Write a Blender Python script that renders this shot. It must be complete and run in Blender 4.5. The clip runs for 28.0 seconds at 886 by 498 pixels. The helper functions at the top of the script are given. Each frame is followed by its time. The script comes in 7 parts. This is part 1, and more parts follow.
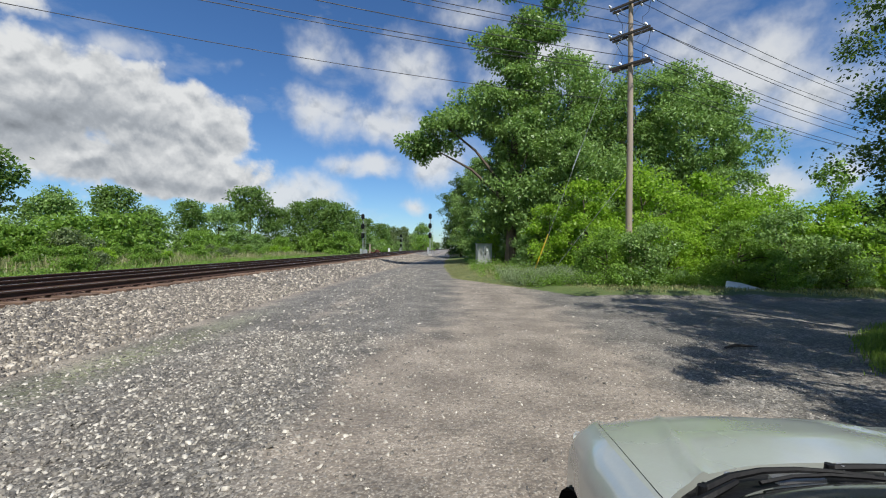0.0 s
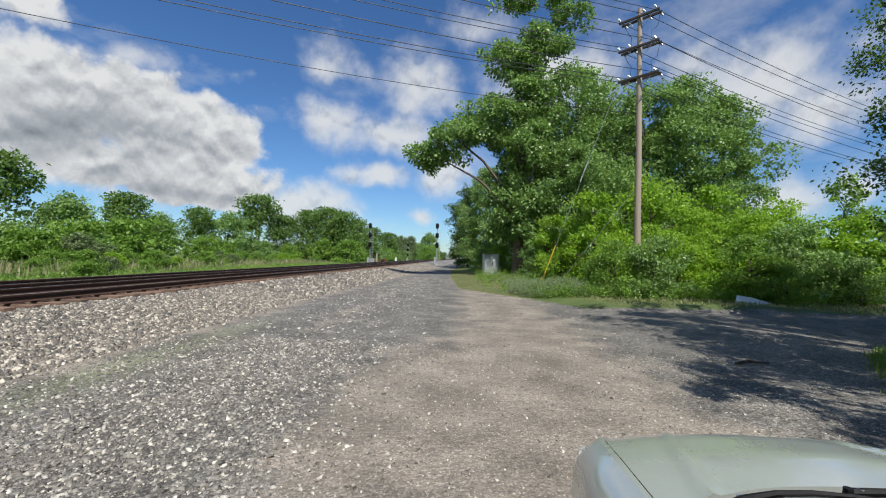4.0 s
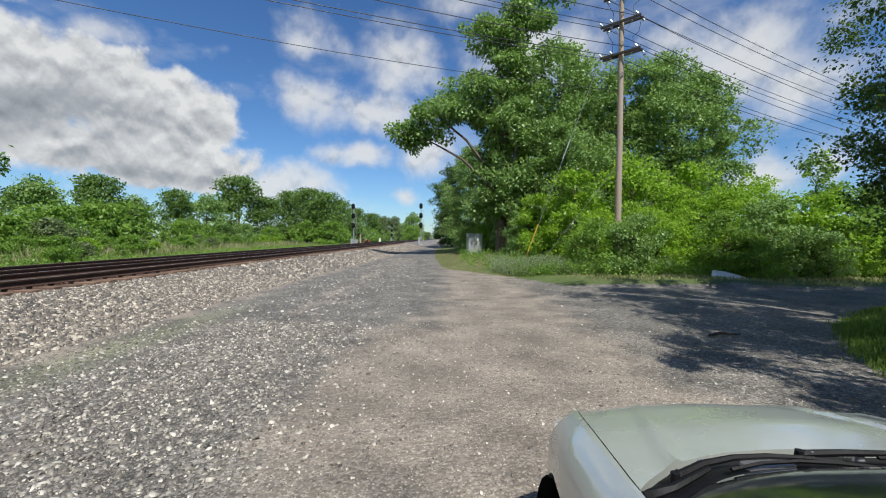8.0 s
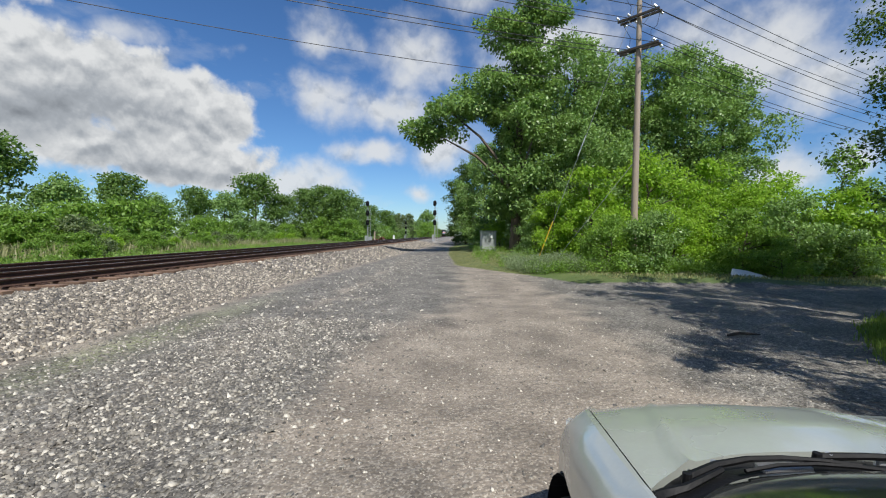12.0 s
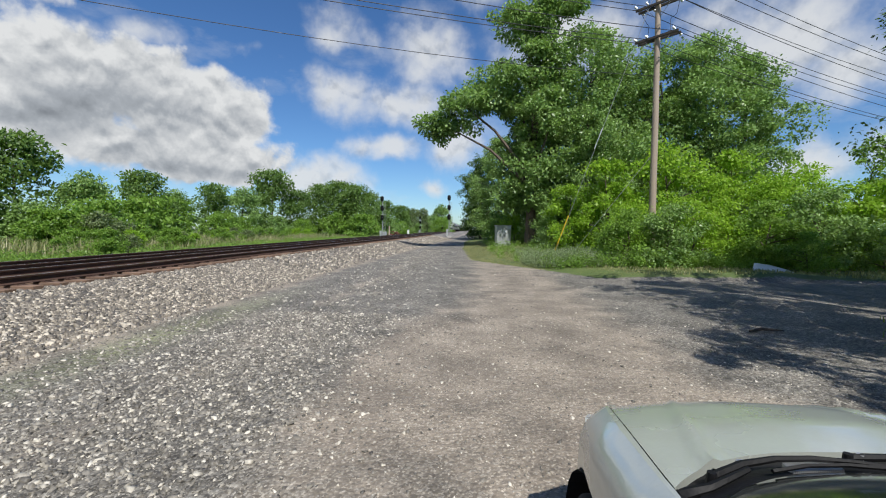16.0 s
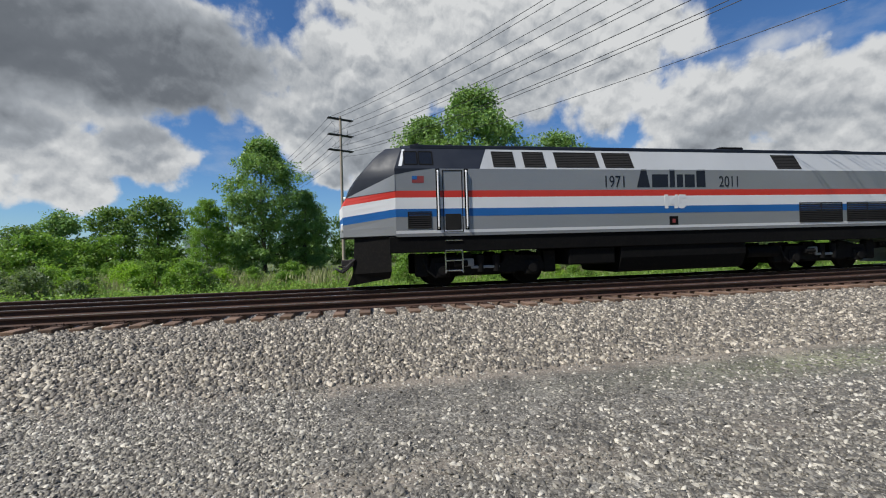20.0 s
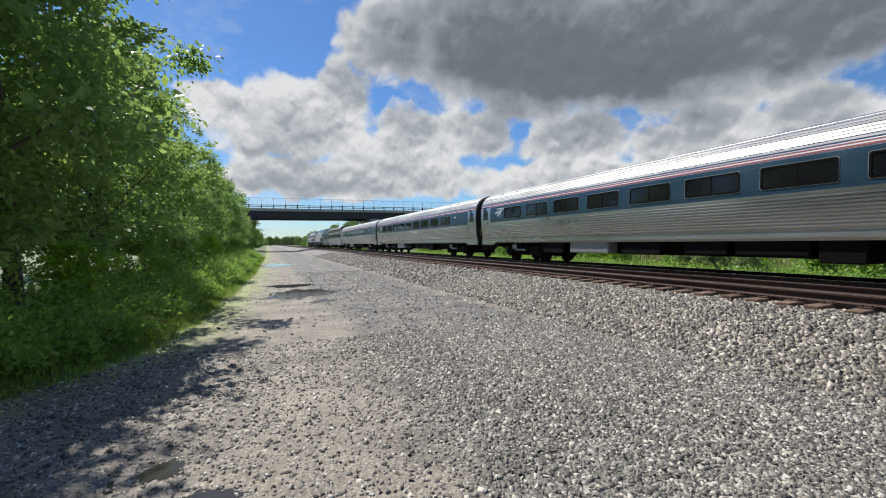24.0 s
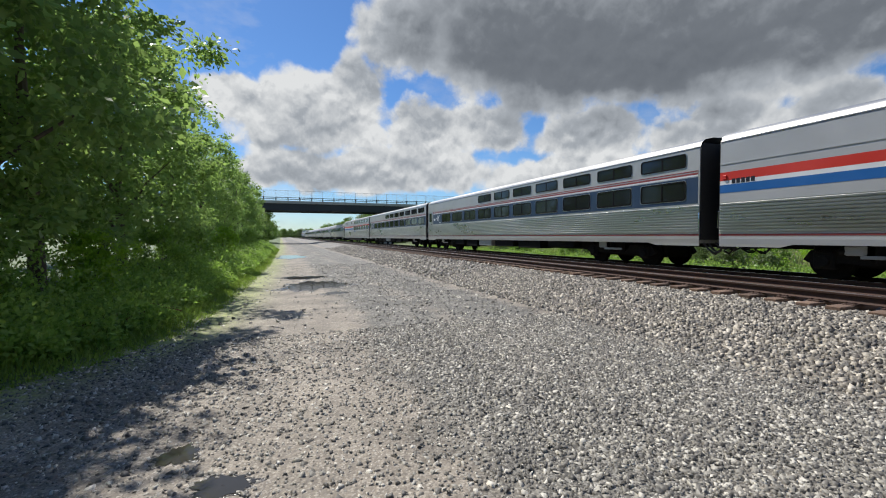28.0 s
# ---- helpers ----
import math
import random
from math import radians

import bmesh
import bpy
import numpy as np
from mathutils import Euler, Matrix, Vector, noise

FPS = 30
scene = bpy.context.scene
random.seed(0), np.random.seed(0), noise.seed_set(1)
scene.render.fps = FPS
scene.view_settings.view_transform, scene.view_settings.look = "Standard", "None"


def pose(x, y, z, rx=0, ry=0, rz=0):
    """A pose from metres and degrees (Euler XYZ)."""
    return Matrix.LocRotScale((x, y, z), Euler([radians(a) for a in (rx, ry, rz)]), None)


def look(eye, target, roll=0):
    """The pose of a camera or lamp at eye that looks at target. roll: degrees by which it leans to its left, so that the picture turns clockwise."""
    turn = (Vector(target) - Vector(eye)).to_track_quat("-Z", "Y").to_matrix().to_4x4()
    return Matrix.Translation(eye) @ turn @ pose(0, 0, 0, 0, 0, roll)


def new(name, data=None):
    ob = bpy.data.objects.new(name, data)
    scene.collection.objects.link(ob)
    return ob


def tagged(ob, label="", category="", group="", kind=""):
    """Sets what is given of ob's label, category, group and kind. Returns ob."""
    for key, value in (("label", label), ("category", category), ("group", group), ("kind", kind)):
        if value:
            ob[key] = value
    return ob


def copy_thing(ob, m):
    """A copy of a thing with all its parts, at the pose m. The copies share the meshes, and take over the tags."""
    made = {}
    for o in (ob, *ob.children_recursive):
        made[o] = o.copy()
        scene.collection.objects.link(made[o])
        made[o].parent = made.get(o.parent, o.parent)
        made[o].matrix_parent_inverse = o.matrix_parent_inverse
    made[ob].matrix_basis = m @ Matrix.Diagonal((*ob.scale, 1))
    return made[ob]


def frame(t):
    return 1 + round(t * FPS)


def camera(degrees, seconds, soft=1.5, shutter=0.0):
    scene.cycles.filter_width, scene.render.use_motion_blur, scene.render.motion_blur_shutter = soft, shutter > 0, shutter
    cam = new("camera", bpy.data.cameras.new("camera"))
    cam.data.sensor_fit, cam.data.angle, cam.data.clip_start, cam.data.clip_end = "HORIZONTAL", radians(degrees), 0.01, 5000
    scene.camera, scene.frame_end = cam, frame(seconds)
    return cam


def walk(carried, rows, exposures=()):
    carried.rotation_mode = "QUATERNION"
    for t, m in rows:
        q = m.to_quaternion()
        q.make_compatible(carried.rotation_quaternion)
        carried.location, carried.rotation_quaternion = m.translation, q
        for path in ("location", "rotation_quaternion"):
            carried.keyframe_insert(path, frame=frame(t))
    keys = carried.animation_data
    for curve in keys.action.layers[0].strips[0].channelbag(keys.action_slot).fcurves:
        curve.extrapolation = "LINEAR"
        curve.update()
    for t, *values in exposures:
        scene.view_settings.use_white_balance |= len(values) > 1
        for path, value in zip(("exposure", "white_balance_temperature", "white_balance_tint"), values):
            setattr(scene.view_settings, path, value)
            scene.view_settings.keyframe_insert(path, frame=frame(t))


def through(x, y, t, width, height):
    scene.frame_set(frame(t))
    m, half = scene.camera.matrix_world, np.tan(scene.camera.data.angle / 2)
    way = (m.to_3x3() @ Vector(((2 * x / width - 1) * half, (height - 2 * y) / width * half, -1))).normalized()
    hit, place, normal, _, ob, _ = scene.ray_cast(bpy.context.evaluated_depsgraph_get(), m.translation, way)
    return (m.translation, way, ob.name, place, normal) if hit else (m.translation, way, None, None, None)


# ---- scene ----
cam = camera(93.81, 28.0, soft=1.1)
# seconds, x, y, z, yaw, pitch, roll of the hand-held camera beside the car
PATH = [
    (0, -0.013, 0.030, 1.640, 1.50, -0.06, -0.60),
    (0.5, -0.012, 0.038, 1.636, 1.81, 0.18, -0.81),
    (1, -0.006, 0.035, 1.636, 2.27, 0.55, -1.01),
    (1.5, -0.001, 0.036, 1.633, 2.63, 0.94, -1.18),
    (2, 0.003, 0.046, 1.632, 2.78, 1.20, -1.26),
    (2.5, -0.003, 0.052, 1.628, 2.65, 1.35, -1.33),
    (4.5, -0.000, 0.058, 1.634, 2.22, 1.22, -1.51),
    (5, 0.013, 0.072, 1.632, 1.64, 0.87, -1.64),
    (5.5, 0.032, 0.074, 1.635, 1.01, 0.14, -1.52),
    (6, 0.034, 0.063, 1.637, 0.39, -0.62, -1.13),
    (6.5, 0.033, 0.054, 1.642, 0.98, -2.44, -0.10),
    (7, 0.032, 0.046, 1.640, 1.14, -2.93, -0.02),
    (7.5, 0.027, 0.044, 1.641, 0.79, -2.01, -0.41),
    (8, 0.030, 0.046, 1.643, 0.28, -1.46, -0.53),
    (8.5, 0.038, 0.052, 1.644, 0.03, -1.05, -0.65),
    (9, 0.042, 0.053, 1.645, 0.12, -0.76, -0.65),
    (9.5, 0.041, 0.045, 1.648, 0.42, -0.74, -0.71),
    (10, 0.038, 0.036, 1.647, 0.96, -0.85, -0.70),
    (10.5, 0.035, 0.033, 1.650, 1.42, -1.04, -0.65),
    (11, 0.034, 0.033, 1.651, 1.76, -1.37, -0.53),
    (11.5, 0.036, 0.041, 1.643, 1.98, -1.61, -0.57),
    (12, 0.041, 0.042, 1.642, 2.19, -1.85, -0.66),
    (12.5, 0.039, 0.045, 1.641, 2.34, -2.06, -0.90),
    (14.5, 0.026, 0.047, 1.644, 2.93, -2.55, -1.04),
    (15, 0.026, 0.044, 1.645, 3.20, -2.60, -0.84),
    (15.5, 0.027, 0.043, 1.647, 3.66, -2.62, -0.63),
    (16, 0.024, 0.041, 1.648, 4.16, -2.61, -0.41),
    (16.5, 0.027, 0.044, 1.647, 4.76, -2.53, -0.21),
    (17, 0.025, 0.045, 1.649, 5.56, -2.45, -0.01),
    (17.5, 0.019, 0.032, 1.655, 7.02, -2.30, 0.22),
    (18, 0.008, 0.012, 1.659, 10.31, -2.14, 0.43),
    (18.5, -0.019, -0.004, 1.665, 15.39, -2.01, 0.81),
    (19, 0.005, -0.003, 1.657, 26.59, -1.47, 1.32),
    (19.2, 0.030, 0.003, 1.646, 34.45, -1.00, 1.30),
    (19.5, 0.041, -0.118, 1.660, 48.16, -0.45, 1.20),
    (19.7, -0.011, -0.273, 1.658, 60.02, 0.10, 1.40),
    (20, -0.099, -0.523, 1.656, 79.19, 0.43, 1.65),
    (20.2, -0.088, -0.571, 1.653, 94.57, 0.62, 1.27),
    (20.3, -0.081, -0.585, 1.652, 102.51, 0.56, 1.00),
    (20.5, -0.068, -0.582, 1.649, 117.33, 0.12, 0.09),
    (20.7, -0.035, -0.603, 1.656, 129.69, -0.44, 0.10),
    (21, -0.036, -0.617, 1.662, 142.46, -1.04, -0.17),
    (21.3, -0.046, -0.609, 1.660, 148.29, -1.49, -0.29),
    (21.5, -0.053, -0.612, 1.658, 150.47, -1.61, -0.08),
    (21.6, -0.051, -0.623, 1.658, 150.54, -1.68, 0.23),
    (22, -0.038, -0.678, 1.657, 152.20, -1.71, 0.73),
    (22.5, -0.053, -0.665, 1.654, 154.17, -1.54, 0.93),
    (24.5, -0.102, -0.610, 1.653, 157.34, -0.95, 0.68),
    (25, -0.101, -0.610, 1.654, 157.42, -1.10, 0.56),
    (25.5, -0.100, -0.615, 1.647, 157.41, -1.24, 0.47),
    (26, -0.102, -0.616, 1.650, 157.41, -1.43, 0.37),
    (26.5, -0.107, -0.614, 1.648, 157.51, -1.53, 0.32),
    (27, -0.103, -0.617, 1.648, 157.76, -1.64, 0.23),
    (27.5, -0.106, -0.621, 1.647, 158.15, -1.73, 0.24),
    (28, -0.101, -0.629, 1.645, 158.75, -1.75, 0.04),
]
walk(cam, [(t, pose(x, y, z, 90 + p, r, w)) for t, x, y, z, w, p, r in PATH], exposures=((0, 0.12), (18.5, 0.12), (20, -0.05), (22, 0.08), (28, 0.12)))

# ---- light ----
SUN_AZ = radians(-68)     # from +x towards +y
SUN_EL = radians(54)
sun_dir = Vector((math.cos(SUN_EL) * math.cos(SUN_AZ), math.cos(SUN_EL) * math.sin(SUN_AZ), math.sin(SUN_EL)))
sun = new("sun", bpy.data.lights.new("sun", "SUN"))
sun.data.energy, sun.data.angle, sun.data.color = 5.0, radians(0.6), (1.0, 0.975, 0.92)
sun.matrix_world = look(sun_dir * 50, (0, 0, 0))
# clouds: compass angle from +x, elevation, half width, half height in degrees, greyness, and how solid a thin one is
CLOUDS_AHEAD = [
    (136, 14.8, 5.5, 4.0, 0.3), (128.6, 14.4, 9.0, 4.6, 0.13), (122, 13.0, 4.5, 3.2, 0.1), (126, 8.3, 11.0, 2.6, 0.14), (138, 11.0, 5.5, 3.6, 0.12), (78, 22.5, 7.0, 5.0, 0.1, 0.75),
    (133.7, 18, 7.0, 3.0, 0.4, 0.5), (112, 6.9, 5.4, 2.2, 0.12, 0.9), (109, 17.1, 4.0, 2.7, 0.1, 0.75), (128.5, 21.2, 4.2, 2.0, 0.2, 0.45), (120, 20.6, 4.0, 2.0, 0.2, 0.3),
    (108.5, 23.4, 5.0, 3.0, 0.1, 0.35), (95, 23, 5.5, 4.6, 0.12, 0.6), (98.8, 16.3, 6.6, 2.5, 0.15, 0.75), (101.5, 10.8, 4.2, 1.7, 0.08, 0.7), (92, 11.6, 4.8, 3.6, 0.1, 0.7),
    (95.7, 5.9, 2.7, 1.4, 0.05, 0.7), (88, 29, 6.0, 3.0, 0.1, 0.45), (54.8, 19.5, 9.0, 5.0, 0.1, 0.6), (63, 22, 5.0, 3.5, 0.1, 0.55), (49.7, 16, 5.0, 4.0, 0.12, 0.6),
    (54.4, 7, 5.0, 3.0, 0.1, 0.65), (47, 8, 3.2, 3.0, 0.1, 0.5), (46, 21.5, 4.0, 2.0, 0.1, 0.4),
]
CLOUDS_ABEAM = [
    (164, 26.2, 17.0, 6.8, 0.12), (149, 23.7, 8.2, 7.0, 0.1), (180, 14.2, 7.4, 4.4, 0.4), (-178, 20.8, 7.9, 4.9, 0.35), (-176, 9.5, 2.3, 1.2, 0.05),
    (-156, 22.5, 12.0, 6.4, 0.72), (-147, 22.0, 10.6, 5.4, 0.8), (165, 25.2, 13.2, 8.3, 0.15), (-146, 13.3, 3.6, 2.4, 0.05), (-155, 11.7, 3.8, 2.7, 0.05),
    (-149, 7.8, 4.3, 2.0, 0.05), (-174, 17.6, 6.2, 3.8, 0.3),
]
CLOUDS_BEHIND = [
    (-139, 22.5, 19.1, 6.3, 0.95), (-155, 19.5, 9.3, 4.6, 0.85), (-122, 26, 13.5, 6.6, 0.95), (-130, 20, 10, 4.5, 0.9), (-106, 25, 5.2, 4.2, 0.1), (-94.5, 15.2, 8.5, 5.6, 0.17),
    (-99, 19.5, 4.5, 3.5, 0.05), (-109, 13.6, 5.6, 4.2, 0.17), (-119, 14.2, 4.6, 3.2, 0.12), (-131, 12.4, 7.5, 2.8, 0.12), (-102, 8.4, 20.1, 2.4, 0.24), (-144, 11.0, 7.3, 2.3, 0.12),
    (-154, 11.7, 5.7, 2.5, 0.2), (-85, 17.4, 3.2, 1.8, 0.05), (-130, 8.2, 14.3, 1.6, 0.2),
]


def make_sky():
    world = bpy.data.worlds.new("sky")
    scene.world = world
    world.use_nodes = True
    n, l = world.node_tree.nodes, world.node_tree.links
    sky = n.new("ShaderNodeTexSky")
    sky.sky_type, sky.sun_disc = "NISHITA", False
    sky.sun_elevation, sky.sun_rotation = SUN_EL, math.pi / 2 - SUN_AZ
    sky.air_density, sky.dust_density, sky.ozone_density = 1.0, 0.25, 2.8

    def op(kind, *ins, scalar=None):
        v = n.new("ShaderNodeVectorMath")
        v.operation = kind
        for i, val in enumerate(ins):
            if isinstance(val, (tuple, list)):
                v.inputs[i].default_value = val
            elif isinstance(val, (int, float)):
                v.inputs["Scale"].default_value = val
            else:
                l.new(val, v.inputs[i])
        return v.outputs["Value"] if kind == "LENGTH" else v.outputs[0]

    def num(kind, *ins):
        v = n.new("ShaderNodeMath")
        v.operation = kind
        for i, val in enumerate(ins):
            if isinstance(val, (int, float)):
                v.inputs[i].default_value = val
            else:
                l.new(val, v.inputs[i])
        return v.outputs[0]

    def tex(vec, scale, detail, rough=0.55, out="Fac"):
        t = n.new("ShaderNodeTexNoise")
        t.inputs["Scale"].default_value, t.inputs["Detail"].default_value, t.inputs["Roughness"].default_value = scale, detail, rough
        l.new(vec, t.inputs["Vector"])
        return t.outputs[out]

    d = n.new("ShaderNodeTexCoord").outputs["Generated"]
    warp = op("SUBTRACT", tex(d, 5.0, 5, 0.6, "Color"), (0.5, 0.5, 0.5))
    p = op("MULTIPLY_ADD", warp, (0.16, 0.16, 0.11), d)
    split = n.new("ShaderNodeSeparateXYZ")
    l.new(p, split.inputs[0])
    pz = split.outputs[2]
    body = thin = grey = low = None
    for az, el, w, h, g, *solid in CLOUDS_AHEAD + CLOUDS_ABEAM + CLOUDS_BEHIND:
        k = solid[0] if solid else 1.0
        a, e = radians(az), radians(el)
        c = Vector((math.cos(e) * math.cos(a), math.cos(e) * math.sin(a), math.sin(e)))
        s = Vector((1 / radians(w), 1 / radians(w), 1 / radians(h))) * 0.72
        def blob(drop):
            q = c - Vector((0, 0, radians(h) * drop))
            return num("SUBTRACT", 1.0, op("LENGTH", op("MULTIPLY_ADD", p, tuple(s), tuple(-q[i] * s[i] for i in range(3)))))
        b = blob(0)
        if k < 1:
            b = num("SUBTRACT", b, 0.9 * (0.75 - k))
            thin = b if thin is None else num("SMOOTH_MAX", thin, b, 0.25)
            continue
        body = b if body is None else num("SMOOTH_MAX", body, b, 0.25)
        # flat grey bases below, white tops; the dark banks are grey all through
        hz = num("SUBTRACT", 0.62 if g < 0.6 else 1.0, num("MULTIPLY", num("SUBTRACT", pz, c.z), (0.62 if g < 0.6 else 0.1) / radians(h)))
        gg = num("MULTIPLY", num("MULTIPLY", num("MINIMUM", num("MAXIMUM", num("ADD", b, 0.4 if g < 0.6 else 0.55), 0.0), 1.1), g * (0.7 if g < 0.6 else 0.56)), num("MINIMUM", num("MAXIMUM", hz, 0.0), 1.5))
        grey = gg if grey is None else num("MAXIMUM", grey, gg)
        u = blob(0.75)
        low = u if low is None else num("SMOOTH_MAX", low, u, 0.2)
    def cells(vec, scale):
        t = n.new("ShaderNodeTexVoronoi")
        t.feature = "SMOOTH_F1"
        t.inputs["Scale"].default_value, t.inputs["Smoothness"].default_value = scale, 0.35
        l.new(vec, t.inputs["Vector"])
        return t.outputs["Distance"]

    def billow(vec):
        """Cauliflower lumps at three sizes, high in the middle of each."""
        w = op("MULTIPLY_ADD", op("SUBTRACT", tex(vec, 14.0, 4, 0.6, "Color"), (0.5, 0.5, 0.5)), (0.06, 0.06, 0.06), vec)
        a = num("MULTIPLY_ADD", cells(w, 11.0), -0.62, 0.3)
        b2 = num("MULTIPLY_ADD", cells(w, 25.0), -0.36, 0.16)
        c3 = num("MULTIPLY_ADD", tex(w, 42.0, 4, 0.55), 0.3, -0.15)
        return num("ADD", num("ADD", a, b2), c3)

    lump = billow(d)
    lump_sun = billow(op("ADD", d, tuple((sun_dir * 0.35 + Vector((0, 0, 0.8))) * 0.012)))
    fine = tex(d, 6.0, 7, 0.58)
    soft = tex(d, 3.5, 3, 0.5)
    dens = num("ADD", num("ADD", body, num("MULTIPLY_ADD", fine, 1.0, -0.52)), num("MULTIPLY", lump, 0.6))
    bulk = num("ADD", num("ADD", body, num("MULTIPLY_ADD", soft, 0.7, -0.35)), num("MULTIPLY", lump, 0.45))
    cover = n.new("ShaderNodeMapRange")
    cover.interpolation_type = "SMOOTHSTEP"
    cover.inputs["From Min"].default_value, cover.inputs["From Max"].default_value = 0.0, 0.27
    l.new(dens, cover.inputs["Value"])
    # thin high wisps
    wisp = num("MULTIPLY", num("MAXIMUM", num("SUBTRACT", tex(op("MULTIPLY", d, (1.0, 1.0, 2.2)), 3.2, 7, 0.6), 0.52), 0.0), 1.9)
    gauze = n.new("ShaderNodeMapRange")
    gauze.interpolation_type = "SMOOTHSTEP"
    gauze.inputs["From Min"].default_value, gauze.inputs["From Max"].default_value = 0.0, 0.85
    gauze.inputs["To Max"].default_value = 0.88
    l.new(num("ADD", num("ADD", thin, num("MULTIPLY_ADD", fine, 1.5, -0.72)), num("MULTIPLY", lump, 0.5)), gauze.inputs["Value"])
    veil = num("MAXIMUM", num("MAXIMUM", cover.outputs[0], gauze.outputs[0]), num("MINIMUM", wisp, 0.4))
    # shade: thick parts and bases grey, thin rims and the lumps' sunny sides white
    thick = n.new("ShaderNodeMapRange")
    thick.interpolation_type = "SMOOTHSTEP"
    thick.inputs["From Min"].default_value, thick.inputs["From Max"].default_value = 0.0, 0.6
    l.new(bulk, thick.inputs["Value"])
    relief = num("MULTIPLY", num("SUBTRACT", lump_sun, lump), 1.25)
    sh = num("MULTIPLY", num("MULTIPLY", num("MAXIMUM", low, 0.0), 0.22), thick.outputs[0])
    sh = num("ADD", sh, num("MULTIPLY", grey, num("MULTIPLY_ADD", thick.outputs[0], 1.1, 0.3)))
    calm = num("SUBTRACT", 1.0, num("MULTIPLY", num("MINIMUM", grey, 1.0), 0.8))
    sh = num("ADD", sh, num("MULTIPLY", relief, calm))
    sh = num("ADD", sh, num("MULTIPLY", num("MULTIPLY_ADD", soft, 0.4, -0.2), thick.outputs[0]))
    cr = n.new("ShaderNodeValToRGB")
    cr.color_ramp.elements.new(0.5)
    cr.color_ramp.elements.new(0.8)
    for k, (pos, col) in enumerate(((0.0, (0.97, 0.99, 1.0)), (0.28, (0.5, 0.54, 0.59)), (0.62, (0.22, 0.245, 0.28)), (1.0, (0.14, 0.16, 0.19)))):
        cr.color_ramp.elements[k].position, cr.color_ramp.elements[k].color = pos, (*col, 1)
    l.new(num("MULTIPLY", sh, 0.7), cr.inputs[0])
    lit = op("SCALE", cr.outputs[0], 1.0)
    lit.node.inputs["Scale"].default_value = 8.8
    hs = n.new("ShaderNodeHueSaturation")
    hs.inputs["Saturation"].default_value, hs.inputs["Value"].default_value = 1.12, 1.0
    l.new(sky.outputs[0], hs.inputs["Color"])
    tint = n.new("ShaderNodeMix")
    tint.data_type, tint.blend_type = "RGBA", "MULTIPLY"
    tint.inputs[0].default_value = 1.0
    tint.inputs[7].default_value = (0.86, 1.1, 1.36, 1)
    l.new(hs.outputs[0], tint.inputs[6])
    mx = n.new("ShaderNodeMix")
    mx.data_type = "RGBA"
    l.new(veil, mx.inputs[0])
    l.new(tint.outputs[2], mx.inputs[6])
    l.new(lit, mx.inputs[7])
    l.new(mx.outputs[2], n["Background"].inputs[0])
    n["Background"].inputs[1].default_value = 0.08


make_sky()

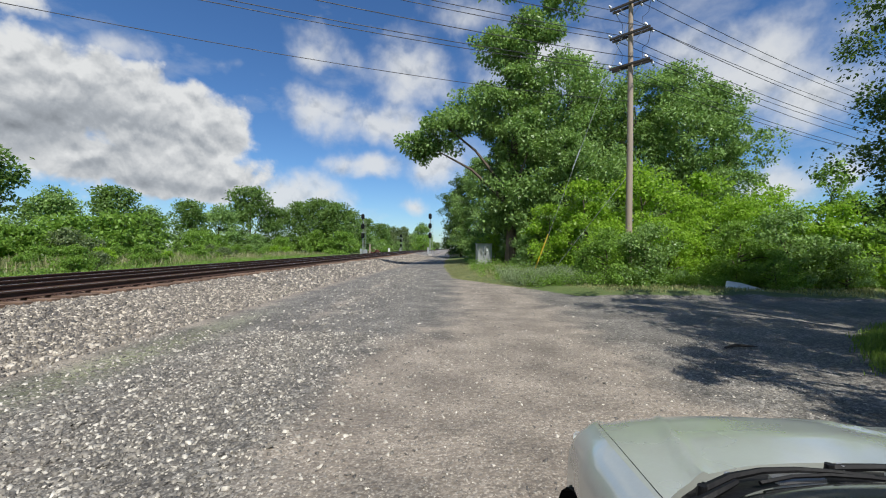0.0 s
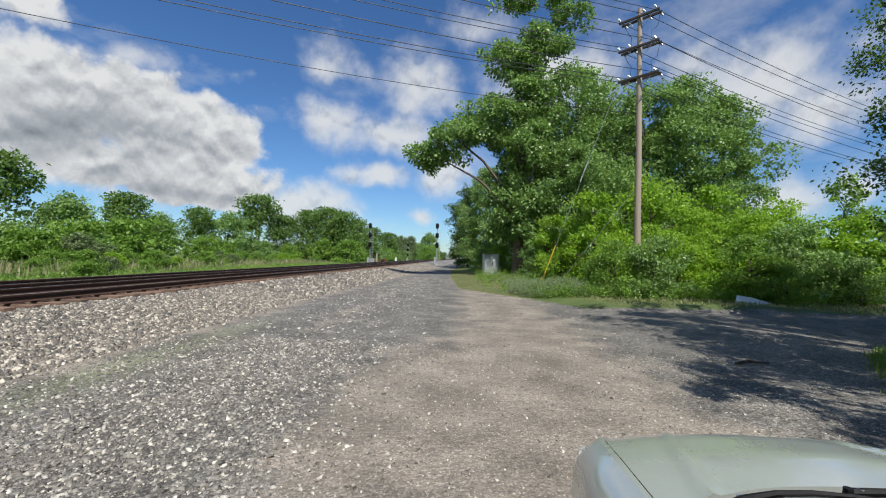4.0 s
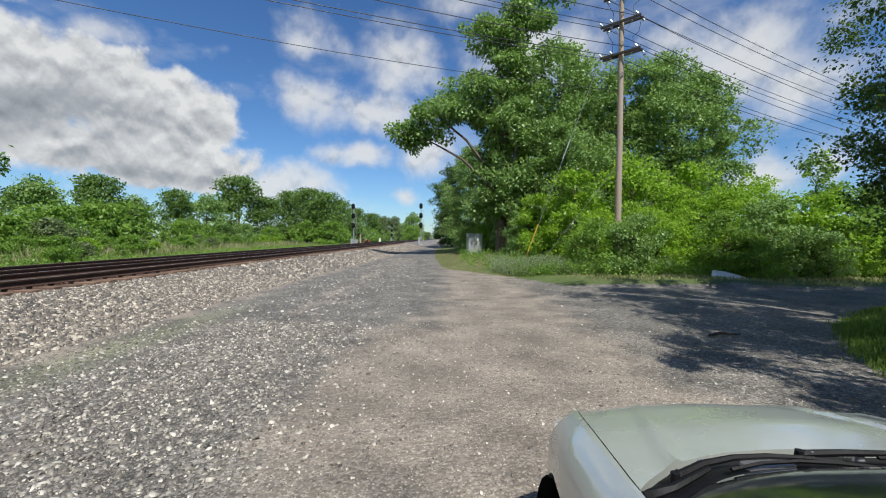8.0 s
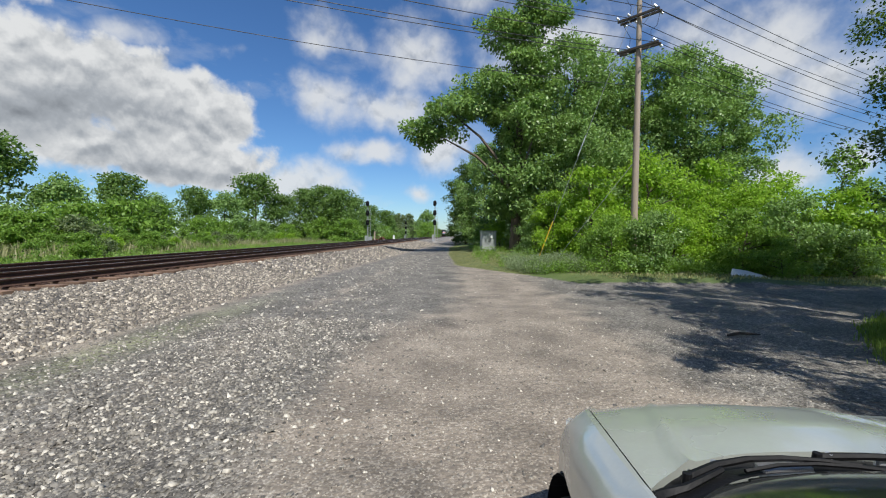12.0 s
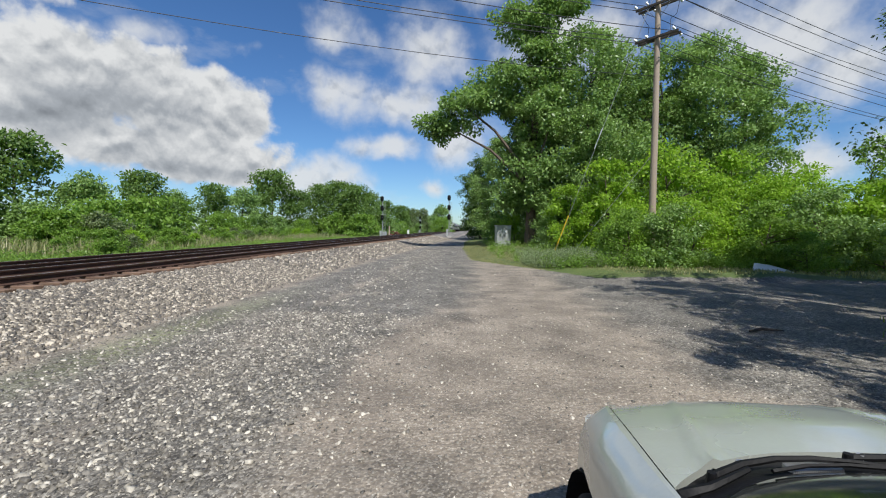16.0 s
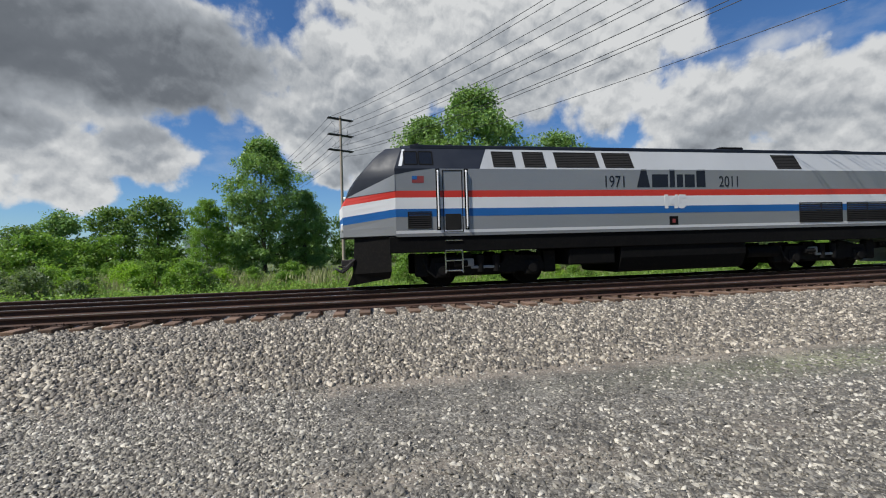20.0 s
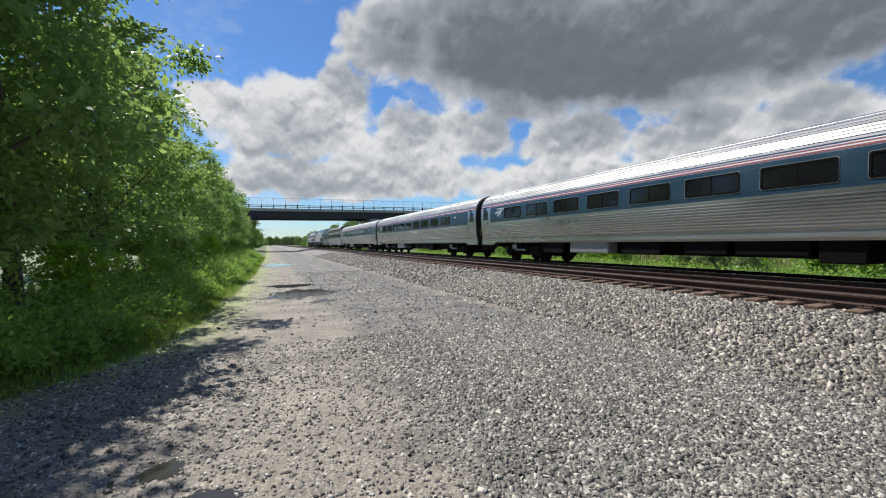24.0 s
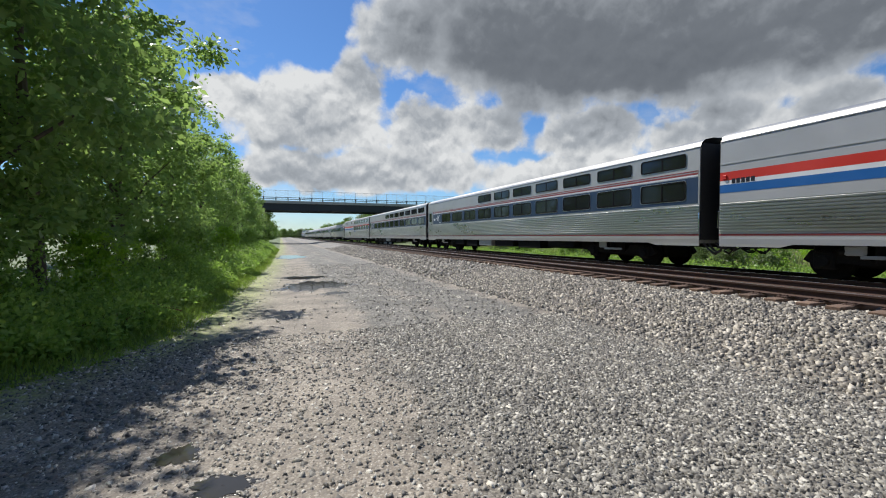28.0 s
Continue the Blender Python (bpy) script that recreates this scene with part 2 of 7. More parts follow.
# ---- builders ----
class Mb:
    """Collects verts and faces for one mesh."""

    def __init__(self):
        self.v, self.f = [], []

    def add(self, verts, faces):
        n = len(self.v)
        self.v += [tuple(p) for p in verts]
        self.f += [tuple(i + n for i in q) for q in faces]
        return self

    def box(self, x0, x1, y0, y1, z0, z1, b=0.0):
        if b <= 0:
            v = [(x, y, z) for z in (z0, z1) for y in (y0, y1) for x in (x0, x1)]
            return self.add(v, [(0, 2, 3, 1), (4, 5, 7, 6), (0, 1, 5, 4), (2, 6, 7, 3), (0, 4, 6, 2), (1, 3, 7, 5)])
        b = min(b, (x1 - x0) * .49, (y1 - y0) * .49, (z1 - z0) * .49)
        rings = []
        for z, k in ((z0, b), (z0 + b, 0), (z1 - b, 0), (z1, b)):
            a0, a1, c0, c1 = x0 + k, x1 - k, y0 + k, y1 - k
            e = b if k == 0 else b * .5
            rings.append([(a0 + e, c0, z), (a1 - e, c0, z), (a1, c0 + e, z), (a1, c1 - e, z), (a1 - e, c1, z), (a0 + e, c1, z), (a0, c1 - e, z), (a0, c0 + e, z)])
        return self.loft(rings, True, True)

    def loft(self, rings, closed=True, caps=False):
        n = len(rings[0])
        v = [p for ring in rings for p in ring]
        f = []
        m = n if closed else n - 1
        for i in range(len(rings) - 1):
            for j in range(m):
                k = (j + 1) % n
                f.append((i * n + j, i * n + k, (i + 1) * n + k, (i + 1) * n + j))
        if caps:
            f.append(tuple(range(n - 1, -1, -1)))
            f.append(tuple(range((len(rings) - 1) * n, len(rings) * n)))
        return self.add(v, f)

    def cyl(self, p0, p1, r0, r1=None, n=10, caps=True):
        r1 = r0 if r1 is None else r1
        p0, p1 = Vector(p0), Vector(p1)
        d = (p1 - p0).normalized()
        a = d.orthogonal().normalized()
        c = d.cross(a)
        rings = []
        for p, r in ((p0, r0), (p1, r1)):
            rings.append([p + (a * math.cos(2 * math.pi * k / n) + c * math.sin(2 * math.pi * k / n)) * r for k in range(n)])
        return self.loft(rings, True, caps)

    def tube(self, pts, r, n=6):
        pts = [Vector(p) for p in pts]
        rings = []
        for i, p in enumerate(pts):
            d = (pts[min(i + 1, len(pts) - 1)] - pts[max(i - 1, 0)]).normalized()
            a = d.cross(Vector((0.13, 0.21, 0.97))).normalized()
            if a.length < .1:
                a = d.orthogonal().normalized()
            c = d.cross(a)
            rr = r[i] if isinstance(r, (list, tuple)) else r
            rings.append([p + (a * math.cos(2 * math.pi * k / n) + c * math.sin(2 * math.pi * k / n)) * rr for k in range(n)])
        return self.loft(rings, True, True)

    def prism(self, poly, axis, lo, hi):
        """poly in the two other axes, in order, swept along axis."""
        rings = []
        for q in (lo, hi):
            ring = []
            for a, b in poly:
                p = [a, b]
                p.insert("xyz".index(axis), q)
                ring.append(tuple(p))
            rings.append(ring)
        return self.loft(rings, True, True)

    def mesh(self, name, mat=None, smooth=False):
        me = bpy.data.meshes.new(name)
        me.from_pydata(self.v, [], self.f)
        bm = bmesh.new()
        bm.from_mesh(me)
        bmesh.ops.recalc_face_normals(bm, faces=bm.faces)
        bm.to_mesh(me)
        bm.free()
        if mat:
            me.materials.append(mat)
        if smooth:
            me.polygons.foreach_set("use_smooth", [True] * len(me.polygons))
            me.set_sharp_from_angle(angle=radians(38))
        return me


def part(name, mb, mat, parent=None, label="", smooth=False):
    me = mb.mesh(name, mat, smooth) if isinstance(mb, Mb) else mb
    ob = new(name, me)
    ob.parent = parent
    if label:
        ob["label"] = label
    return ob


def big_mesh(name, verts, faces, mat, smooth=False, uvs=None):
    """A mesh straight from numpy arrays, all faces with the same number of corners."""
    me = bpy.data.meshes.new(name)
    k = faces.shape[1]
    me.vertices.add(len(verts))
    me.vertices.foreach_set("co", np.ascontiguousarray(verts, dtype=np.float32).ravel())
    me.loops.add(faces.size)
    me.loops.foreach_set("vertex_index", np.ascontiguousarray(faces, dtype=np.int32).ravel())
    me.polygons.add(len(faces))
    me.polygons.foreach_set("loop_start", np.arange(0, faces.size, k, dtype=np.int32))
    me.polygons.foreach_set("loop_total", np.full(len(faces), k, dtype=np.int32))
    if smooth:
        me.polygons.foreach_set("use_smooth", np.ones(len(faces), dtype=bool))
    me.update(calc_edges=True)
    me.validate()
    me.materials.append(mat)
    return me


def empty(name, m=None):
    ob = new(name)
    ob.empty_display_size = 0.1
    if m is not None:
        ob.matrix_world = m
    return ob


# ---- lie of the land ----
NEAR_TRACK, FAR_TRACK = -10.12, -14.21
RAIL_NEAR, RAIL_FAR = 0.64, 0.524


def bend(y):
    a = max(0.0, y - 15)
    return 3.6 * (1 - math.exp(-a / 70))


def rise(y):
    a = max(0.0, y - 12)
    return 0.75 * (1 - math.exp(-a / 110))

# ---- materials ----
def nodes_of(name):
    m = bpy.data.materials.new(name)
    m.use_nodes = True
    return m, m.node_tree.nodes, m.node_tree.links, m.node_tree.nodes["Principled BSDF"]


def coords(n, l, kind="Object", scale=None):
    tc = n.new("ShaderNodeTexCoord")
    if not scale:
        return tc.outputs[kind]
    mp = n.new("ShaderNodeMapping")
    mp.inputs["Scale"].default_value = scale
    l.new(tc.outputs[kind], mp.inputs[0])
    return mp.outputs[0]


def noise_tex(n, l, vec, scale, detail=4.0, rough=0.55):
    t = n.new("ShaderNodeTexNoise")
    t.inputs["Scale"].default_value, t.inputs["Detail"].default_value, t.inputs["Roughness"].default_value = scale, detail, rough
    l.new(vec, t.inputs["Vector"])
    return t.outputs["Fac"]


def ramp(n, l, fac, stops):
    r = n.new("ShaderNodeValToRGB")
    e = r.color_ramp.elements
    while len(e) < len(stops):
        e.new(0.5)
    for el, (p, c) in zip(e, stops):
        el.position, el.color = p, (*c, 1) if len(c) == 3 else c
    l.new(fac, r.inputs[0])
    return r.outputs[0]


def mix(n, l, fac, a, b, blend="MIX"):
    m = n.new("ShaderNodeMix")
    m.data_type, m.blend_type = "RGBA", blend
    for sock, val in ((m.inputs[0], fac), (m.inputs[6], a), (m.inputs[7], b)):
        if isinstance(val, (int, float)):
            sock.default_value = val
        elif isinstance(val, tuple):
            sock.default_value = (*val, 1)
        else:
            l.new(val, sock)
    return m.outputs[2]


def math_node(n, l, op, a, b=0.0, c=None, clamp=False):
    m = n.new("ShaderNodeMath")
    m.operation, m.use_clamp = op, clamp
    for i, val in enumerate((a, b) if c is None else (a, b, c)):
        if isinstance(val, (int, float)):
            m.inputs[i].default_value = val
        else:
            l.new(val, m.inputs[i])
    return m.outputs[0]


def bump(n, l, b, height, strength=0.3, dist=0.02):
    bp = n.new("ShaderNodeBump")
    bp.inputs["Strength"].default_value, bp.inputs["Distance"].default_value = strength, dist
    l.new(height, bp.inputs["Height"])
    l.new(bp.outputs[0], b.inputs["Normal"])


def shade(c, k):
    return tuple(min(1.0, v * k) for v in c)


def surf(name, col, rough=0.6, metal=0.0, spec=0.5, vary=0.25, scale=3.0, fine=60.0, relief=0.1, dirt=None, dirt_amt=0.35, stretch=None, per_ob=0.0, coat=0.0):
    """A general surface: two scales of variation, optional dirt, fine relief."""
    m, n, l, b = nodes_of(name)
    v = coords(n, l, "Object", stretch)
    big = noise_tex(n, l, v, scale, 4)
    small = noise_tex(n, l, v, fine, 3)
    c = ramp(n, l, big, [(0.3, shade(col, 1 - vary)), (0.7, shade(col, 1 + vary))])
    c = mix(n, l, 0.35, c, ramp(n, l, small, [(0.25, shade(col, 1 - vary)), (0.75, shade(col, 1 + vary))]))
    if dirt:
        d = noise_tex(n, l, v, scale * 2.7, 6, 0.7)
        c = mix(n, l, ramp(n, l, d, [(0.48, (0, 0, 0)), (0.72, (dirt_amt,) * 3)]), c, dirt)
    if per_ob:
        oi = n.new("ShaderNodeObjectInfo")
        hs = n.new("ShaderNodeHueSaturation")
        l.new(math_node(n, l, "MULTIPLY_ADD", oi.outputs["Random"], per_ob * 2, 1 - per_ob), hs.inputs["Value"])
        l.new(c, hs.inputs["Color"])
        c = hs.outputs[0]
    l.new(c, b.inputs["Base Color"])
    rr = ramp(n, l, big, [(0.3, (max(0.03, rough - 0.1),) * 3), (0.7, (min(1, rough + 0.1),) * 3)])
    l.new(rr, b.inputs["Roughness"])
    b.inputs["Metallic"].default_value = metal
    b.inputs["Specular IOR Level"].default_value = spec
    if coat:
        b.inputs["Coat Weight"].default_value = coat
        b.inputs["Coat Roughness"].default_value = 0.06
    if relief:
        bump(n, l, b, small, relief, 0.01)
    return m


def leaf_mat(name, col, alt, through=0.35, rough=0.45, glow=(0.26, 0.42, 0.05)):
    m, n, l, b = nodes_of(name)
    g = n.new("ShaderNodeNewGeometry")
    v = coords(n, l, "Object")
    big = noise_tex(n, l, v, 0.35, 3)
    c = ramp(n, l, g.outputs["Random Per Island"], [(0.0, shade(col, 0.4)), (0.5, shade(col, 0.95)), (1.0, shade(alt, 1.08))])
    c = mix(n, l, 0.5, c, ramp(n, l, big, [(0.3, shade(col, 0.7)), (0.7, alt)]))
    l.new(c, b.inputs["Base Color"])
    b.inputs["Roughness"].default_value = rough
    b.inputs["Specular IOR Level"].default_value = 0.35
    t = n.new("ShaderNodeBsdfTranslucent")
    l.new(mix(n, l, 0.55, c, glow), t.inputs[0])
    ms = n.new("ShaderNodeMixShader")
    ms.inputs[0].default_value = through
    l.new(b.outputs[0], ms.inputs[1])
    l.new(t.outputs[0], ms.inputs[2])
    l.new(ms.outputs[0], n["Material Output"].inputs[0])
    return m


def stone_mat(name, stops, rough=0.55):
    m, n, l, b = nodes_of(name)
    g = n.new("ShaderNodeNewGeometry")
    c = ramp(n, l, g.outputs["Random Per Island"], stops)
    v = coords(n, l, "Object")
    f = noise_tex(n, l, v, 45, 4)
    c = mix(n, l, 0.2, c, ramp(n, l, f, [(0.3, (0.1, 0.09, 0.08)), (0.7, (0.5, 0.47, 0.42))]))
    l.new(c, b.inputs["Base Color"])
    b.inputs["Roughness"].default_value = rough
    bump(n, l, b, f, 0.35, 0.01)
    return m


M = {}
M["leaf_ash"] = leaf_mat("leaf_ash", (0.19, 0.33, 0.095), (0.36, 0.52, 0.17), 0.38, 0.38)
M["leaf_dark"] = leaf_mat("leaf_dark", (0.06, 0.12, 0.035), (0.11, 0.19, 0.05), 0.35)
M["leaf_sumac"] = leaf_mat("leaf_sumac", (0.25, 0.44, 0.035), (0.42, 0.64, 0.06), 0.5, 0.45, (0.34, 0.55, 0.05))
M["leaf_bush"] = leaf_mat("leaf_bush", (0.18, 0.33, 0.055), (0.33, 0.52, 0.09), 0.46)
M["leaf_olive"] = leaf_mat("leaf_olive", (0.16, 0.21, 0.095), (0.26, 0.32, 0.15), 0.33)
M["leaf_maple"] = leaf_mat("leaf_maple", (0.15, 0.27, 0.085), (0.33, 0.46, 0.15), 0.6, 0.38, (0.4, 0.57, 0.13))
M["leaf_far"] = leaf_mat("leaf_far", (0.11, 0.2, 0.05), (0.21, 0.33, 0.085), 0.38)
M["verge_leaf"] = leaf_mat("verge_leaf", (0.2, 0.36, 0.07), (0.38, 0.54, 0.12), 0.55, 0.4, (0.4, 0.6, 0.1))
M["grass"] = leaf_mat("grass", (0.15, 0.26, 0.045), (0.3, 0.42, 0.08), 0.45, 0.45, (0.36, 0.5, 0.08))
M["grass_pale"] = leaf_mat("grass_pale", (0.33, 0.33, 0.15), (0.5, 0.46, 0.25), 0.4)
M["weed"] = leaf_mat("weed", (0.25, 0.32, 0.17), (0.4, 0.48, 0.27), 0.4)
M["bark"] = surf("bark", (0.11, 0.085, 0.065), 0.9, vary=0.4, scale=5, fine=25, relief=0.6, stretch=(1, 1, 0.25))
M["ballast"] = stone_mat("ballast", [(0.0, (0.025, 0.021, 0.018)), (0.35, (0.105, 0.087, 0.066)), (0.75, (0.275, 0.235, 0.178)), (1.0, (0.7, 0.62, 0.5))])
M["gravel"] = stone_mat("gravel", [(0.0, (0.03, 0.027, 0.023)), (0.4, (0.125, 0.112, 0.092)), (0.75, (0.305, 0.278, 0.23)), (1.0, (0.72, 0.67, 0.57))])
M["rail_rust"] = surf("rail_rust", (0.06, 0.03, 0.02), 0.8, vary=0.35, scale=4, fine=50, relief=0.2)
M["rail_head"] = surf("rail_head", (0.55, 0.55, 0.56), 0.28, 1.0, vary=0.1, scale=2, fine=30, relief=0.03)
M["tie"] = surf("tie", (0.15, 0.095, 0.065), 0.9, vary=0.35, scale=4, fine=40, relief=0.5, stretch=(0.3, 1, 1), per_ob=0.3)
M["concrete"] = surf("concrete", (0.42, 0.40, 0.37), 0.85, vary=0.15, scale=0.6, fine=20, relief=0.2, dirt=(0.16, 0.14, 0.12), dirt_amt=0.5)


def ground_material():
    """Grass and soil, with gravel lot, ballast and wheel-worn dirt by the masks on the sheet."""
    m, n, l, b = nodes_of("ground")
    v = coords(n, l, "Object")
    big, mid, fine = noise_tex(n, l, v, 0.12, 5), noise_tex(n, l, v, 1.1, 5), noise_tex(n, l, v, 14, 5)
    grass = ramp(n, l, mid, [(0.3, (0.055, 0.085, 0.02)), (0.55, (0.10, 0.14, 0.035)), (0.8, (0.19, 0.19, 0.075))])
    grass = mix(n, l, 0.5, grass, ramp(n, l, big, [(0.35, (0.07, 0.11, 0.025)), (0.7, (0.16, 0.18, 0.06))]))
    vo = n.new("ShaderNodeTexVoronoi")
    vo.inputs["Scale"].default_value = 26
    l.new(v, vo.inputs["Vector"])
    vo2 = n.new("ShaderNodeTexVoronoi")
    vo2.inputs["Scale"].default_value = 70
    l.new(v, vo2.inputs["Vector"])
    # coarse pebble tones, darkened to paint in the shade between loose stones
    peb_shaded = ramp(n, l, vo.outputs["Color"], [(0.15, (0.035, 0.032, 0.028)), (0.55, (0.12, 0.112, 0.097)), (0.95, (0.42, 0.4, 0.355))])
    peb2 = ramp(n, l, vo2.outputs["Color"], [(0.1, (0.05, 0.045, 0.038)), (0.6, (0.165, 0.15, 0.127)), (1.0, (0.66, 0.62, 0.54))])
    grav = mix(n, l, 0.5, peb_shaded, peb2)
    dirt = mix(n, l, 0.45, ramp(n, l, fine, [(0.3, (0.23, 0.187, 0.143)), (0.7, (0.4, 0.335, 0.265))]), peb2)
    att = n.new("ShaderNodeAttribute")
    att.attribute_name = "lot"
    sep = n.new("ShaderNodeSeparateColor")
    l.new(att.outputs["Color"], sep.inputs[0])
    lot, bal, worn = sep.outputs[0], sep.outputs[1], sep.outputs[2]
    k = math_node(n, l, "ADD", worn, math_node(n, l, "MULTIPLY_ADD", mid, 0.9, -0.45))
    stones = mix(n, l, ramp(n, l, k, [(0.3, (0, 0, 0)), (0.62, (1, 1, 1))]), grav, dirt)
    # ballast base tone, held dark for the shade in the stones' gaps
    balc_shaded = ramp(n, l, vo.outputs["Color"], [(0.1, (0.05, 0.045, 0.04)), (0.6, (0.2, 0.175, 0.145)), (1.0, (0.5, 0.46, 0.4))])
    moss = math_node(n, l, "MULTIPLY", att.outputs["Alpha"], ramp(n, l, fine, [(0.3, (0, 0, 0)), (0.58, (1, 1, 1))]))
    stones = mix(n, l, moss, stones, (0.27, 0.33, 0.06))
    stones = mix(n, l, 1.0, stones, ramp(n, l, mid, [(0.32, (0.62, 0.61, 0.6)), (0.66, (1.2, 1.19, 1.17))]), "MULTIPLY")
    e1 = math_node(n, l, "ADD", lot, math_node(n, l, "MULTIPLY_ADD", fine, 0.7, -0.35))
    e1 = math_node(n, l, "ADD", e1, math_node(n, l, "MULTIPLY_ADD", mid, 0.7, -0.35))
    c = mix(n, l, ramp(n, l, e1, [(0.42, (0, 0, 0)), (0.58, (1, 1, 1))]), grass, stones)
    e2 = math_node(n, l, "ADD", bal, math_node(n, l, "MULTIPLY_ADD", fine, 0.5, -0.25))
    c = mix(n, l, ramp(n, l, e2, [(0.42, (0, 0, 0)), (0.58, (1, 1, 1))]), c, balc_shaded)
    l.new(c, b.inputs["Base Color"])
    b.inputs["Roughness"].default_value = 0.72
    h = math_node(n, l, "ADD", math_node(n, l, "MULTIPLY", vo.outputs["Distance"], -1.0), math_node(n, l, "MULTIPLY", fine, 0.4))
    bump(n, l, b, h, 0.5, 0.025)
    return m


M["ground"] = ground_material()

# ---- ground, lot and embankment ----
# edge of the gravel on the side away from the tracks: (y, x)
EDGE = [(-400, 1.0), (-71, 0.2), (-26, 0.7), (-16.5, 1.05), (-11.4, 1.3), (-8.7, 1.6), (-7.4, 2.1), (-6.4, 2.9), (-2, 4.6), (4.4, 5.2), (6, 6.0), (8, 7.6),
        (9.6, 9.8), (11.5, 13.5), (13, 40), (14.3, 40), (14.6, 4.4), (16.5, 3.4), (18.8, 2.0), (22, 0.0), (33, -0.7), (51, -1.0), (120, 2.4), (400, 6)]
EY, EX = [e[0] for e in EDGE], [e[1] for e in EDGE]


# puddles: x, y, half width, half length
PUDDLES = [(-1.15, -15.15, .9, 1.3), (-1.55, -12.95, .35, .25), (-.9, -18.0, .7, .7), (.64, -4.2, .12, .16), (.28, -3.65, .2, .12), (-.8, -36, 1.1, 2.5)]


def dips(x, y):
    """Broad unevenness of the open ground."""
    return 0.5 * (noise.noise((x * 0.05, y * 0.05, 3.1))) + 0.16 * noise.noise((x * 0.3, y * 0.3, 7.7))


def ground_z(x, y):
    u = x - bend(y)
    top = rise(y)
    lot_z = top * 0.8
    if u > -5.9:
        z = lot_z
    elif u > -8.7:
        k = (-5.9 - u) / 2.8
        z = lot_z + (0.36 + top - lot_z) * k * k * (3 - 2 * k)
    elif u > -16.2:
        z = top + 0.36 - 0.11 * max(0, min(1, (-u - 11.6) / 1.2))
    elif u > -19:
        k = (-16.2 - u) / 2.8
        z = top + 0.25 - (0.45 + top * .5) * k * k * (3 - 2 * k)
    else:
        z = top * .5 - 0.2 + dips(x, y) * min(1, (-19 - u) / 8)
    edge = np.interp(y, EY, EX)
    if x > edge:
        z += 0.12 * min(1, (x - edge) / 1.2) + max(0, dips(x, y)) * min(1, (x - edge) / 6)
    return z


def spread(lo, hi, step, grow, far):
    a = list(np.arange(lo, hi + step / 2, step))
    s, p, q = step, a[-1], a[0]
    while p < far:
        s *= grow
        p, q = p + s, q - s
        a.append(p)
        a.insert(0, q)
    return np.array(a)


def make_ground():
    xs, ys = spread(-20, 8, 0.3, 1.12, 2500), spread(-26, 26, 0.4, 1.1, 2500)
    nx, ny = len(xs), len(ys)
    verts, masks = np.empty((nx * ny, 3)), np.zeros((nx * ny, 4))
    for j, y in enumerate(ys):
        edge = np.interp(y, EY, EX)
        b = bend(y)
        for i, x in enumerate(xs):
            k = j * nx + i
            verts[k] = (x, y, ground_z(x, y))
            u = x - b
            masks[k, 0] = max(0, min(1, 0.5 + (edge - x) / 0.9)) if u > -17 else 0
            masks[k, 1] = max(0, min(1, 0.5 + (-6.1 - u) / 0.8)) * max(0, min(1, 0.5 + (u + 16.9) / 0.8))
            w = 0.12 + 0.7 * math.exp(-((x - 1.4) / 1.6) ** 2) + 0.75 * math.exp(-((u + 5.75) / 0.6) ** 2)
            w += 0.8 * math.exp(-((x + 1.0 - 0.05 * y) / 0.8) ** 2 - ((y - 5.2) / 2.6) ** 2) + 0.35 * math.exp(-((x + 3.2) / 0.35) ** 2)
            if y < -1:
                w = max(w, 0.95 - max(0.0, (-0.6 - x)) * 0.55)
            masks[k, 3] = 0.32 * math.exp(-((x + 4.75) / 0.4) ** 2 - ((y - 6.5) / 3.2) ** 2) + 0.85 * math.exp(-((x - edge + .3) / 0.55) ** 2) * (y < -3)
            masks[k, 2] = min(1, w)
    i, j = np.meshgrid(np.arange(nx - 1), np.arange(ny - 1))
    q = (j * nx + i).ravel()
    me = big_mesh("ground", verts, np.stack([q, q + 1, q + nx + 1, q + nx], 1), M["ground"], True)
    at = me.color_attributes.new("lot", "FLOAT_COLOR", "POINT")
    at.data.foreach_set("color", masks.astype(np.float32).ravel())
    tagged(new("ground", me), "gravel lot, ballast embankment and rough grass field", "ground", kind="structure")


make_ground()

CHIP_V = np.array([(-1, -1, -1), (1, -1, -1), (1, 1, -1), (-1, 1, -1), (-.8, -.8, 1), (.8, -.8, 1), (.8, .8, 1), (-.8, .8, 1)]) * 0.62
CHIP_F = np.array([(4, 5, 6), (4, 6, 7), (0, 1, 5), (0, 5, 4), (1, 2, 6), (1, 6, 5), (2, 3, 7), (2, 7, 6), (3, 0, 4), (3, 4, 7)])


# a flat three-sided shard
SHARD_V = np.array([(-1, -.7, -1), (1, -.7, -1), (0, 1.1, -1), (-.75, -.5, 1), (.75, -.5, 1), (0, .8, 1)]) * 0.7
SHARD_F = np.array([(3, 4, 5), (0, 1, 4), (0, 4, 3), (1, 2, 5), (1, 5, 4), (2, 0, 3), (2, 3, 5)])


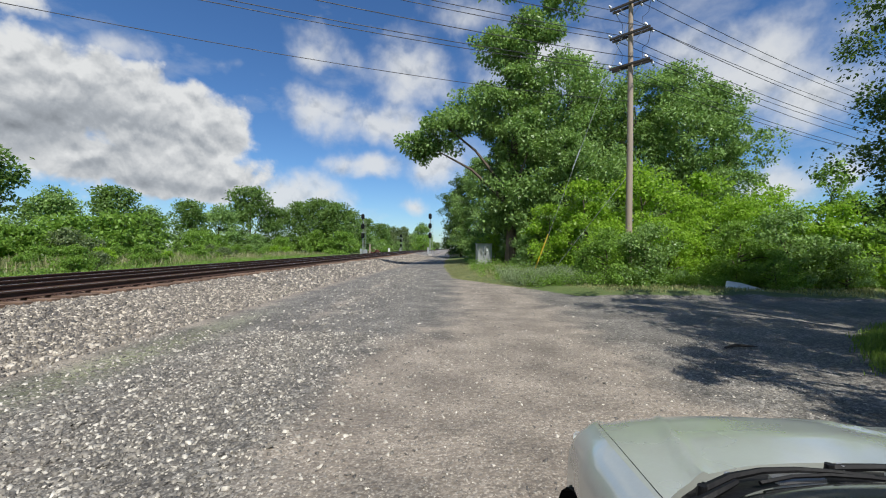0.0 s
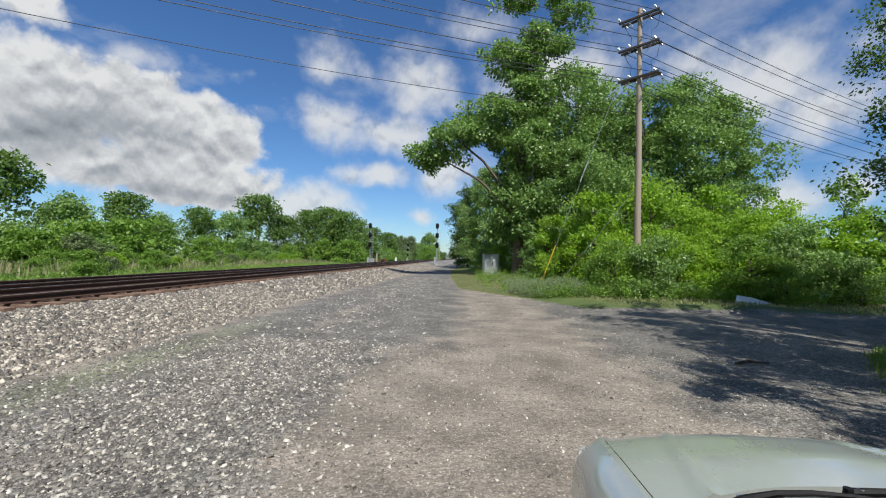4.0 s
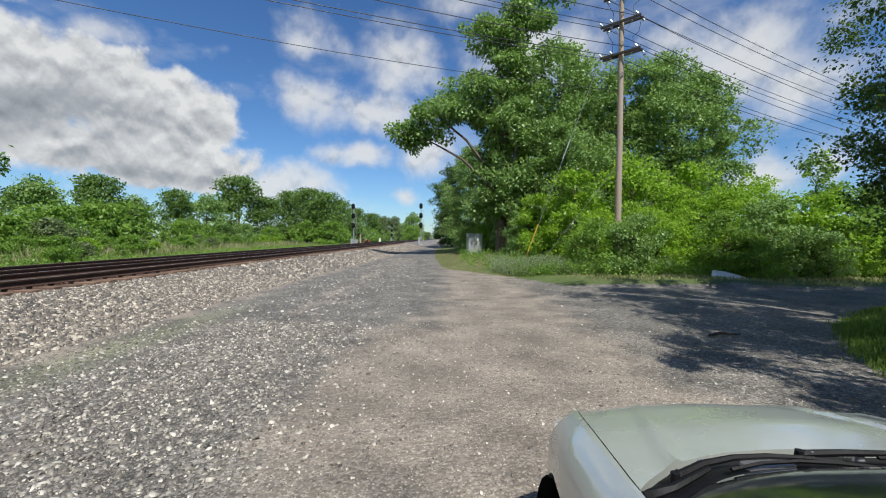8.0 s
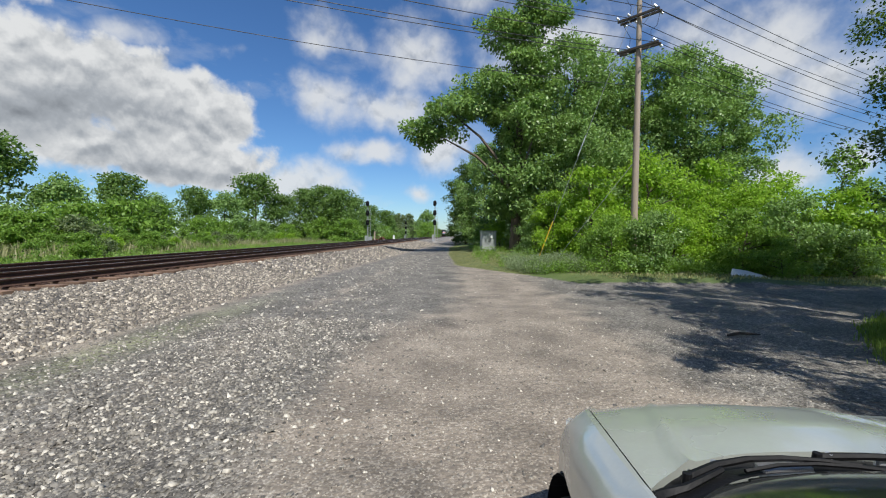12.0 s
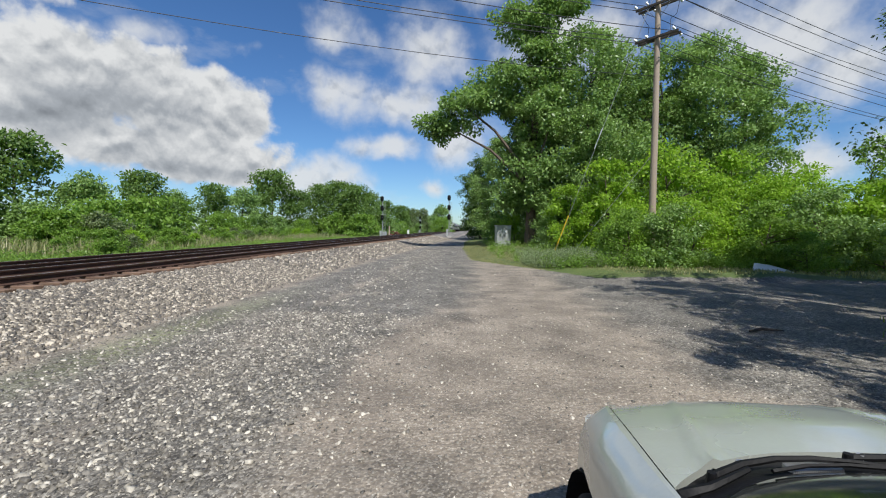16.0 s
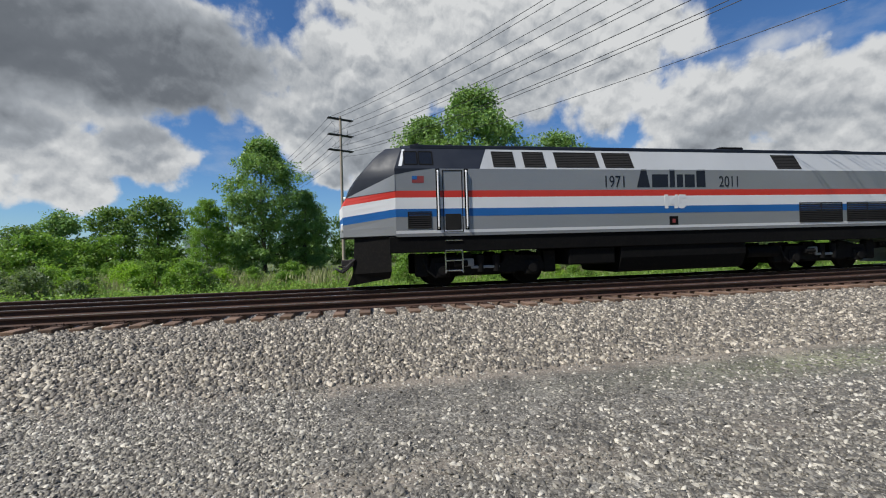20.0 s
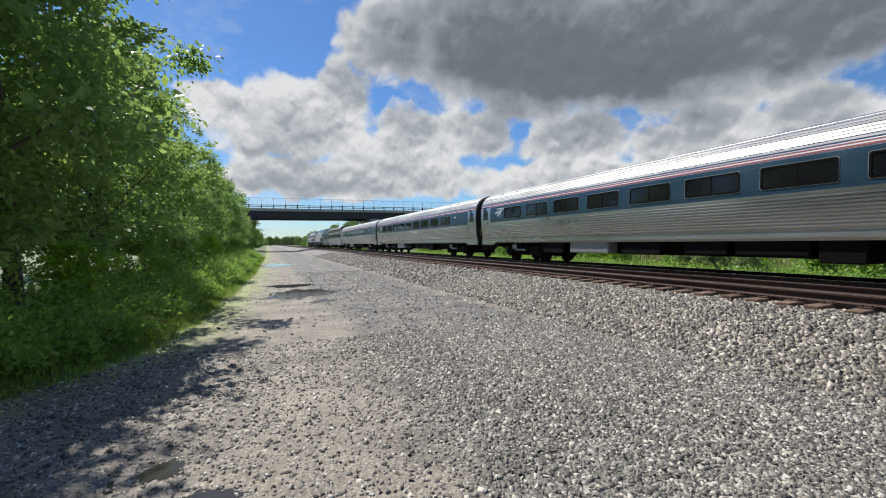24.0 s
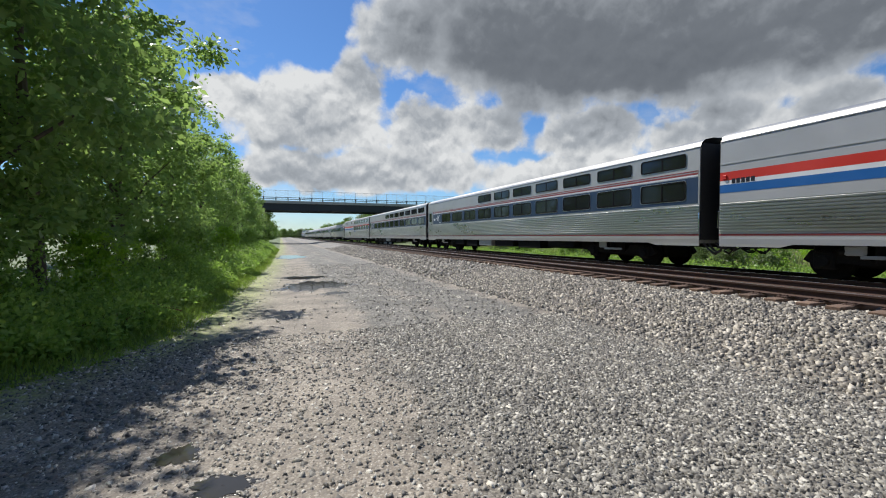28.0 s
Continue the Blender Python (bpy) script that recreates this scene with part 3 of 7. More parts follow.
def stones(name, pts, sizes, flat, mat, rng, label, category="gravel", shard=False):
    n = len(pts)
    CV, CF = (SHARD_V, SHARD_F) if shard else (CHIP_V, CHIP_F)
    nv = len(CV)
    jit = rng.uniform(0.45, 1.35, (n, nv, 3))
    v = CV[None] * jit * sizes[:, None, None] * rng.uniform(0.65, 1.45, (n, 1, 3)) * np.array([1, 1, flat])
    a = rng.uniform(0, 2 * np.pi, n)
    t = rng.normal(0, 0.3, (n, 2))
    c, s = np.cos(a)[:, None], np.sin(a)[:, None]
    x, y, z = v[..., 0] * c - v[..., 1] * s, v[..., 0] * s + v[..., 1] * c, v[..., 2]
    z = z + x * t[:, :1] + y * t[:, 1:]
    v = np.stack([x, y, z], 2) + pts[:, None, :]
    f = CF[None] + (np.arange(n) * nv)[:, None, None]
    return tagged(new(name, big_mesh(name, v.reshape(-1, 3), f.reshape(-1, 3), mat)), label, category, kind="stuff")


def scatter(rng, n, xr, yr, keep=None):
    x, y = rng.uniform(*xr, n), rng.uniform(*yr, n)
    if keep is not None:
        k = rng.random(n) < keep(x, y)
        x, y = x[k], y[k]
    return x, y


def make_stones():
    rng = np.random.default_rng(5)
    # ballast shoulder, coarse crushed limestone
    for name, n, yr, size in (("ballast_stones", 76000, (-16, 16), 0.036), ("far_ballast_stones", 26000, (-60, 70), 0.058)):
        x, y = scatter(rng, n, (-9.3, -5.5), yr, lambda a, b: np.clip((-5.2 - a) / 1.0, 0, 1))
        if name.startswith("far"):
            k = np.abs(y) > 15.5
            x, y = x[k], y[k]
        x = x + np.array([bend(q) for q in y])
        z = np.array([ground_z(a, b) for a, b in zip(x, y)])
        sz = size * rng.uniform(0.5, 1.45, len(x))
        stones(name, np.stack([x, y, z + sz * 0.25], 1), sz, 0.75, M["ballast"], rng, "loose grey and white crushed stone ballast", "ballast")
    # ballast between the tracks and beyond
    x, y = scatter(rng, 9000, (-16.6, -9.3), (-22, 40))
    x = x + np.array([bend(q) for q in y])
    z = np.array([ground_z(a, b) for a, b in zip(x, y)])
    sz = 0.05 * rng.uniform(0.6, 1.4, len(x))
    stones("track_ballast", np.stack([x, y, z + sz * 0.1], 1), sz, 0.7, M["ballast"], rng, "grey crushed stone between the rails", "ballast")

    # the lot: dense loose gravel towards the tracks, thin on the packed middle
    def dens(a, b):
        e = np.interp(b, EY, EX)
        patch = 0.5 + 0.5 * np.sin(a * 1.1 + 0.35 * b) * np.cos(b * 0.33 - 0.5 * a)
        d = 0.16 + 0.8 * np.exp(-((a + 2.9) / 1.25) ** 2) * (0.5 + 0.5 * patch)
        d = np.where(b < -1, np.maximum(0.1 + 0.12 * patch, 0.98 * np.exp(-((a + 3.6) / 2.0) ** 2)), d)
        for px, py, rx, ry in PUDDLES:
            d = np.where(((a - px) / rx) ** 2 + ((b - py) / ry) ** 2 < 1.0, 0.02, d)
        return np.where(a < e - 0.1, d, 0)

    for name, n, xr, yr, s0 in (("lot_gravel", 120000, (-6.4, 4.5), (-1, 8), 0.0195), ("lot_gravel_dense", 190000, (-6.4, 2.6), (-8, -1), 0.0187), ("lot_gravel_beyond", 52000, (-6.4, 4), (-26, 32), 0.03)):
        x, y = scatter(rng, n, xr, yr, dens)
        if name.endswith("beyond"):
            k = (y < -7.9) | (y > 7.9)
            x, y = x[k], y[k]
        z = np.array([ground_z(a, b) for a, b in zip(x, y)])
        sz = s0 * np.minimum(rng.lognormal(0, 0.42, len(x)), 2.1) * (1 - .4 * np.clip((x + 1.6) / 1.6, 0, 1) * np.clip(y / 3, 0, 1))
        stones(name, np.stack([x, y, z + sz * 0.15], 1), sz, 0.42, M["gravel"], rng, "loose flat grey gravel on a packed lot", shard=True)


make_stones()


# ---- tracks ----
RAIL_YS = np.concatenate([np.arange(-900, -120, 60), np.arange(-120, -20, 10), np.arange(-20, 120, 5), np.arange(120, 900, 30)])


def rail_mesh(cx, top, head):
    """Foot, web and head profile swept along the line; or the worn running band on top."""
    prof = [(-.068, -.165), (.068, -.165), (.07, -.153), (.012, -.13), (.009, -.045), (.034, -.036), (.036, -.006), (.028, 0), (-.028, 0), (-.036, -.006), (-.034, -.036), (-.009, -.045), (-.012, -.13), (-.07, -.153)]
    if head:
        prof = [(-.026, 0.0), (.026, 0.0), (.026, .0025), (-.026, .0025)]
    mb = Mb()
    mb.loft([[(cx + bend(y) + a, y, top + rise(y) + b) for a, b in prof] for y in RAIL_YS], True, True)
    return mb


def make_track(name, cx, top, label):
    tr = empty(name)
    tagged(tr, label, "railway track", kind="structure")
    for s in (-.7525, .7525):
        r = part("rail", rail_mesh(cx + s, top, False), M["rail_rust"], tr)
        part("running_band", rail_mesh(cx + s, top, True), M["rail_head"], r, "polished steel running surface")
    return tr


near_track = make_track("near_track", NEAR_TRACK, RAIL_NEAR, "rusty steel rails on worn wooden ties in stone ballast")
far_track = make_track("far_track", FAR_TRACK, RAIL_FAR, "rusty steel rails on ties, polished by traffic")


def make_ties():
    rng = random.Random(3)
    meshes = []
    for k in range(4):
        mb = Mb()
        mb.box(-1.3 - rng.uniform(-.02, .04), 1.3 + rng.uniform(-.02, .04), -.115, .115, -.18, 0, 0.012)
        meshes.append(mb.mesh("tie", M["tie"]))
    plate = Mb().box(-.19, .19, -.1, .1, 0, .018, 0.004)
    for dx in (-.13, .13):
        for dy in (-.06, .06):
            plate.box(dx - .018, dx + .018, dy - .018, dy + .018, .018, .05, .004)
    plate = plate.mesh("tie_plate", M["rail_rust"])
    n = 0
    for tr, cx, top, y0, y1 in ((near_track, NEAR_TRACK, RAIL_NEAR, -48, 72), (far_track, FAR_TRACK, RAIL_FAR, -25, 45)):
        y = y0
        while y < y1:
            t = new("tie", rng.choice(meshes))
            t.parent = tr
            t.matrix_world = pose(cx + bend(y) + rng.uniform(-.03, .03), y, top + rise(y) - .185 + rng.uniform(-.012, .008), 0, 0, rng.uniform(-1.2, 1.2))
            if tr is near_track and abs(y) < 26:
                p = new("tie_plate", plate)
                p.parent = tr
                p.matrix_world = pose(cx + bend(y) + .7525, y, top + rise(y) - .186)
            y += 0.53 * rng.uniform(.96, 1.04)


make_ties()

# ---- plants ----
def leaf_cloud(rng, centres, radii, per, leaf, droop=0.3, squash=0.8):
    """Diamond leaves, folded along the midrib, in clumps round the given centres."""
    n = int(per.sum())
    idx = np.repeat(np.arange(len(centres)), per)
    d = rng.normal(0, 1, (n, 3))
    d /= np.linalg.norm(d, axis=1)[:, None]
    rad = radii[idx] * rng.uniform(0.2, 1.0, n) ** 0.55
    # every clump is a spray, drawn out along its own twig
    twig = rng.normal(0, 1, (len(centres), 3)) * np.array([1, 1, .45])
    twig /= np.linalg.norm(twig, axis=1)[:, None]
    o = twig[idx]
    off = d * rad[:, None] * np.array([.85, .85, squash * .8])
    off += o * (off * o).sum(1)[:, None] * rng.uniform(.3, 1.1, len(centres))[idx][:, None]
    p = centres[idx] + off + rng.normal(0, 0.08, (n, 3)) * radii[idx][:, None]
    ax = d + rng.normal(0, 0.6, (n, 3))
    ax[:, 2] -= droop
    ax /= np.linalg.norm(ax, axis=1)[:, None]
    nm = rng.normal(0, 0.7, (n, 3)) + np.array([0, 0, 0.9]) + d * 0.5
    side = np.cross(ax, nm)
    side /= np.maximum(np.linalg.norm(side, axis=1), 1e-6)[:, None]
    up = np.cross(side, ax)
    L = leaf * rng.uniform(0.55, 1.35, n)[:, None]
    a, b = p - ax * L * 0.5, p + ax * L * 0.5
    s1 = p + side * L * 0.3 + up * L * 0.08
    s2 = p - side * L * 0.3 + up * L * 0.08
    v = np.stack([a, s1, b, s2], 1).reshape(-1, 3)
    return v, np.arange(n * 4).reshape(-1, 4)


def envelope(rng, n, rx, ry, z0, z1, shape, fill=0.55):
    """Clump centres in a crown: lobed outline, mostly near its surface."""
    out = []
    lob = rng.uniform(0, 6.28, 6)
    while len(out) < n:
        a, h = rng.uniform(0, 6.283), rng.random()
        if shape == "round":
            w = math.sqrt(max(0.02, 1 - (2 * h - 0.85) ** 2 / 1.35))
        elif shape == "tall":
            w = (0.55 + 0.45 * math.sin(3.1 * h + 0.2)) * (1 - 0.45 * h)
        elif shape == "mound":
            w = math.sqrt(max(0.03, 1 - h * h * .95))
        else:
            w = 1 - 0.85 * h
        w *= 0.8 + 0.16 * math.sin(3 * a + lob[0] + 4 * h) + 0.13 * math.sin(5 * a + lob[1] - 7 * h) + 0.1 * math.sin(11 * h + lob[2])
        r = max(fill * rng.random(), rng.random()) ** 0.5
        out.append((rx * w * r * math.cos(a), ry * w * r * math.sin(a), z0 + (z1 - z0) * h))
    return np.array(out)


def tree_meshes(seed, h, rx, ry=None, base=0.1, shape="round", clumps=90, per=180, leaf=0.25, clump=1.1, mat="leaf_ash", trunk=0.2, limbs=14, lean=(0, 0), fill=0.5, lobes=None):
    rng = np.random.default_rng(seed)
    ry = ry or rx
    if lobes:
        cs = []
        for x, y, z, ax, ay, az, n in lobes:
            d = rng.normal(0, 1, (n, 3))
            d /= np.linalg.norm(d, axis=1)[:, None]
            cs.append(np.array([x, y, z]) + d * rng.uniform(.25, 1, (n, 1)) ** .5 * np.array([ax, ay, az]))
        c = np.concatenate(cs)
        clumps = len(c)
    else:
        c = envelope(rng, clumps, rx, ry, h * base, h * 0.96, shape, fill)
    c[:, 0] += lean[0] * c[:, 2] / h
    c[:, 1] += lean[1] * c[:, 2] / h
    rad = clump * rng.uniform(0.55, 1.25, clumps)
    v, f = leaf_cloud(rng, c, rad, np.maximum(6, (per * rng.uniform(0.6, 1.3, clumps))).astype(int), leaf)
    crown = big_mesh("crown", v, f, M[mat])
    mb = Mb()
    top = h * 0.82
    pts, rs = [], []
    for k in range(7):
        t = k / 6
        pts.append((lean[0] * t * .8 + 0.12 * math.sin(seed + 5 * t) * t * 2, lean[1] * t * .8 + 0.12 * math.cos(seed * 2 + 4 * t) * t * 2, -0.25 + top * t))
        rs.append(trunk * (1.25 - 0.25 * min(1, t * 8)) * (1 - 0.85 * t) + 0.015)
    mb.tube(pts, rs, 8)
    for i in rng.permutation(clumps)[:limbs]:
        e = Vector(c[i])
        t = max(0.12, min(0.9, (e.z / top) - 0.12 - 0.2 * rng.random()))
        s = Vector((lean[0] * t * .8, lean[1] * t * .8, top * t))
        mid = s.lerp(e, 0.5) + Vector((0, 0, 0.08 * (e - s).length))
        r = trunk * (1 - t) * 0.5 + 0.02
        mb.tube([s, mid, e], [r, r * 0.6, r * 0.2], 5)
    return crown, mb.mesh("trunk", M["bark"], True)


def on_ground(x, y, dz=0.0):
    return (x, y, ground_z(x, y) + dz)


def stand(name, meshes, place, label, category, group, turn=0.0, size=1.0, stem="trunk"):
    crown, trunk = meshes
    ob = empty(name, pose(*place, 0, 0, turn) @ Matrix.Diagonal((size, size, size, 1)))
    part(stem, trunk, None, ob)
    part("crown", crown, None, ob)
    return tagged(ob, label, category, group)


def plant_tree(name, place, seed, label, category="tree", group="", **kw):
    return stand(name, tree_meshes(seed, **kw), place, label, category, group)


def make_trees():
    # tall ivy-clad poplar: an open, ragged crown of separate lobes
    lobes = [(1.6, 0, 19.5, 1.9, 1.8, 2.6, 16), (3.3, 0, 22.5, 1.5, 1.5, 2.4, 11), (-1.6, 0, 17.6, 2.2, 1.8, 1.4, 14), (-.4, 0, 23.5, 1.6, 1.5, 2.0, 10), (0, 0, 15.0, 1.5, 1.4, 2.2, 14),
             (-2.6, 0, 12.8, 3.2, 2.4, 1.9, 26), (-5.6, -.5, 10.8, 2.4, 2.0, 1.2, 16), (-7.6, -.5, 9.6, 1.4, 1.2, .9, 8), (-.2, 0, 10.2, 2.6, 2.3, 2.4, 24), (-.6, 0, 5.6, 2.5, 2.2, 3.0, 28), (1.4, .4, 2.8, 2.6, 2.2, 2.2, 16), (.9, 0, 13.2, .9, .9, 3.4, 12)]
    plant_tree("poplar_tree", on_ground(4.6, 34), 11, "tall ragged poplar with ivy-covered trunk and open crown", group="wood by the lot", h=25, rx=6, leaf=0.27, per=330, clump=1.15, mat="leaf_ash", trunk=0.42, limbs=12, lobes=lobes, lean=(.6, 0))
    kinds = [tree_meshes(21 + k, h=18, rx=5.4, base=0.03, shape="round", clumps=220, per=170, leaf=0.26, clump=1.15, mat=m, trunk=0.25, limbs=22) for k, m in enumerate(("leaf_ash", "leaf_dark", "leaf_ash"))]
    for k, (x, y, s, turn) in enumerate(((9.6, 36, 1.03, 10), (12.6, 40, .97, 80), (16.2, 37.5, .98, 200), (20.2, 38, 1.03, 140), (22.8, 37.5, .92, 300), (8.8, 33, .62, 30), (6.3, 42, .8, 70), (1.2, 66, .74, 150), (3.6, 58, .8, 260), (1.5, 80, .62, 20))):
        stand("broadleaf_tree", kinds[(0, 1, 0, 2, 2, 0, 1, 1, 2, 0)[k]], on_ground(x, y), "mature broadleaf tree in full summer leaf", "tree", "wood by the lot", turn, s)
    plant_tree("young_tree", on_ground(25.5, 28.5), 33, "slender young tree above the bushes", group="wood by the lot", h=7.6, rx=1.6, base=.35, clumps=26, per=90, leaf=.2, clump=.6, mat="leaf_bush", trunk=.09, limbs=12)
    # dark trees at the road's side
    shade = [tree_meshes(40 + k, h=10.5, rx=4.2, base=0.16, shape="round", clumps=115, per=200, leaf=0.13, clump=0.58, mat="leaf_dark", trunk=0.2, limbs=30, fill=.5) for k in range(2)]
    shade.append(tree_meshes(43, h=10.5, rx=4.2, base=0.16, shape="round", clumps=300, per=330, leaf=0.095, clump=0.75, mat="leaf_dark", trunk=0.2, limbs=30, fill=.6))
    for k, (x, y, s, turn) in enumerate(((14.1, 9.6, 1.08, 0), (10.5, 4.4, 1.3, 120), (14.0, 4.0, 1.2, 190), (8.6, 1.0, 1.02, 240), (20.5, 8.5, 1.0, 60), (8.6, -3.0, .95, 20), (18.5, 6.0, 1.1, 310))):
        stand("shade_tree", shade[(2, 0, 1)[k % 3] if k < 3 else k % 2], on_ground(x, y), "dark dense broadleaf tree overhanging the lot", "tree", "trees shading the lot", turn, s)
    # bright sumac thicket and bushes along the lot
    sumac = [tree_meshes(50 + k, h=6.0, rx=3.3, base=0.0, shape="mound", clumps=75, per=150, leaf=0.2, clump=0.75, mat="leaf_sumac", trunk=0.08, limbs=14) for k in range(2)]
    for k, (x, y, s, turn) in enumerate(((8.0, 25.5, .95, 0), (11.3, 25.5, 1.08, 90), (14.6, 25, 1.0, 200), (17.4, 23.5, .85, 30), (11.5, 21.6, .72, 150), (14.5, 21.3, .7, 300), (6.4, 28.5, .75, 60))):
        stand("sumac_thicket", sumac[k % 2], on_ground(x, y), "bright yellow-green sumac thicket in full sun", "bush", "thicket by the lot", turn, s, "stem")
    bush = [tree_meshes(55 + k, h=3.0, rx=2.0, base=0.0, shape="mound", clumps=60, per=130, leaf=0.13, clump=0.5, mat=m, trunk=0.05, limbs=10) for k, m in enumerate(("leaf_bush", "leaf_ash", "leaf_sumac"))]
    for k, (x, y, s, turn) in enumerate(((6.6, 18.3, .8, 0), (8.2, 18.0, .85, 70), (9.9, 19.4, .95, 130), (12.3, 18.4, .9, 210), (14.2, 18.2, 1.05, 300), (16.3, 18.6, 1.2, 20), (18.6, 19.2, 1.3, 100), (21, 20, 1.35, 160), (7.4, 20.3, .9, 220), (12.6, 16.6, .5, 40), (15.6, 16.9, .6, 10), (18.2, 17.2, .7, 80), (23.5, 21, 1.3, 0), (5.2, 29, .8, 0), (3.6, 37, .9, 90), (2.9, 45, 1.0, 0))):
        stand("bush", bush[k % 3], on_ground(x, y), "leafy green roadside bush", "bush", "bushes by the lot", turn, s, "stem")
    # maples along the track side verge behind the camera
    maple = [tree_meshes(80 + k, h=9.5, rx=3.5, base=0.12, shape="round", clumps=240, per=110, leaf=0.15, clump=0.56, mat="leaf_maple", trunk=0.14, limbs=12, fill=.45) for k in range(3)]
    for k, (x, y, s, turn) in enumerate(((7.3, -6.0, 1.12, 0), (5.6, -9.8, 1.16, 80), (5.3, -13.2, 1.15, 110), (8.3, -9.8, 1.15, 250), (10.4, -13.5, 1.1, 30), (4.9, -17.6, .95, 40), (4.9, -24, .9, 200), (4.6, -31, .85, 300), (4.6, -39, .86, 90), (4.4, -48, .9, 10), (4.6, -58, .9, 160), (8.5, -17, 1.2, 70), (8.5, -27, 1.15, 20), (9, -40, 1.15, 140), (6, -70, 1.0, 0), (6, -82, 1.0, 200))):
        stand("maple_tree", maple[k % 3], on_ground(x, y), "box-elder maple, sunlight glowing through its leaves", "tree", "trees along the verge", turn, s)
    for k, (x, y, s) in enumerate(((4.2, -8.6, .5), (3.6, -11.5, .45), (3.3, -15, .5), (3.1, -20, .5), (3.0, -27, .55), (2.9, -35, .5), (3.0, -45, .6), (5.6, -5.8, .5))):
        stand("bush", bush[(0, 2, 0)[k % 3]], on_ground(x, y), "low leafy bush at the foot of the trees", "bush", "bushes along the verge", 55 * k, s * 1.2, "stem")
    # meadow trees beyond the line
    field = [tree_meshes(60 + k, h=17, rx=5.6, base=0.03, shape="round", clumps=260, per=150, leaf=0.3, clump=1.2, mat=m, trunk=0.28, limbs=22) for k, m in enumerate(("leaf_ash", "leaf_olive", "leaf_bush"))]
    for k, (x, y, s, turn, kind) in enumerate(((-38.5, 10.0, 1.03, 0, 0), (-40.5, 5.6, .9, 130, 0), (-38, 24.2, .66, 50, 1), (-37.5, 18.4, .78, 250, 0), (-53.6, -12.4, .95, 0, 0), (-57, -8, .62, 90, 0), (-50, -17.5, .5, 200, 2))):
        stand("field_tree", field[kind], on_ground(x, y), "spreading broadleaf tree in the meadow beyond the line", "tree", "meadow trees", turn, s)
    # far tree line
    far = [tree_meshes(90 + k, h=14, rx=6.0, base=0.0, shape="round", clumps=100, per=90, leaf=0.55, clump=1.8, mat=m, trunk=0.3, limbs=8) for k, m in enumerate(("leaf_far", "leaf_far", "leaf_olive", "leaf_ash"))]
    low = [tree_meshes(96 + k, h=7, rx=6.5, base=0.0, shape="mound", clumps=60, per=80, leaf=0.5, clump=1.4, mat=m, trunk=0.1, limbs=6) for k, m in enumerate(("leaf_bush", "leaf_ash"))]
    rg = random.Random(9)
    rows = [(-44.5, 62, .62), (-40, 70, .66), (-37, 76, .58), (-33, 90, .74), (-30, 96, .72), (-26.5, 108, 1.2), (-23.5, 112, .9), (-20.5, 118, .95), (-18.2, 112, 1.0), (-15.9, 105, .9), (-14.2, 120, .85), (-12.2, 128, .8), (-10, 160, .8), (-7, 170, .75), (-4.3, 150, .72),
            (-50, 66, .9), (-55, 72, .85), (-60, 76, .8), (-66, 80, .9), (-72, 84, .75), (-79, 90, .95), (-86, 96, 1.0), (-92, 92, .95), (-97, 88, .85), (-106, 84, .42), (-114, 80, .85), (-118, 82, .8), (-122, 80, .72), (-125, 70, .5), (-128, 86, .55), (-131, 74, .4), (-134, 90, .5), (-139, 84, .4)]
    for az, d, s in rows:
        a = radians(az)
        x, y = d * math.sin(a), d * math.cos(a)
        stand("far_tree", far[rg.randrange(4)], on_ground(x, y, -.2), "distant broadleaf tree in the tree line", "tree", "far tree line", rg.uniform(0, 360), s * rg.uniform(.92, 1.05))
        stand("far_thicket", low[rg.randrange(2)], on_ground(x * .95 + rg.uniform(-2, 2), y * .95, -.3), "dense distant undergrowth below the trees", "bush", "far undergrowth", rg.uniform(0, 360), rg.uniform(.6, .9))
    for k in range(26):
        y = -115 - k * 22
        for x in (-24 - rg.uniform(0, 10) - k * .6, 5 + rg.uniform(0, 8)):
            stand("far_tree", far[rg.randrange(4)], (x, y + rg.uniform(-6, 6), -.3), "distant tree beside the line", "tree", "trees down the line", rg.uniform(0, 360), rg.uniform(.5, .75))
    for k in range(22):
        y = 175 + k * 26
        for x in (-24 - rg.uniform(0, 14), 9 + rg.uniform(0, 8)):
            stand("far_tree", far[rg.randrange(4)], (x, y + rg.uniform(-6, 6), .2), "distant tree beside the line", "tree", "trees down the line", rg.uniform(0, 360), rg.uniform(.6, .85))
    # dense wood past the road bridge, on the far side of the line
    for k in range(34):
        y = -108 - k * 6
        stand("far_tree", far[rg.randrange(4)], (-25 - rg.uniform(0, 5) + (k % 3) * -5, y, -.4), "broadleaf tree in the wood past the road bridge", "tree", "wood past the bridge", rg.uniform(0, 360), rg.uniform(.5, .72))
        stand("far_thicket", low[rg.randrange(2)], (-21.5 - rg.uniform(0, 3), y + 3, -.4), "dense undergrowth beside the far track", "bush", "far undergrowth", rg.uniform(0, 360), rg.uniform(.35, .5))
    for k in range(16):
        stand("far_tree", far[rg.randrange(4)], (-40 + 3.6 * k + rg.uniform(-1, 1), -640 - rg.uniform(0, 60), -.4), "distant tree closing the view down the line", "tree", "trees down the line", rg.uniform(0, 360), rg.uniform(.7, 1.0))
    for k in range(40):
        az = radians(-150 - 1.45 * k) if k < 16 else radians(-145 + 4.4 * (k - 16))
        d = rg.uniform(150, 210)
        x, y = d * math.sin(az), d * math.cos(az)
        if x < -30:
            stand("far_thicket", low[rg.randrange(2)], (x, y, -.6), "dense distant undergrowth below the trees", "bush", "far undergrowth", rg.uniform(0, 360), rg.uniform(.9, 1.3))
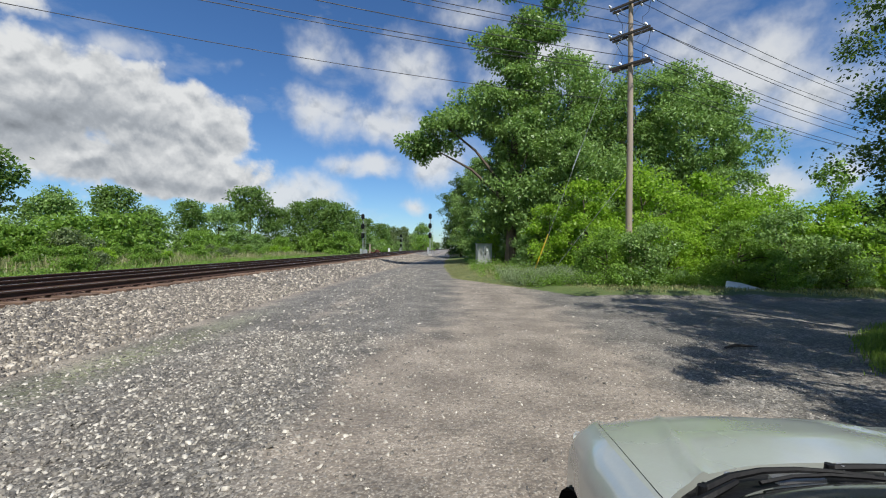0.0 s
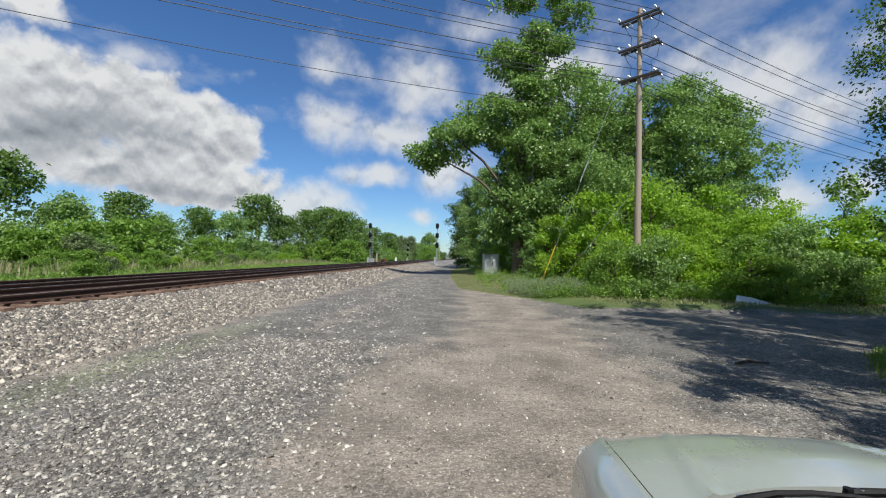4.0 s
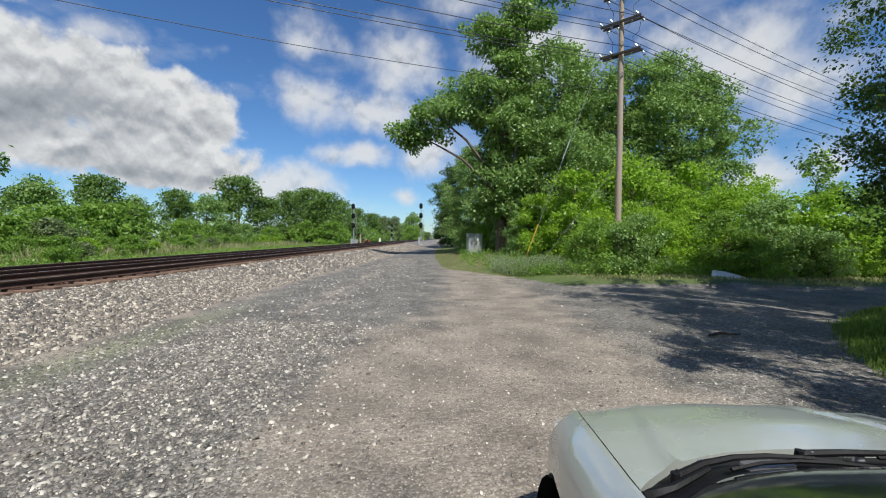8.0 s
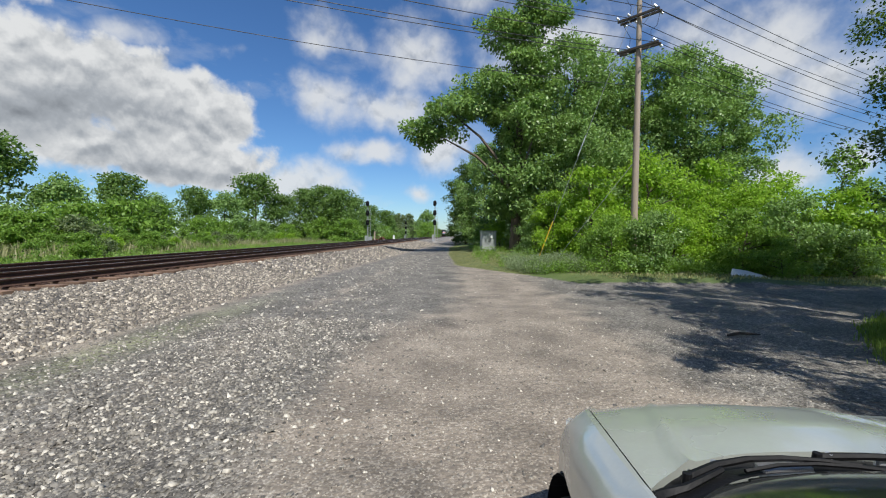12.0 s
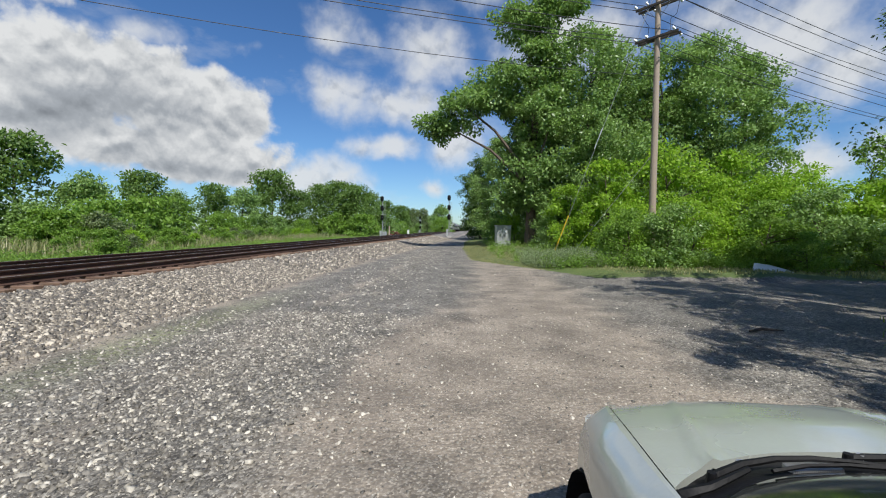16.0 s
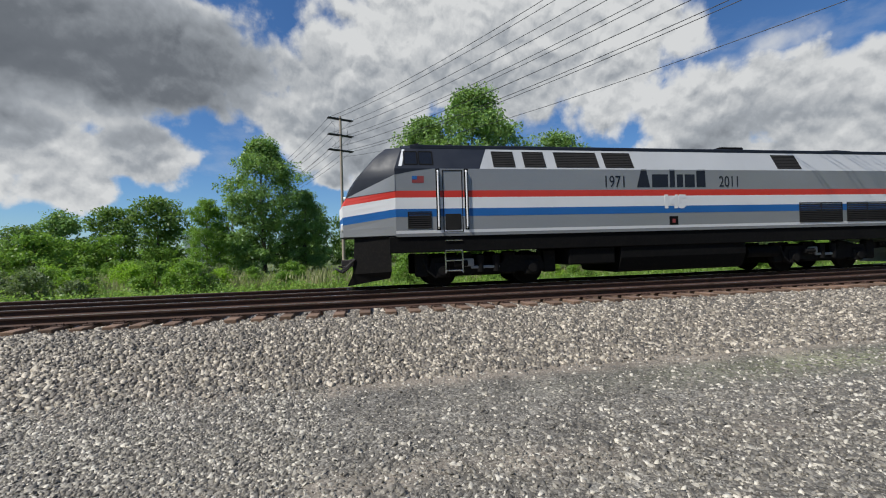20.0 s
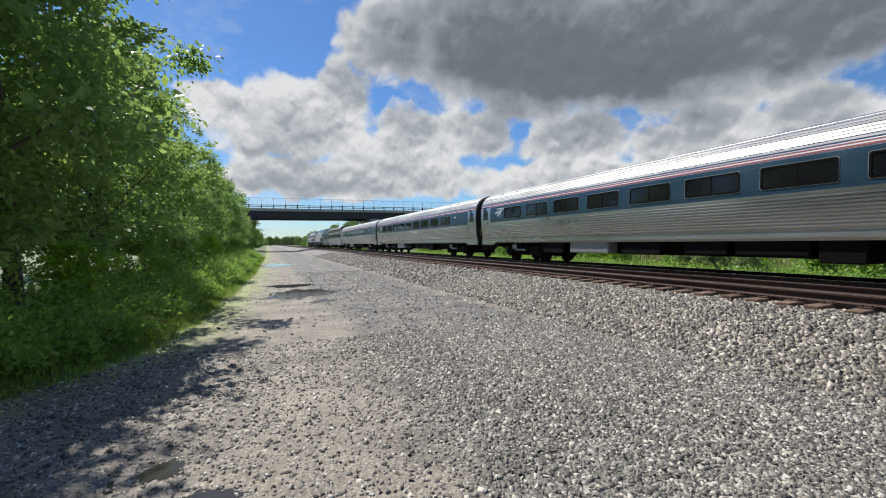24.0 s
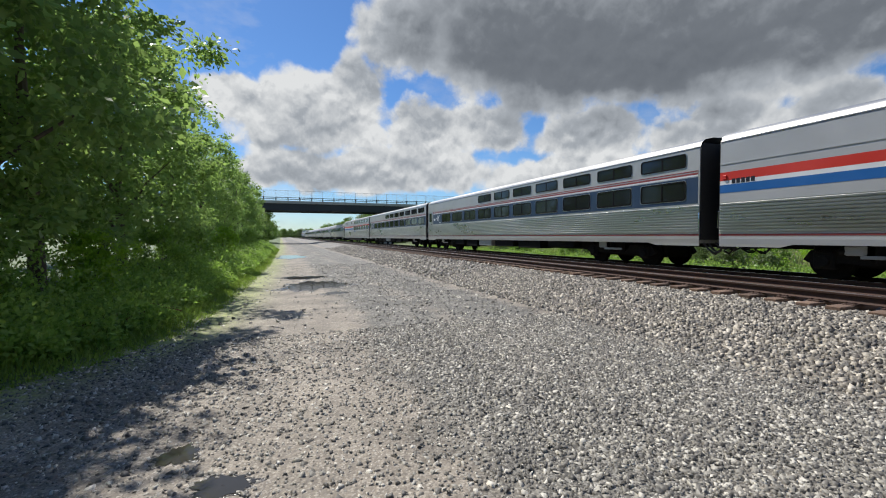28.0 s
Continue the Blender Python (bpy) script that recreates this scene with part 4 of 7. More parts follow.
    # rough shrubs in the meadow
    shrub = [tree_meshes(70 + k, h=2.2, rx=1.7, base=0.0, shape="mound", clumps=44, per=110, leaf=0.15, clump=0.48, mat=m, trunk=0.04, limbs=6) for k, m in enumerate(("leaf_bush", "leaf_sumac", "leaf_olive"))]
    for k in range(210):
        y = rg.uniform(-70, 75)
        x = -22.5 - abs(rg.gauss(0, 8)) - (3 if y > 35 else 0)
        s = rg.uniform(.5, 1.15) * (1.35 if 0 < y < 34 and x < -28 else .75)
        stand("shrub", shrub[rg.choice((0, 0, 1, 2))], on_ground(x, y), "wild green shrub in the rough meadow", "bush", "meadow shrubs", rg.uniform(0, 360), s, "stem")


make_trees()


def blades(name, pts, heights, mat, rng, label, width=0.012, per=5, spread_r=0.06):
    """Tufts of bent blades, three verts wide at the root and pointed."""
    n = len(pts) * per
    base = np.repeat(pts, per, 0) + np.concatenate([rng.normal(0, spread_r, (n, 2)), np.zeros((n, 1))], 1)
    h = np.repeat(heights, per) * rng.uniform(.5, 1.15, n)
    a = rng.uniform(0, 2 * np.pi, n)
    d = np.stack([np.cos(a), np.sin(a), np.zeros(n)], 1)
    s = np.stack([-np.sin(a), np.cos(a), np.zeros(n)], 1)
    w = width * (0.6 + h / max(heights.mean(), 1e-3) * .5)
    bend_ = rng.uniform(.1, .55, n) * h
    m = base + d * bend_[:, None] * .3
    m[:, 2] += h * .55
    t = base + d * bend_[:, None]
    t[:, 2] += h
    v = np.stack([base - s * w[:, None], base + s * w[:, None], m + s * w[:, None] * .8, m - s * w[:, None] * .8, t, t + s * w[:, None] * .05], 1).reshape(-1, 3)
    q = np.arange(n)[:, None] * 6
    f = np.concatenate([q + np.array([[0, 1, 2, 3]]), q + np.array([[3, 2, 5, 4]])], 0)
    return tagged(new(name, big_mesh(name, v, f, M[mat])), label, "grass", kind="stuff")


def make_grass():
    rng = np.random.default_rng(12)

    def place(x, y):
        return np.stack([x, y, np.array([ground_z(a, b) for a, b in zip(x, y)])], 1)

    # verge at the trees behind, short at the edge and tall under them
    y = rng.uniform(-60, -4, 15000)
    y = -4 - (np.abs(y + 4) ** 1.35) / 4.1
    e = np.interp(y, EY, EX)
    x = e + rng.exponential(0.9, len(y)) - .12
    h = np.clip(.03 + (x - e) * .22, .03, .45) * rng.uniform(.6, 1.2, len(y))
    blades("verge_grass", place(x, y), h, "grass", rng, "lush green grass along the gravel edge", .012, 5, .07)
    # leafy plants at the foot of the trees, ragged and knee high
    y = -4.6 - (np.abs(rng.uniform(0, 56, 1700)) ** 1.35) / 4.1
    e = np.interp(y, EY, EX)
    off = .3 + rng.gamma(1.8, .6, len(y))
    x = e + off
    c = place(x, y)
    hh = np.clip(.1 + off * .5, .14, .95) * rng.uniform(.6, 1.3, len(y))
    c[:, 2] += hh * .5
    v, f = leaf_cloud(rng, c, hh * .62, np.full(len(y), 60), .08, -.2, 1.0)
    tagged(new("verge_plants", big_mesh("verge_plants", v, f, M["verge_leaf"])), "knee-high leafy wild plants at the gravel edge", "plants", kind="stuff")
    # the same growth in front of the bushes by the lot and in the meadow
    x = np.concatenate([rng.uniform(3.2, 20, 420), rng.uniform(1.2, 6, 160)])
    y = np.concatenate([17.2 + rng.exponential(.8, 420), rng.uniform(20, 44, 160)])
    k = x > np.interp(y, EY, EX) + .4
    c = place(x[k], y[k])
    hh = rng.uniform(.25, .7, k.sum())
    c[:, 2] += hh * .45
    v, f = leaf_cloud(rng, c, hh * .7, np.full(len(c), 70), .075, -.2, .9)
    tagged(new("roadside_plants", big_mesh("roadside_plants", v, f, M["leaf_bush"])), "low leafy plants in front of the bushes", "plants", kind="stuff")
    y = rng.uniform(-62, 66, 1500)
    x = -18.6 - rng.exponential(5.0, len(y)) + np.array([bend(q) for q in y])
    c = place(x, y)
    hh = rng.uniform(.3, .9, len(y))
    c[:, 2] += hh * .4
    v, f = leaf_cloud(rng, c, hh * .8, np.full(len(c), 60), .13, -.1, .7)
    tagged(new("meadow_plants", big_mesh("meadow_plants", v, f, M["verge_leaf"])), "bright leafy meadow plants beyond the tracks", "plants", kind="stuff")
    # weeds and grass in front of the bushes
    y = rng.uniform(13.6, 52, 13000)
    e = np.interp(y, EY, EX)
    x = np.where(y < 17.5, rng.uniform(4, 20, len(y)), e + rng.exponential(1.6, len(y)) - .1)
    k = x > e
    x, y, e = x[k], y[k], e[k]
    h = np.clip(.03 + (x - e - 1.2) * .06, .03, np.where(y < 18, .1, .2)) * rng.uniform(.5, 1.4, len(x))
    blades("roadside_grass", place(x, y), h, "grass_pale", rng, "sunlit short grass beside the lot", .014, 4, .09)
    x, y = rng.uniform(2.4, 7.0, 520), 17.2 + rng.gamma(2.0, 1.3, 520)
    k = x > np.interp(y, EY, EX) + .25
    c = place(x[k], y[k])
    hh = rng.uniform(.2, .62, k.sum())
    c[:, 2] += hh * .5
    v, f = leaf_cloud(rng, c, hh * .62, np.full(len(c), 110), .055, -.9, 1.2)
    tagged(new("tall_weeds", big_mesh("tall_weeds", v, f, M["weed"])), "tall grey-green weeds with thin stems", "weeds", kind="stuff")
    # grass patch by the road on the near side
    y = rng.uniform(-5, 12, 7000)
    e = np.interp(y, EY, EX)
    x = e + rng.exponential(1.2, len(y))
    k = x < 16
    blades("road_grass", place(x[k], y[k]), rng.uniform(.04, .15, k.sum()), "grass", rng, "green grass under the shade trees", .007, 7, .1)
    # meadow beyond the line
    y = rng.uniform(-60, 70, 26000)
    x = -17.2 - rng.exponential(6.5, len(y)) + np.array([bend(q) for q in y])
    h = np.clip(.14 + (-17 - x) * .03, .12, .5) * rng.uniform(.5, 1.25, len(x))
    blades("meadow_grass", place(x, y), h, "grass", rng, "rough green meadow grass", .03, 4, .16)
    y = rng.uniform(-60, 80, 12000)
    x = -24.5 - rng.exponential(7, len(y))
    blades("meadow_weeds", place(x, y), rng.uniform(.4, 1.05, len(x)), "grass_pale", rng, "pale tan seeding grass and weeds", .028, 4, .15)


make_grass()

# ---- train ----
M["t_silver"] = surf("t_silver", (0.31, 0.318, 0.322), 0.42, 0.25, vary=0.06, scale=0.7, fine=30, relief=0.02, dirt=(0.3, 0.29, 0.27), dirt_amt=0.25, stretch=(1, 0.4, 1))
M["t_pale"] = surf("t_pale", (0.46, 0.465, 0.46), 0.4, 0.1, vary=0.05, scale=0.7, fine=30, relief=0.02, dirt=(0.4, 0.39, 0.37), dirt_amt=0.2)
M["t_steel"] = surf("t_steel", (0.53, 0.525, 0.505), 0.36, 0.9, vary=0.08, scale=0.9, fine=25, relief=0.02, dirt=(0.3, 0.27, 0.23), dirt_amt=0.3, stretch=(1, 0.25, 1))
M["t_roof"] = surf("t_roof", (0.42, 0.415, 0.4), 0.46, 0.7, vary=0.12, scale=0.9, fine=25, relief=0.02, dirt=(0.22, 0.2, 0.17), dirt_amt=0.4, stretch=(1, 0.25, 1))
M["t_letterboard"] = surf("t_letterboard", (0.5, 0.49, 0.46), 0.42, 0.4, vary=0.06, scale=0.5, fine=20, relief=0.015, dirt=(0.34, 0.32, 0.29), dirt_amt=0.25)
M["t_under"] = surf("t_under", (0.006, 0.006, 0.006), 0.85, spec=0.12, vary=0.4, scale=3, fine=30, relief=0.3, dirt=(0.018, 0.015, 0.012), dirt_amt=0.4)
M["t_grime"] = surf("t_grime", (0.011, 0.0105, 0.01), 0.9, spec=0.12, vary=0.35, scale=4, fine=40, relief=0.25, dirt=(0.03, 0.025, 0.02), dirt_amt=0.4)
M["t_navy"] = surf("t_navy", (0.016, 0.02, 0.03), 0.55, vary=0.2, scale=1.5, fine=40, relief=0.02, spec=0.3)
M["t_red"] = surf("t_red", (0.62, 0.045, 0.03), 0.4, vary=0.08, scale=1.0, fine=40, relief=0.01)
M["t_white"] = surf("t_white", (0.78, 0.78, 0.77), 0.4, vary=0.05, scale=1.0, fine=40, relief=0.01)
M["t_blue"] = surf("t_blue", (0.02, 0.13, 0.38), 0.4, vary=0.08, scale=1.0, fine=40, relief=0.01)
M["t_band"] = surf("t_band", (0.024, 0.05, 0.1), 0.38, vary=0.12, scale=0.8, fine=30, relief=0.02, dirt=(0.1, 0.12, 0.14), dirt_amt=0.25)
M["t_coachband"] = surf("t_coachband", (0.025, 0.07, 0.105), 0.38, vary=0.12, scale=0.8, fine=30, relief=0.02, dirt=(0.09, 0.11, 0.12), dirt_amt=0.25)
M["t_cabblue"] = surf("t_cabblue", (0.04, 0.13, 0.26), 0.4, vary=0.1, scale=1.0, fine=30, relief=0.02)
M["t_rose"] = surf("t_rose", (0.27, 0.05, 0.048), 0.45, vary=0.1, scale=1.0, fine=30, relief=0.01)
M["t_louvre"] = surf("t_louvre", (0.022, 0.021, 0.02), 0.85, 0.0, spec=0.15, vary=0.3, scale=3, fine=30, relief=0.1)
M["t_chrome"] = surf("t_chrome", (0.75, 0.75, 0.76), 0.2, 1.0, vary=0.05, relief=0.0)
M["t_glass"] = surf("t_glass", (0.012, 0.013, 0.015), 0.05, vary=0.2, scale=1.2, relief=0.0)
M["t_rubber"] = surf("t_rubber", (0.035, 0.032, 0.03), 0.85, vary=0.3, scale=2, fine=20, relief=0.2)
M["t_lamp"] = surf("t_lamp", (0.85, 0.85, 0.8), 0.15, vary=0.05, relief=0.0)
M["t_light"] = surf("t_light", (0.5, 0.5, 0.48), 0.42, 0.15, vary=0.06, scale=0.7, fine=30, relief=0.02, dirt=(0.36, 0.34, 0.31), dirt_amt=0.3)
CARS = []
STOCK = 1.05      # length and height of the rolling stock against its nominal drawing


def proportion(ob, tall=STOCK):
    for c in ob.children:
        c.matrix_local = Matrix.Diagonal((1, STOCK, tall, 1)) @ c.matrix_local
    return ob




def lettering(name, text, size, mat, parent, m, label="", shear=0.0, bold=0.0, width=1.0):
    cu = bpy.data.curves.new(name, "FONT")
    cu.body, cu.size, cu.extrude, cu.align_x, cu.shear, cu.offset = text, size, 0.002, "CENTER", shear, bold
    ob = bpy.data.objects.new(name, cu)
    scene.collection.objects.link(ob)
    me = bpy.data.meshes.new_from_object(ob.evaluated_get(bpy.context.evaluated_depsgraph_get()))
    bpy.data.objects.remove(ob)
    me.materials.clear()
    me.materials.append(mat)
    out = new(name, me)
    out.parent = parent
    out.matrix_local = m @ Matrix.Diagonal((width, 1, 1, 1))
    if label:
        out["label"] = label
    return out


def on_side(y, z, x):
    """Lettering frame on the side that faces +x."""
    return Matrix(((0, 0, 1, x), (1, 0, 0, y), (0, 1, 0, z), (0, 0, 0, 1)))


def round_rect(y0, y1, z0, z1, r, n=3):
    out = []
    for cy, cz, a0 in ((y1 - r, z1 - r, 0), (y0 + r, z1 - r, 90), (y0 + r, z0 + r, 180), (y1 - r, z0 + r, 270)):
        for k in range(n + 1):
            a = radians(a0 + 90 * k / n)
            out.append((cy + r * math.cos(a), cz + r * math.sin(a)))
    return out


def plate(poly, sec, off, mb=None, side=1):
    """A plate of outline poly (y, z) lying on the side surface sec(z), off proud."""
    mb = mb or Mb()
    a = [(side * (sec(z) + off), y, z) for y, z in poly]
    b = [(side * (sec(z) - 0.012), y, z) for y, z in poly]
    return mb.loft([b, a], True, True)


def ring_plate(poly, inner, sec, off, mb=None):
    mb = mb or Mb()
    a = [(sec(z) - .012, y, z) for y, z in poly]
    b = [(sec(z) + off, y, z) for y, z in poly]
    c = [(sec(z) + off, y, z) for y, z in inner]
    d = [(sec(z) - .012, y, z) for y, z in inner]
    return mb.loft([a, b, c, d], True, False)


def strip(z0, z1, y0, y1, sec, off, sides=(1, -1), n=6):
    mb = Mb()
    for s in sides:
        zs = [z0 + (z1 - z0) * k / n for k in range(n + 1)]
        prof = [(s * (sec(z) + off), z) for z in zs] + [(s * (sec(z) - .01), z) for z in reversed(zs)]
        mb.loft([[(x, y, z) for x, z in prof] for y in (y0, y1)], True, True)
    return mb


def wheelset(parent, y, r=0.46):
    mb = Mb()
    for s in (-1, 1):
        x = s * .7525
        prof = [(0.0, .02), (.1, .045), (r * .62, .03), (r * .8, .065), (r, .065), (r, -.05), (r + .028, -.06), (r + .028, -.085), (r * .8, -.085), (r * .6, -.03), (0.0, -.05)]
        rings = []
        for k in range(28):
            a = 2 * math.pi * k / 28
            rings.append([(x + s * d, y + q * math.cos(a), r + q * math.sin(a)) for q, d in prof])
        mb.loft(rings + [rings[0]], False, False)
    mb.cyl((-.72, y, r), (.72, y, r), .09, n=10)
    return part("wheelset", mb, M["t_under"], parent, smooth=True)


def truck(parent, yc, base, kind="coach"):
    """Bogie: frame with side beams, springs, brake gear and two wheelsets."""
    r = 0.46 if kind == "coach" else 0.51
    fr = Mb()
    for s in (-1, 1):
        x = s * (1.02 if kind == "coach" else 1.12)
        top = .78 if kind == "coach" else .95
        poly = [(yc - base / 2 - .45, .48), (yc - base / 2 - .3, top - .05), (yc - .6, top - .02), (yc - .45, top - .28), (yc + .45, top - .28), (yc + .6, top - .02), (yc + base / 2 + .3, top - .05), (yc + base / 2 + .45, .48),
                (yc + base / 2 + .25, .36), (yc + base / 2 - .35, .42), (yc + .5, .4), (yc - .5, .4), (yc - base / 2 + .35, .42), (yc - base / 2 - .25, .36)]
        fr.loft([[(x + d, y, z) for y, z in poly] for d in (-.09, .09)], True, True)
        for dy in (-base / 2, base / 2):
            fr.cyl((x + s * .08, yc + dy, r), (x + s * .22, yc + dy, r), .17, .13, n=12)
            fr.box(x - .16, x + .16, yc + dy - .22, yc + dy + .22, r - .2, r + .24, .04)
        for dy in (-.25, .25):
            fr.cyl((x + s * .12, yc + dy, .45), (x + s * .12, yc + dy, .95), .11, n=10)
        fr.cyl((x + s * .2, yc - base / 2 + .35, .72), (x + s * .2, yc - base / 2 + .75, .72), .09, n=8)
    fr.box(-1.0, 1.0, yc - .28, yc + .28, .55, .95, .05)
    fr.box(-.6, .6, yc - base / 2 - .5, yc + base / 2 + .5, .3, .98, .05)
    if kind != "coach":
        for s in (-1, 1):
            for dy in (-base / 2 - .62, -.7, .7, base / 2 + .62):
                fr.box(s * 1.08 - .12, s * 1.08 + .12, yc + dy - .2, yc + dy + .2, .35, 1.05, .04)
            fr.tube([(s * 1.25, yc - base / 2 - .6, .9), (s * 1.28, yc - base / 2 - .45, .5), (s * 1.25, yc - base / 2 - .2, .3)], .035, 6)
    t = part("truck_frame", fr, M["t_grime"], parent, "dusty dark bogie frame", smooth=False)
    for s in (-1, 1):
        part("brake_lever", Mb().box(s * 1.28 - .03, s * 1.28 + .03, yc - .55, yc + .35, .55, .63, .01), M["t_silver"], t, "light grey brake lever")
        part("brake_cylinder", Mb().box(s * 1.27 - .04, s * 1.27 + .04, yc - .85, yc - .45, .62, .86, .03), M["t_silver"], t, "light grey brake cylinder")
    for dy in (-base / 2, base / 2):
        wheelset(parent, yc + dy, r)


def hoses(parent, y, d):
    rg = random.Random(int(abs(y) * 10) + 5)
    mb = Mb().box(-.14, .14, y - d * .1 - .2, y - d * .1 + .2, .7, .95, .03)
    mb.box(-.11, .11, min(y - d * .2, y + d * .35), max(y - d * .2, y + d * .35), .74, .92, .02)
    c = part("coupler", mb, M["t_rubber"], parent, "heavy black coupler")
    for x in (-1.1, -.75, -.4, .35, .7, 1.0, 1.25):
        dy, dz = d * rg.uniform(.35, .5), rg.uniform(.25, .45)
        pts = [(x, y - d * .1, .95), (x, y + dy * .3, .95 - dz * .7), (x + rg.uniform(-.1, .1), y + dy * .7, .95 - dz), (x, y + dy, .95 - dz * .8)]
        part("hose", Mb().tube(pts, .03, 6), M["t_rubber"], c, "black rubber hose")


# ---- locomotives ----
def loco_sec(z):
    return float(np.interp(z, [1.0, 1.7, 3.54, 4.22, 4.36, 4.44], [1.46, 1.52, 1.52, 1.16, 0.85, 0.0]))


def nose_pts(z):
    """Plan of the cab front at height z: middle of the face, facet edge, side."""
    drop = 0.2 * max(0, min(1, (3.3 - z) / .5)) * max(0, min(1, (z - 1.75) / .3))
    yf = float(np.interp(z, [1.6, 2.7, 2.95, 3.45, 4.2, 4.36, 4.44], [-.14, -.14, .02, .42, 1.08, 1.4, 1.9]))
    w = float(np.interp(z, [1.6, 2.7, 3.45, 4.2, 4.36, 4.44], [.92, .98, 1.05, .95, .7, .3]))
    return yf, w, drop


def nose_ring(z, grow=0.0):
    yf, w, drop = nose_pts(z)
    s, ys = loco_sec(z), 1.5 + max(0, (z - 3.54)) * .35
    g = grow
    return [(-s - g, ys, z), (-w - g * .8, yf + .12 - g, z - drop * .9), (-w * .5, yf - .0 - g, z - drop * 1.25), (w * .5, yf - g, z - drop * 1.25), (w + g * .8, yf + .12 - g, z - drop * .9), (s + g, ys, z)]


def nose_band(z0, z1, n=2, grow=0.0):
    return Mb().loft([nose_ring(z0 + (z1 - z0) * k / n, grow) for k in range(n + 1)], False, False)


def patch(a, b, c, d, off):
    """A thin slab over the quad a b c d, raised by off."""
    a, b, c, d = (Vector(q) for q in (a, b, c, d))
    nn = (b - a).cross(d - a).normalized()
    return Mb().loft([[q - nn * .004 for q in (a, b, c, d)], [q + nn * off for q in (a, b, c, d)]], True, True)


def grille(parent, y0, y1, z0, z1, cols, name="louvre", frame_mat="t_louvre"):
    fr = Mb()
    ring_plate([(y0, z0), (y1, z0), (y1, z1), (y0, z1)], [(y0 + .035, z0 + .03), (y1 - .035, z0 + .03), (y1 - .035, z1 - .03), (y0 + .035, z1 - .03)], loco_sec, .014, fr)
    for k in range(1, cols):
        y = y0 + (y1 - y0) * k / cols
        plate([(y - .02, z0), (y + .02, z0), (y + .02, z1), (y - .02, z1)], loco_sec, .013, fr)
    g = part(name, fr, M[frame_mat], parent)
    sl = Mb()
    n = max(5, int((z1 - z0) / .065))
    for k in range(n):
        z = z0 + .03 + (z1 - z0 - .06) * (k + .5) / n
        h = (z1 - z0 - .06) / n * .36
        sl.loft([[(loco_sec(z - h) + .012, y, z - h), (loco_sec(z - h) + .008, y, z - h * 1.3), (loco_sec(z + h) - .006, y, z + h), (loco_sec(z + h) - .002, y, z + h * 1.25)] for y in (y0 + .03, y1 - .03)], True, True)
    part("slats", sl, M["t_louvre"], g, "pressed metal slats")
    part("opening", plate([(y0 + .02, z0 + .02), (y1 - .02, z0 + .02), (y1 - .02, z1 - .02), (y0 + .02, z1 - .02)], loco_sec, .002), M["t_under"], g, "dark intake")


def grab(parent, y, z0, z1, sec):
    slot = part("handrail_recess", plate([(y - .06, z0), (y + .06, z0), (y + .06, z1), (y - .06, z1)], sec, .004), M["t_under"], parent)
    x = sec(z0) + .055
    mb = Mb().tube([(x - .06, y, z0 + .06), (x, y, z0 + .1), (x, y, z1 - .1), (x - .06, y, z1 - .06)], .026, 8)
    part("handrail", mb, M["t_white"], slot, "bright steel handrail", smooth=True)


def steps(parent, y, top=1.45, bottom=.45):
    mb = Mb()
    for s in (-.26, .26):
        mb.box(1.4, 1.46, y + s - .02, y + s + .02, bottom, top)
    for k in range(4):
        z = bottom + .05 + (top - bottom - .1) * k / 3
        mb.box(1.3, 1.5, y - .26, y + .26, z, z + .035, .006)
    part("ladder", mb, M["t_chrome"], parent, "grey steel cab steps")


def swoosh(name, y, z, w, h, mat, parent, sec, off=.004):
    """Three tapering curved rails, the operator's mark as plain shapes."""
    mb = Mb()
    for k in range(3):
        n = 10
        up, lo = [], []
        for i in range(n + 1):
            t = i / n
            yy = y - w / 2 + w * (t * (1 - .12 * k) + .3 * k * (1 - t) * .9)
            top = z + h * (.5 - .75 * k * .42 * (1 - t) - .15 * (1 - t) ** 2 + .15 * t - .1)
            up.append((yy, top))
            lo.append((yy + .02 * w, top - h * (.2 * (1 - t) ** .8 + .02)))
        a = [(sec(q) + off, p, q) for p, q in up]
        b = [(sec(q) + off, p, q) for p, q in lo]
        mb.loft([a, b], False, False)
    ob = part(name, mb, mat, parent)
    for k in range(6):
        yy = y - w * .33 + w * .14 * k
        part("name_bar", plate([(yy, z + h * .62), (yy + w * .1, z + h * .62), (yy + w * .11, z + h * .76), (yy + w * .02, z + h * .76)], sec, off), mat, ob)
    return ob


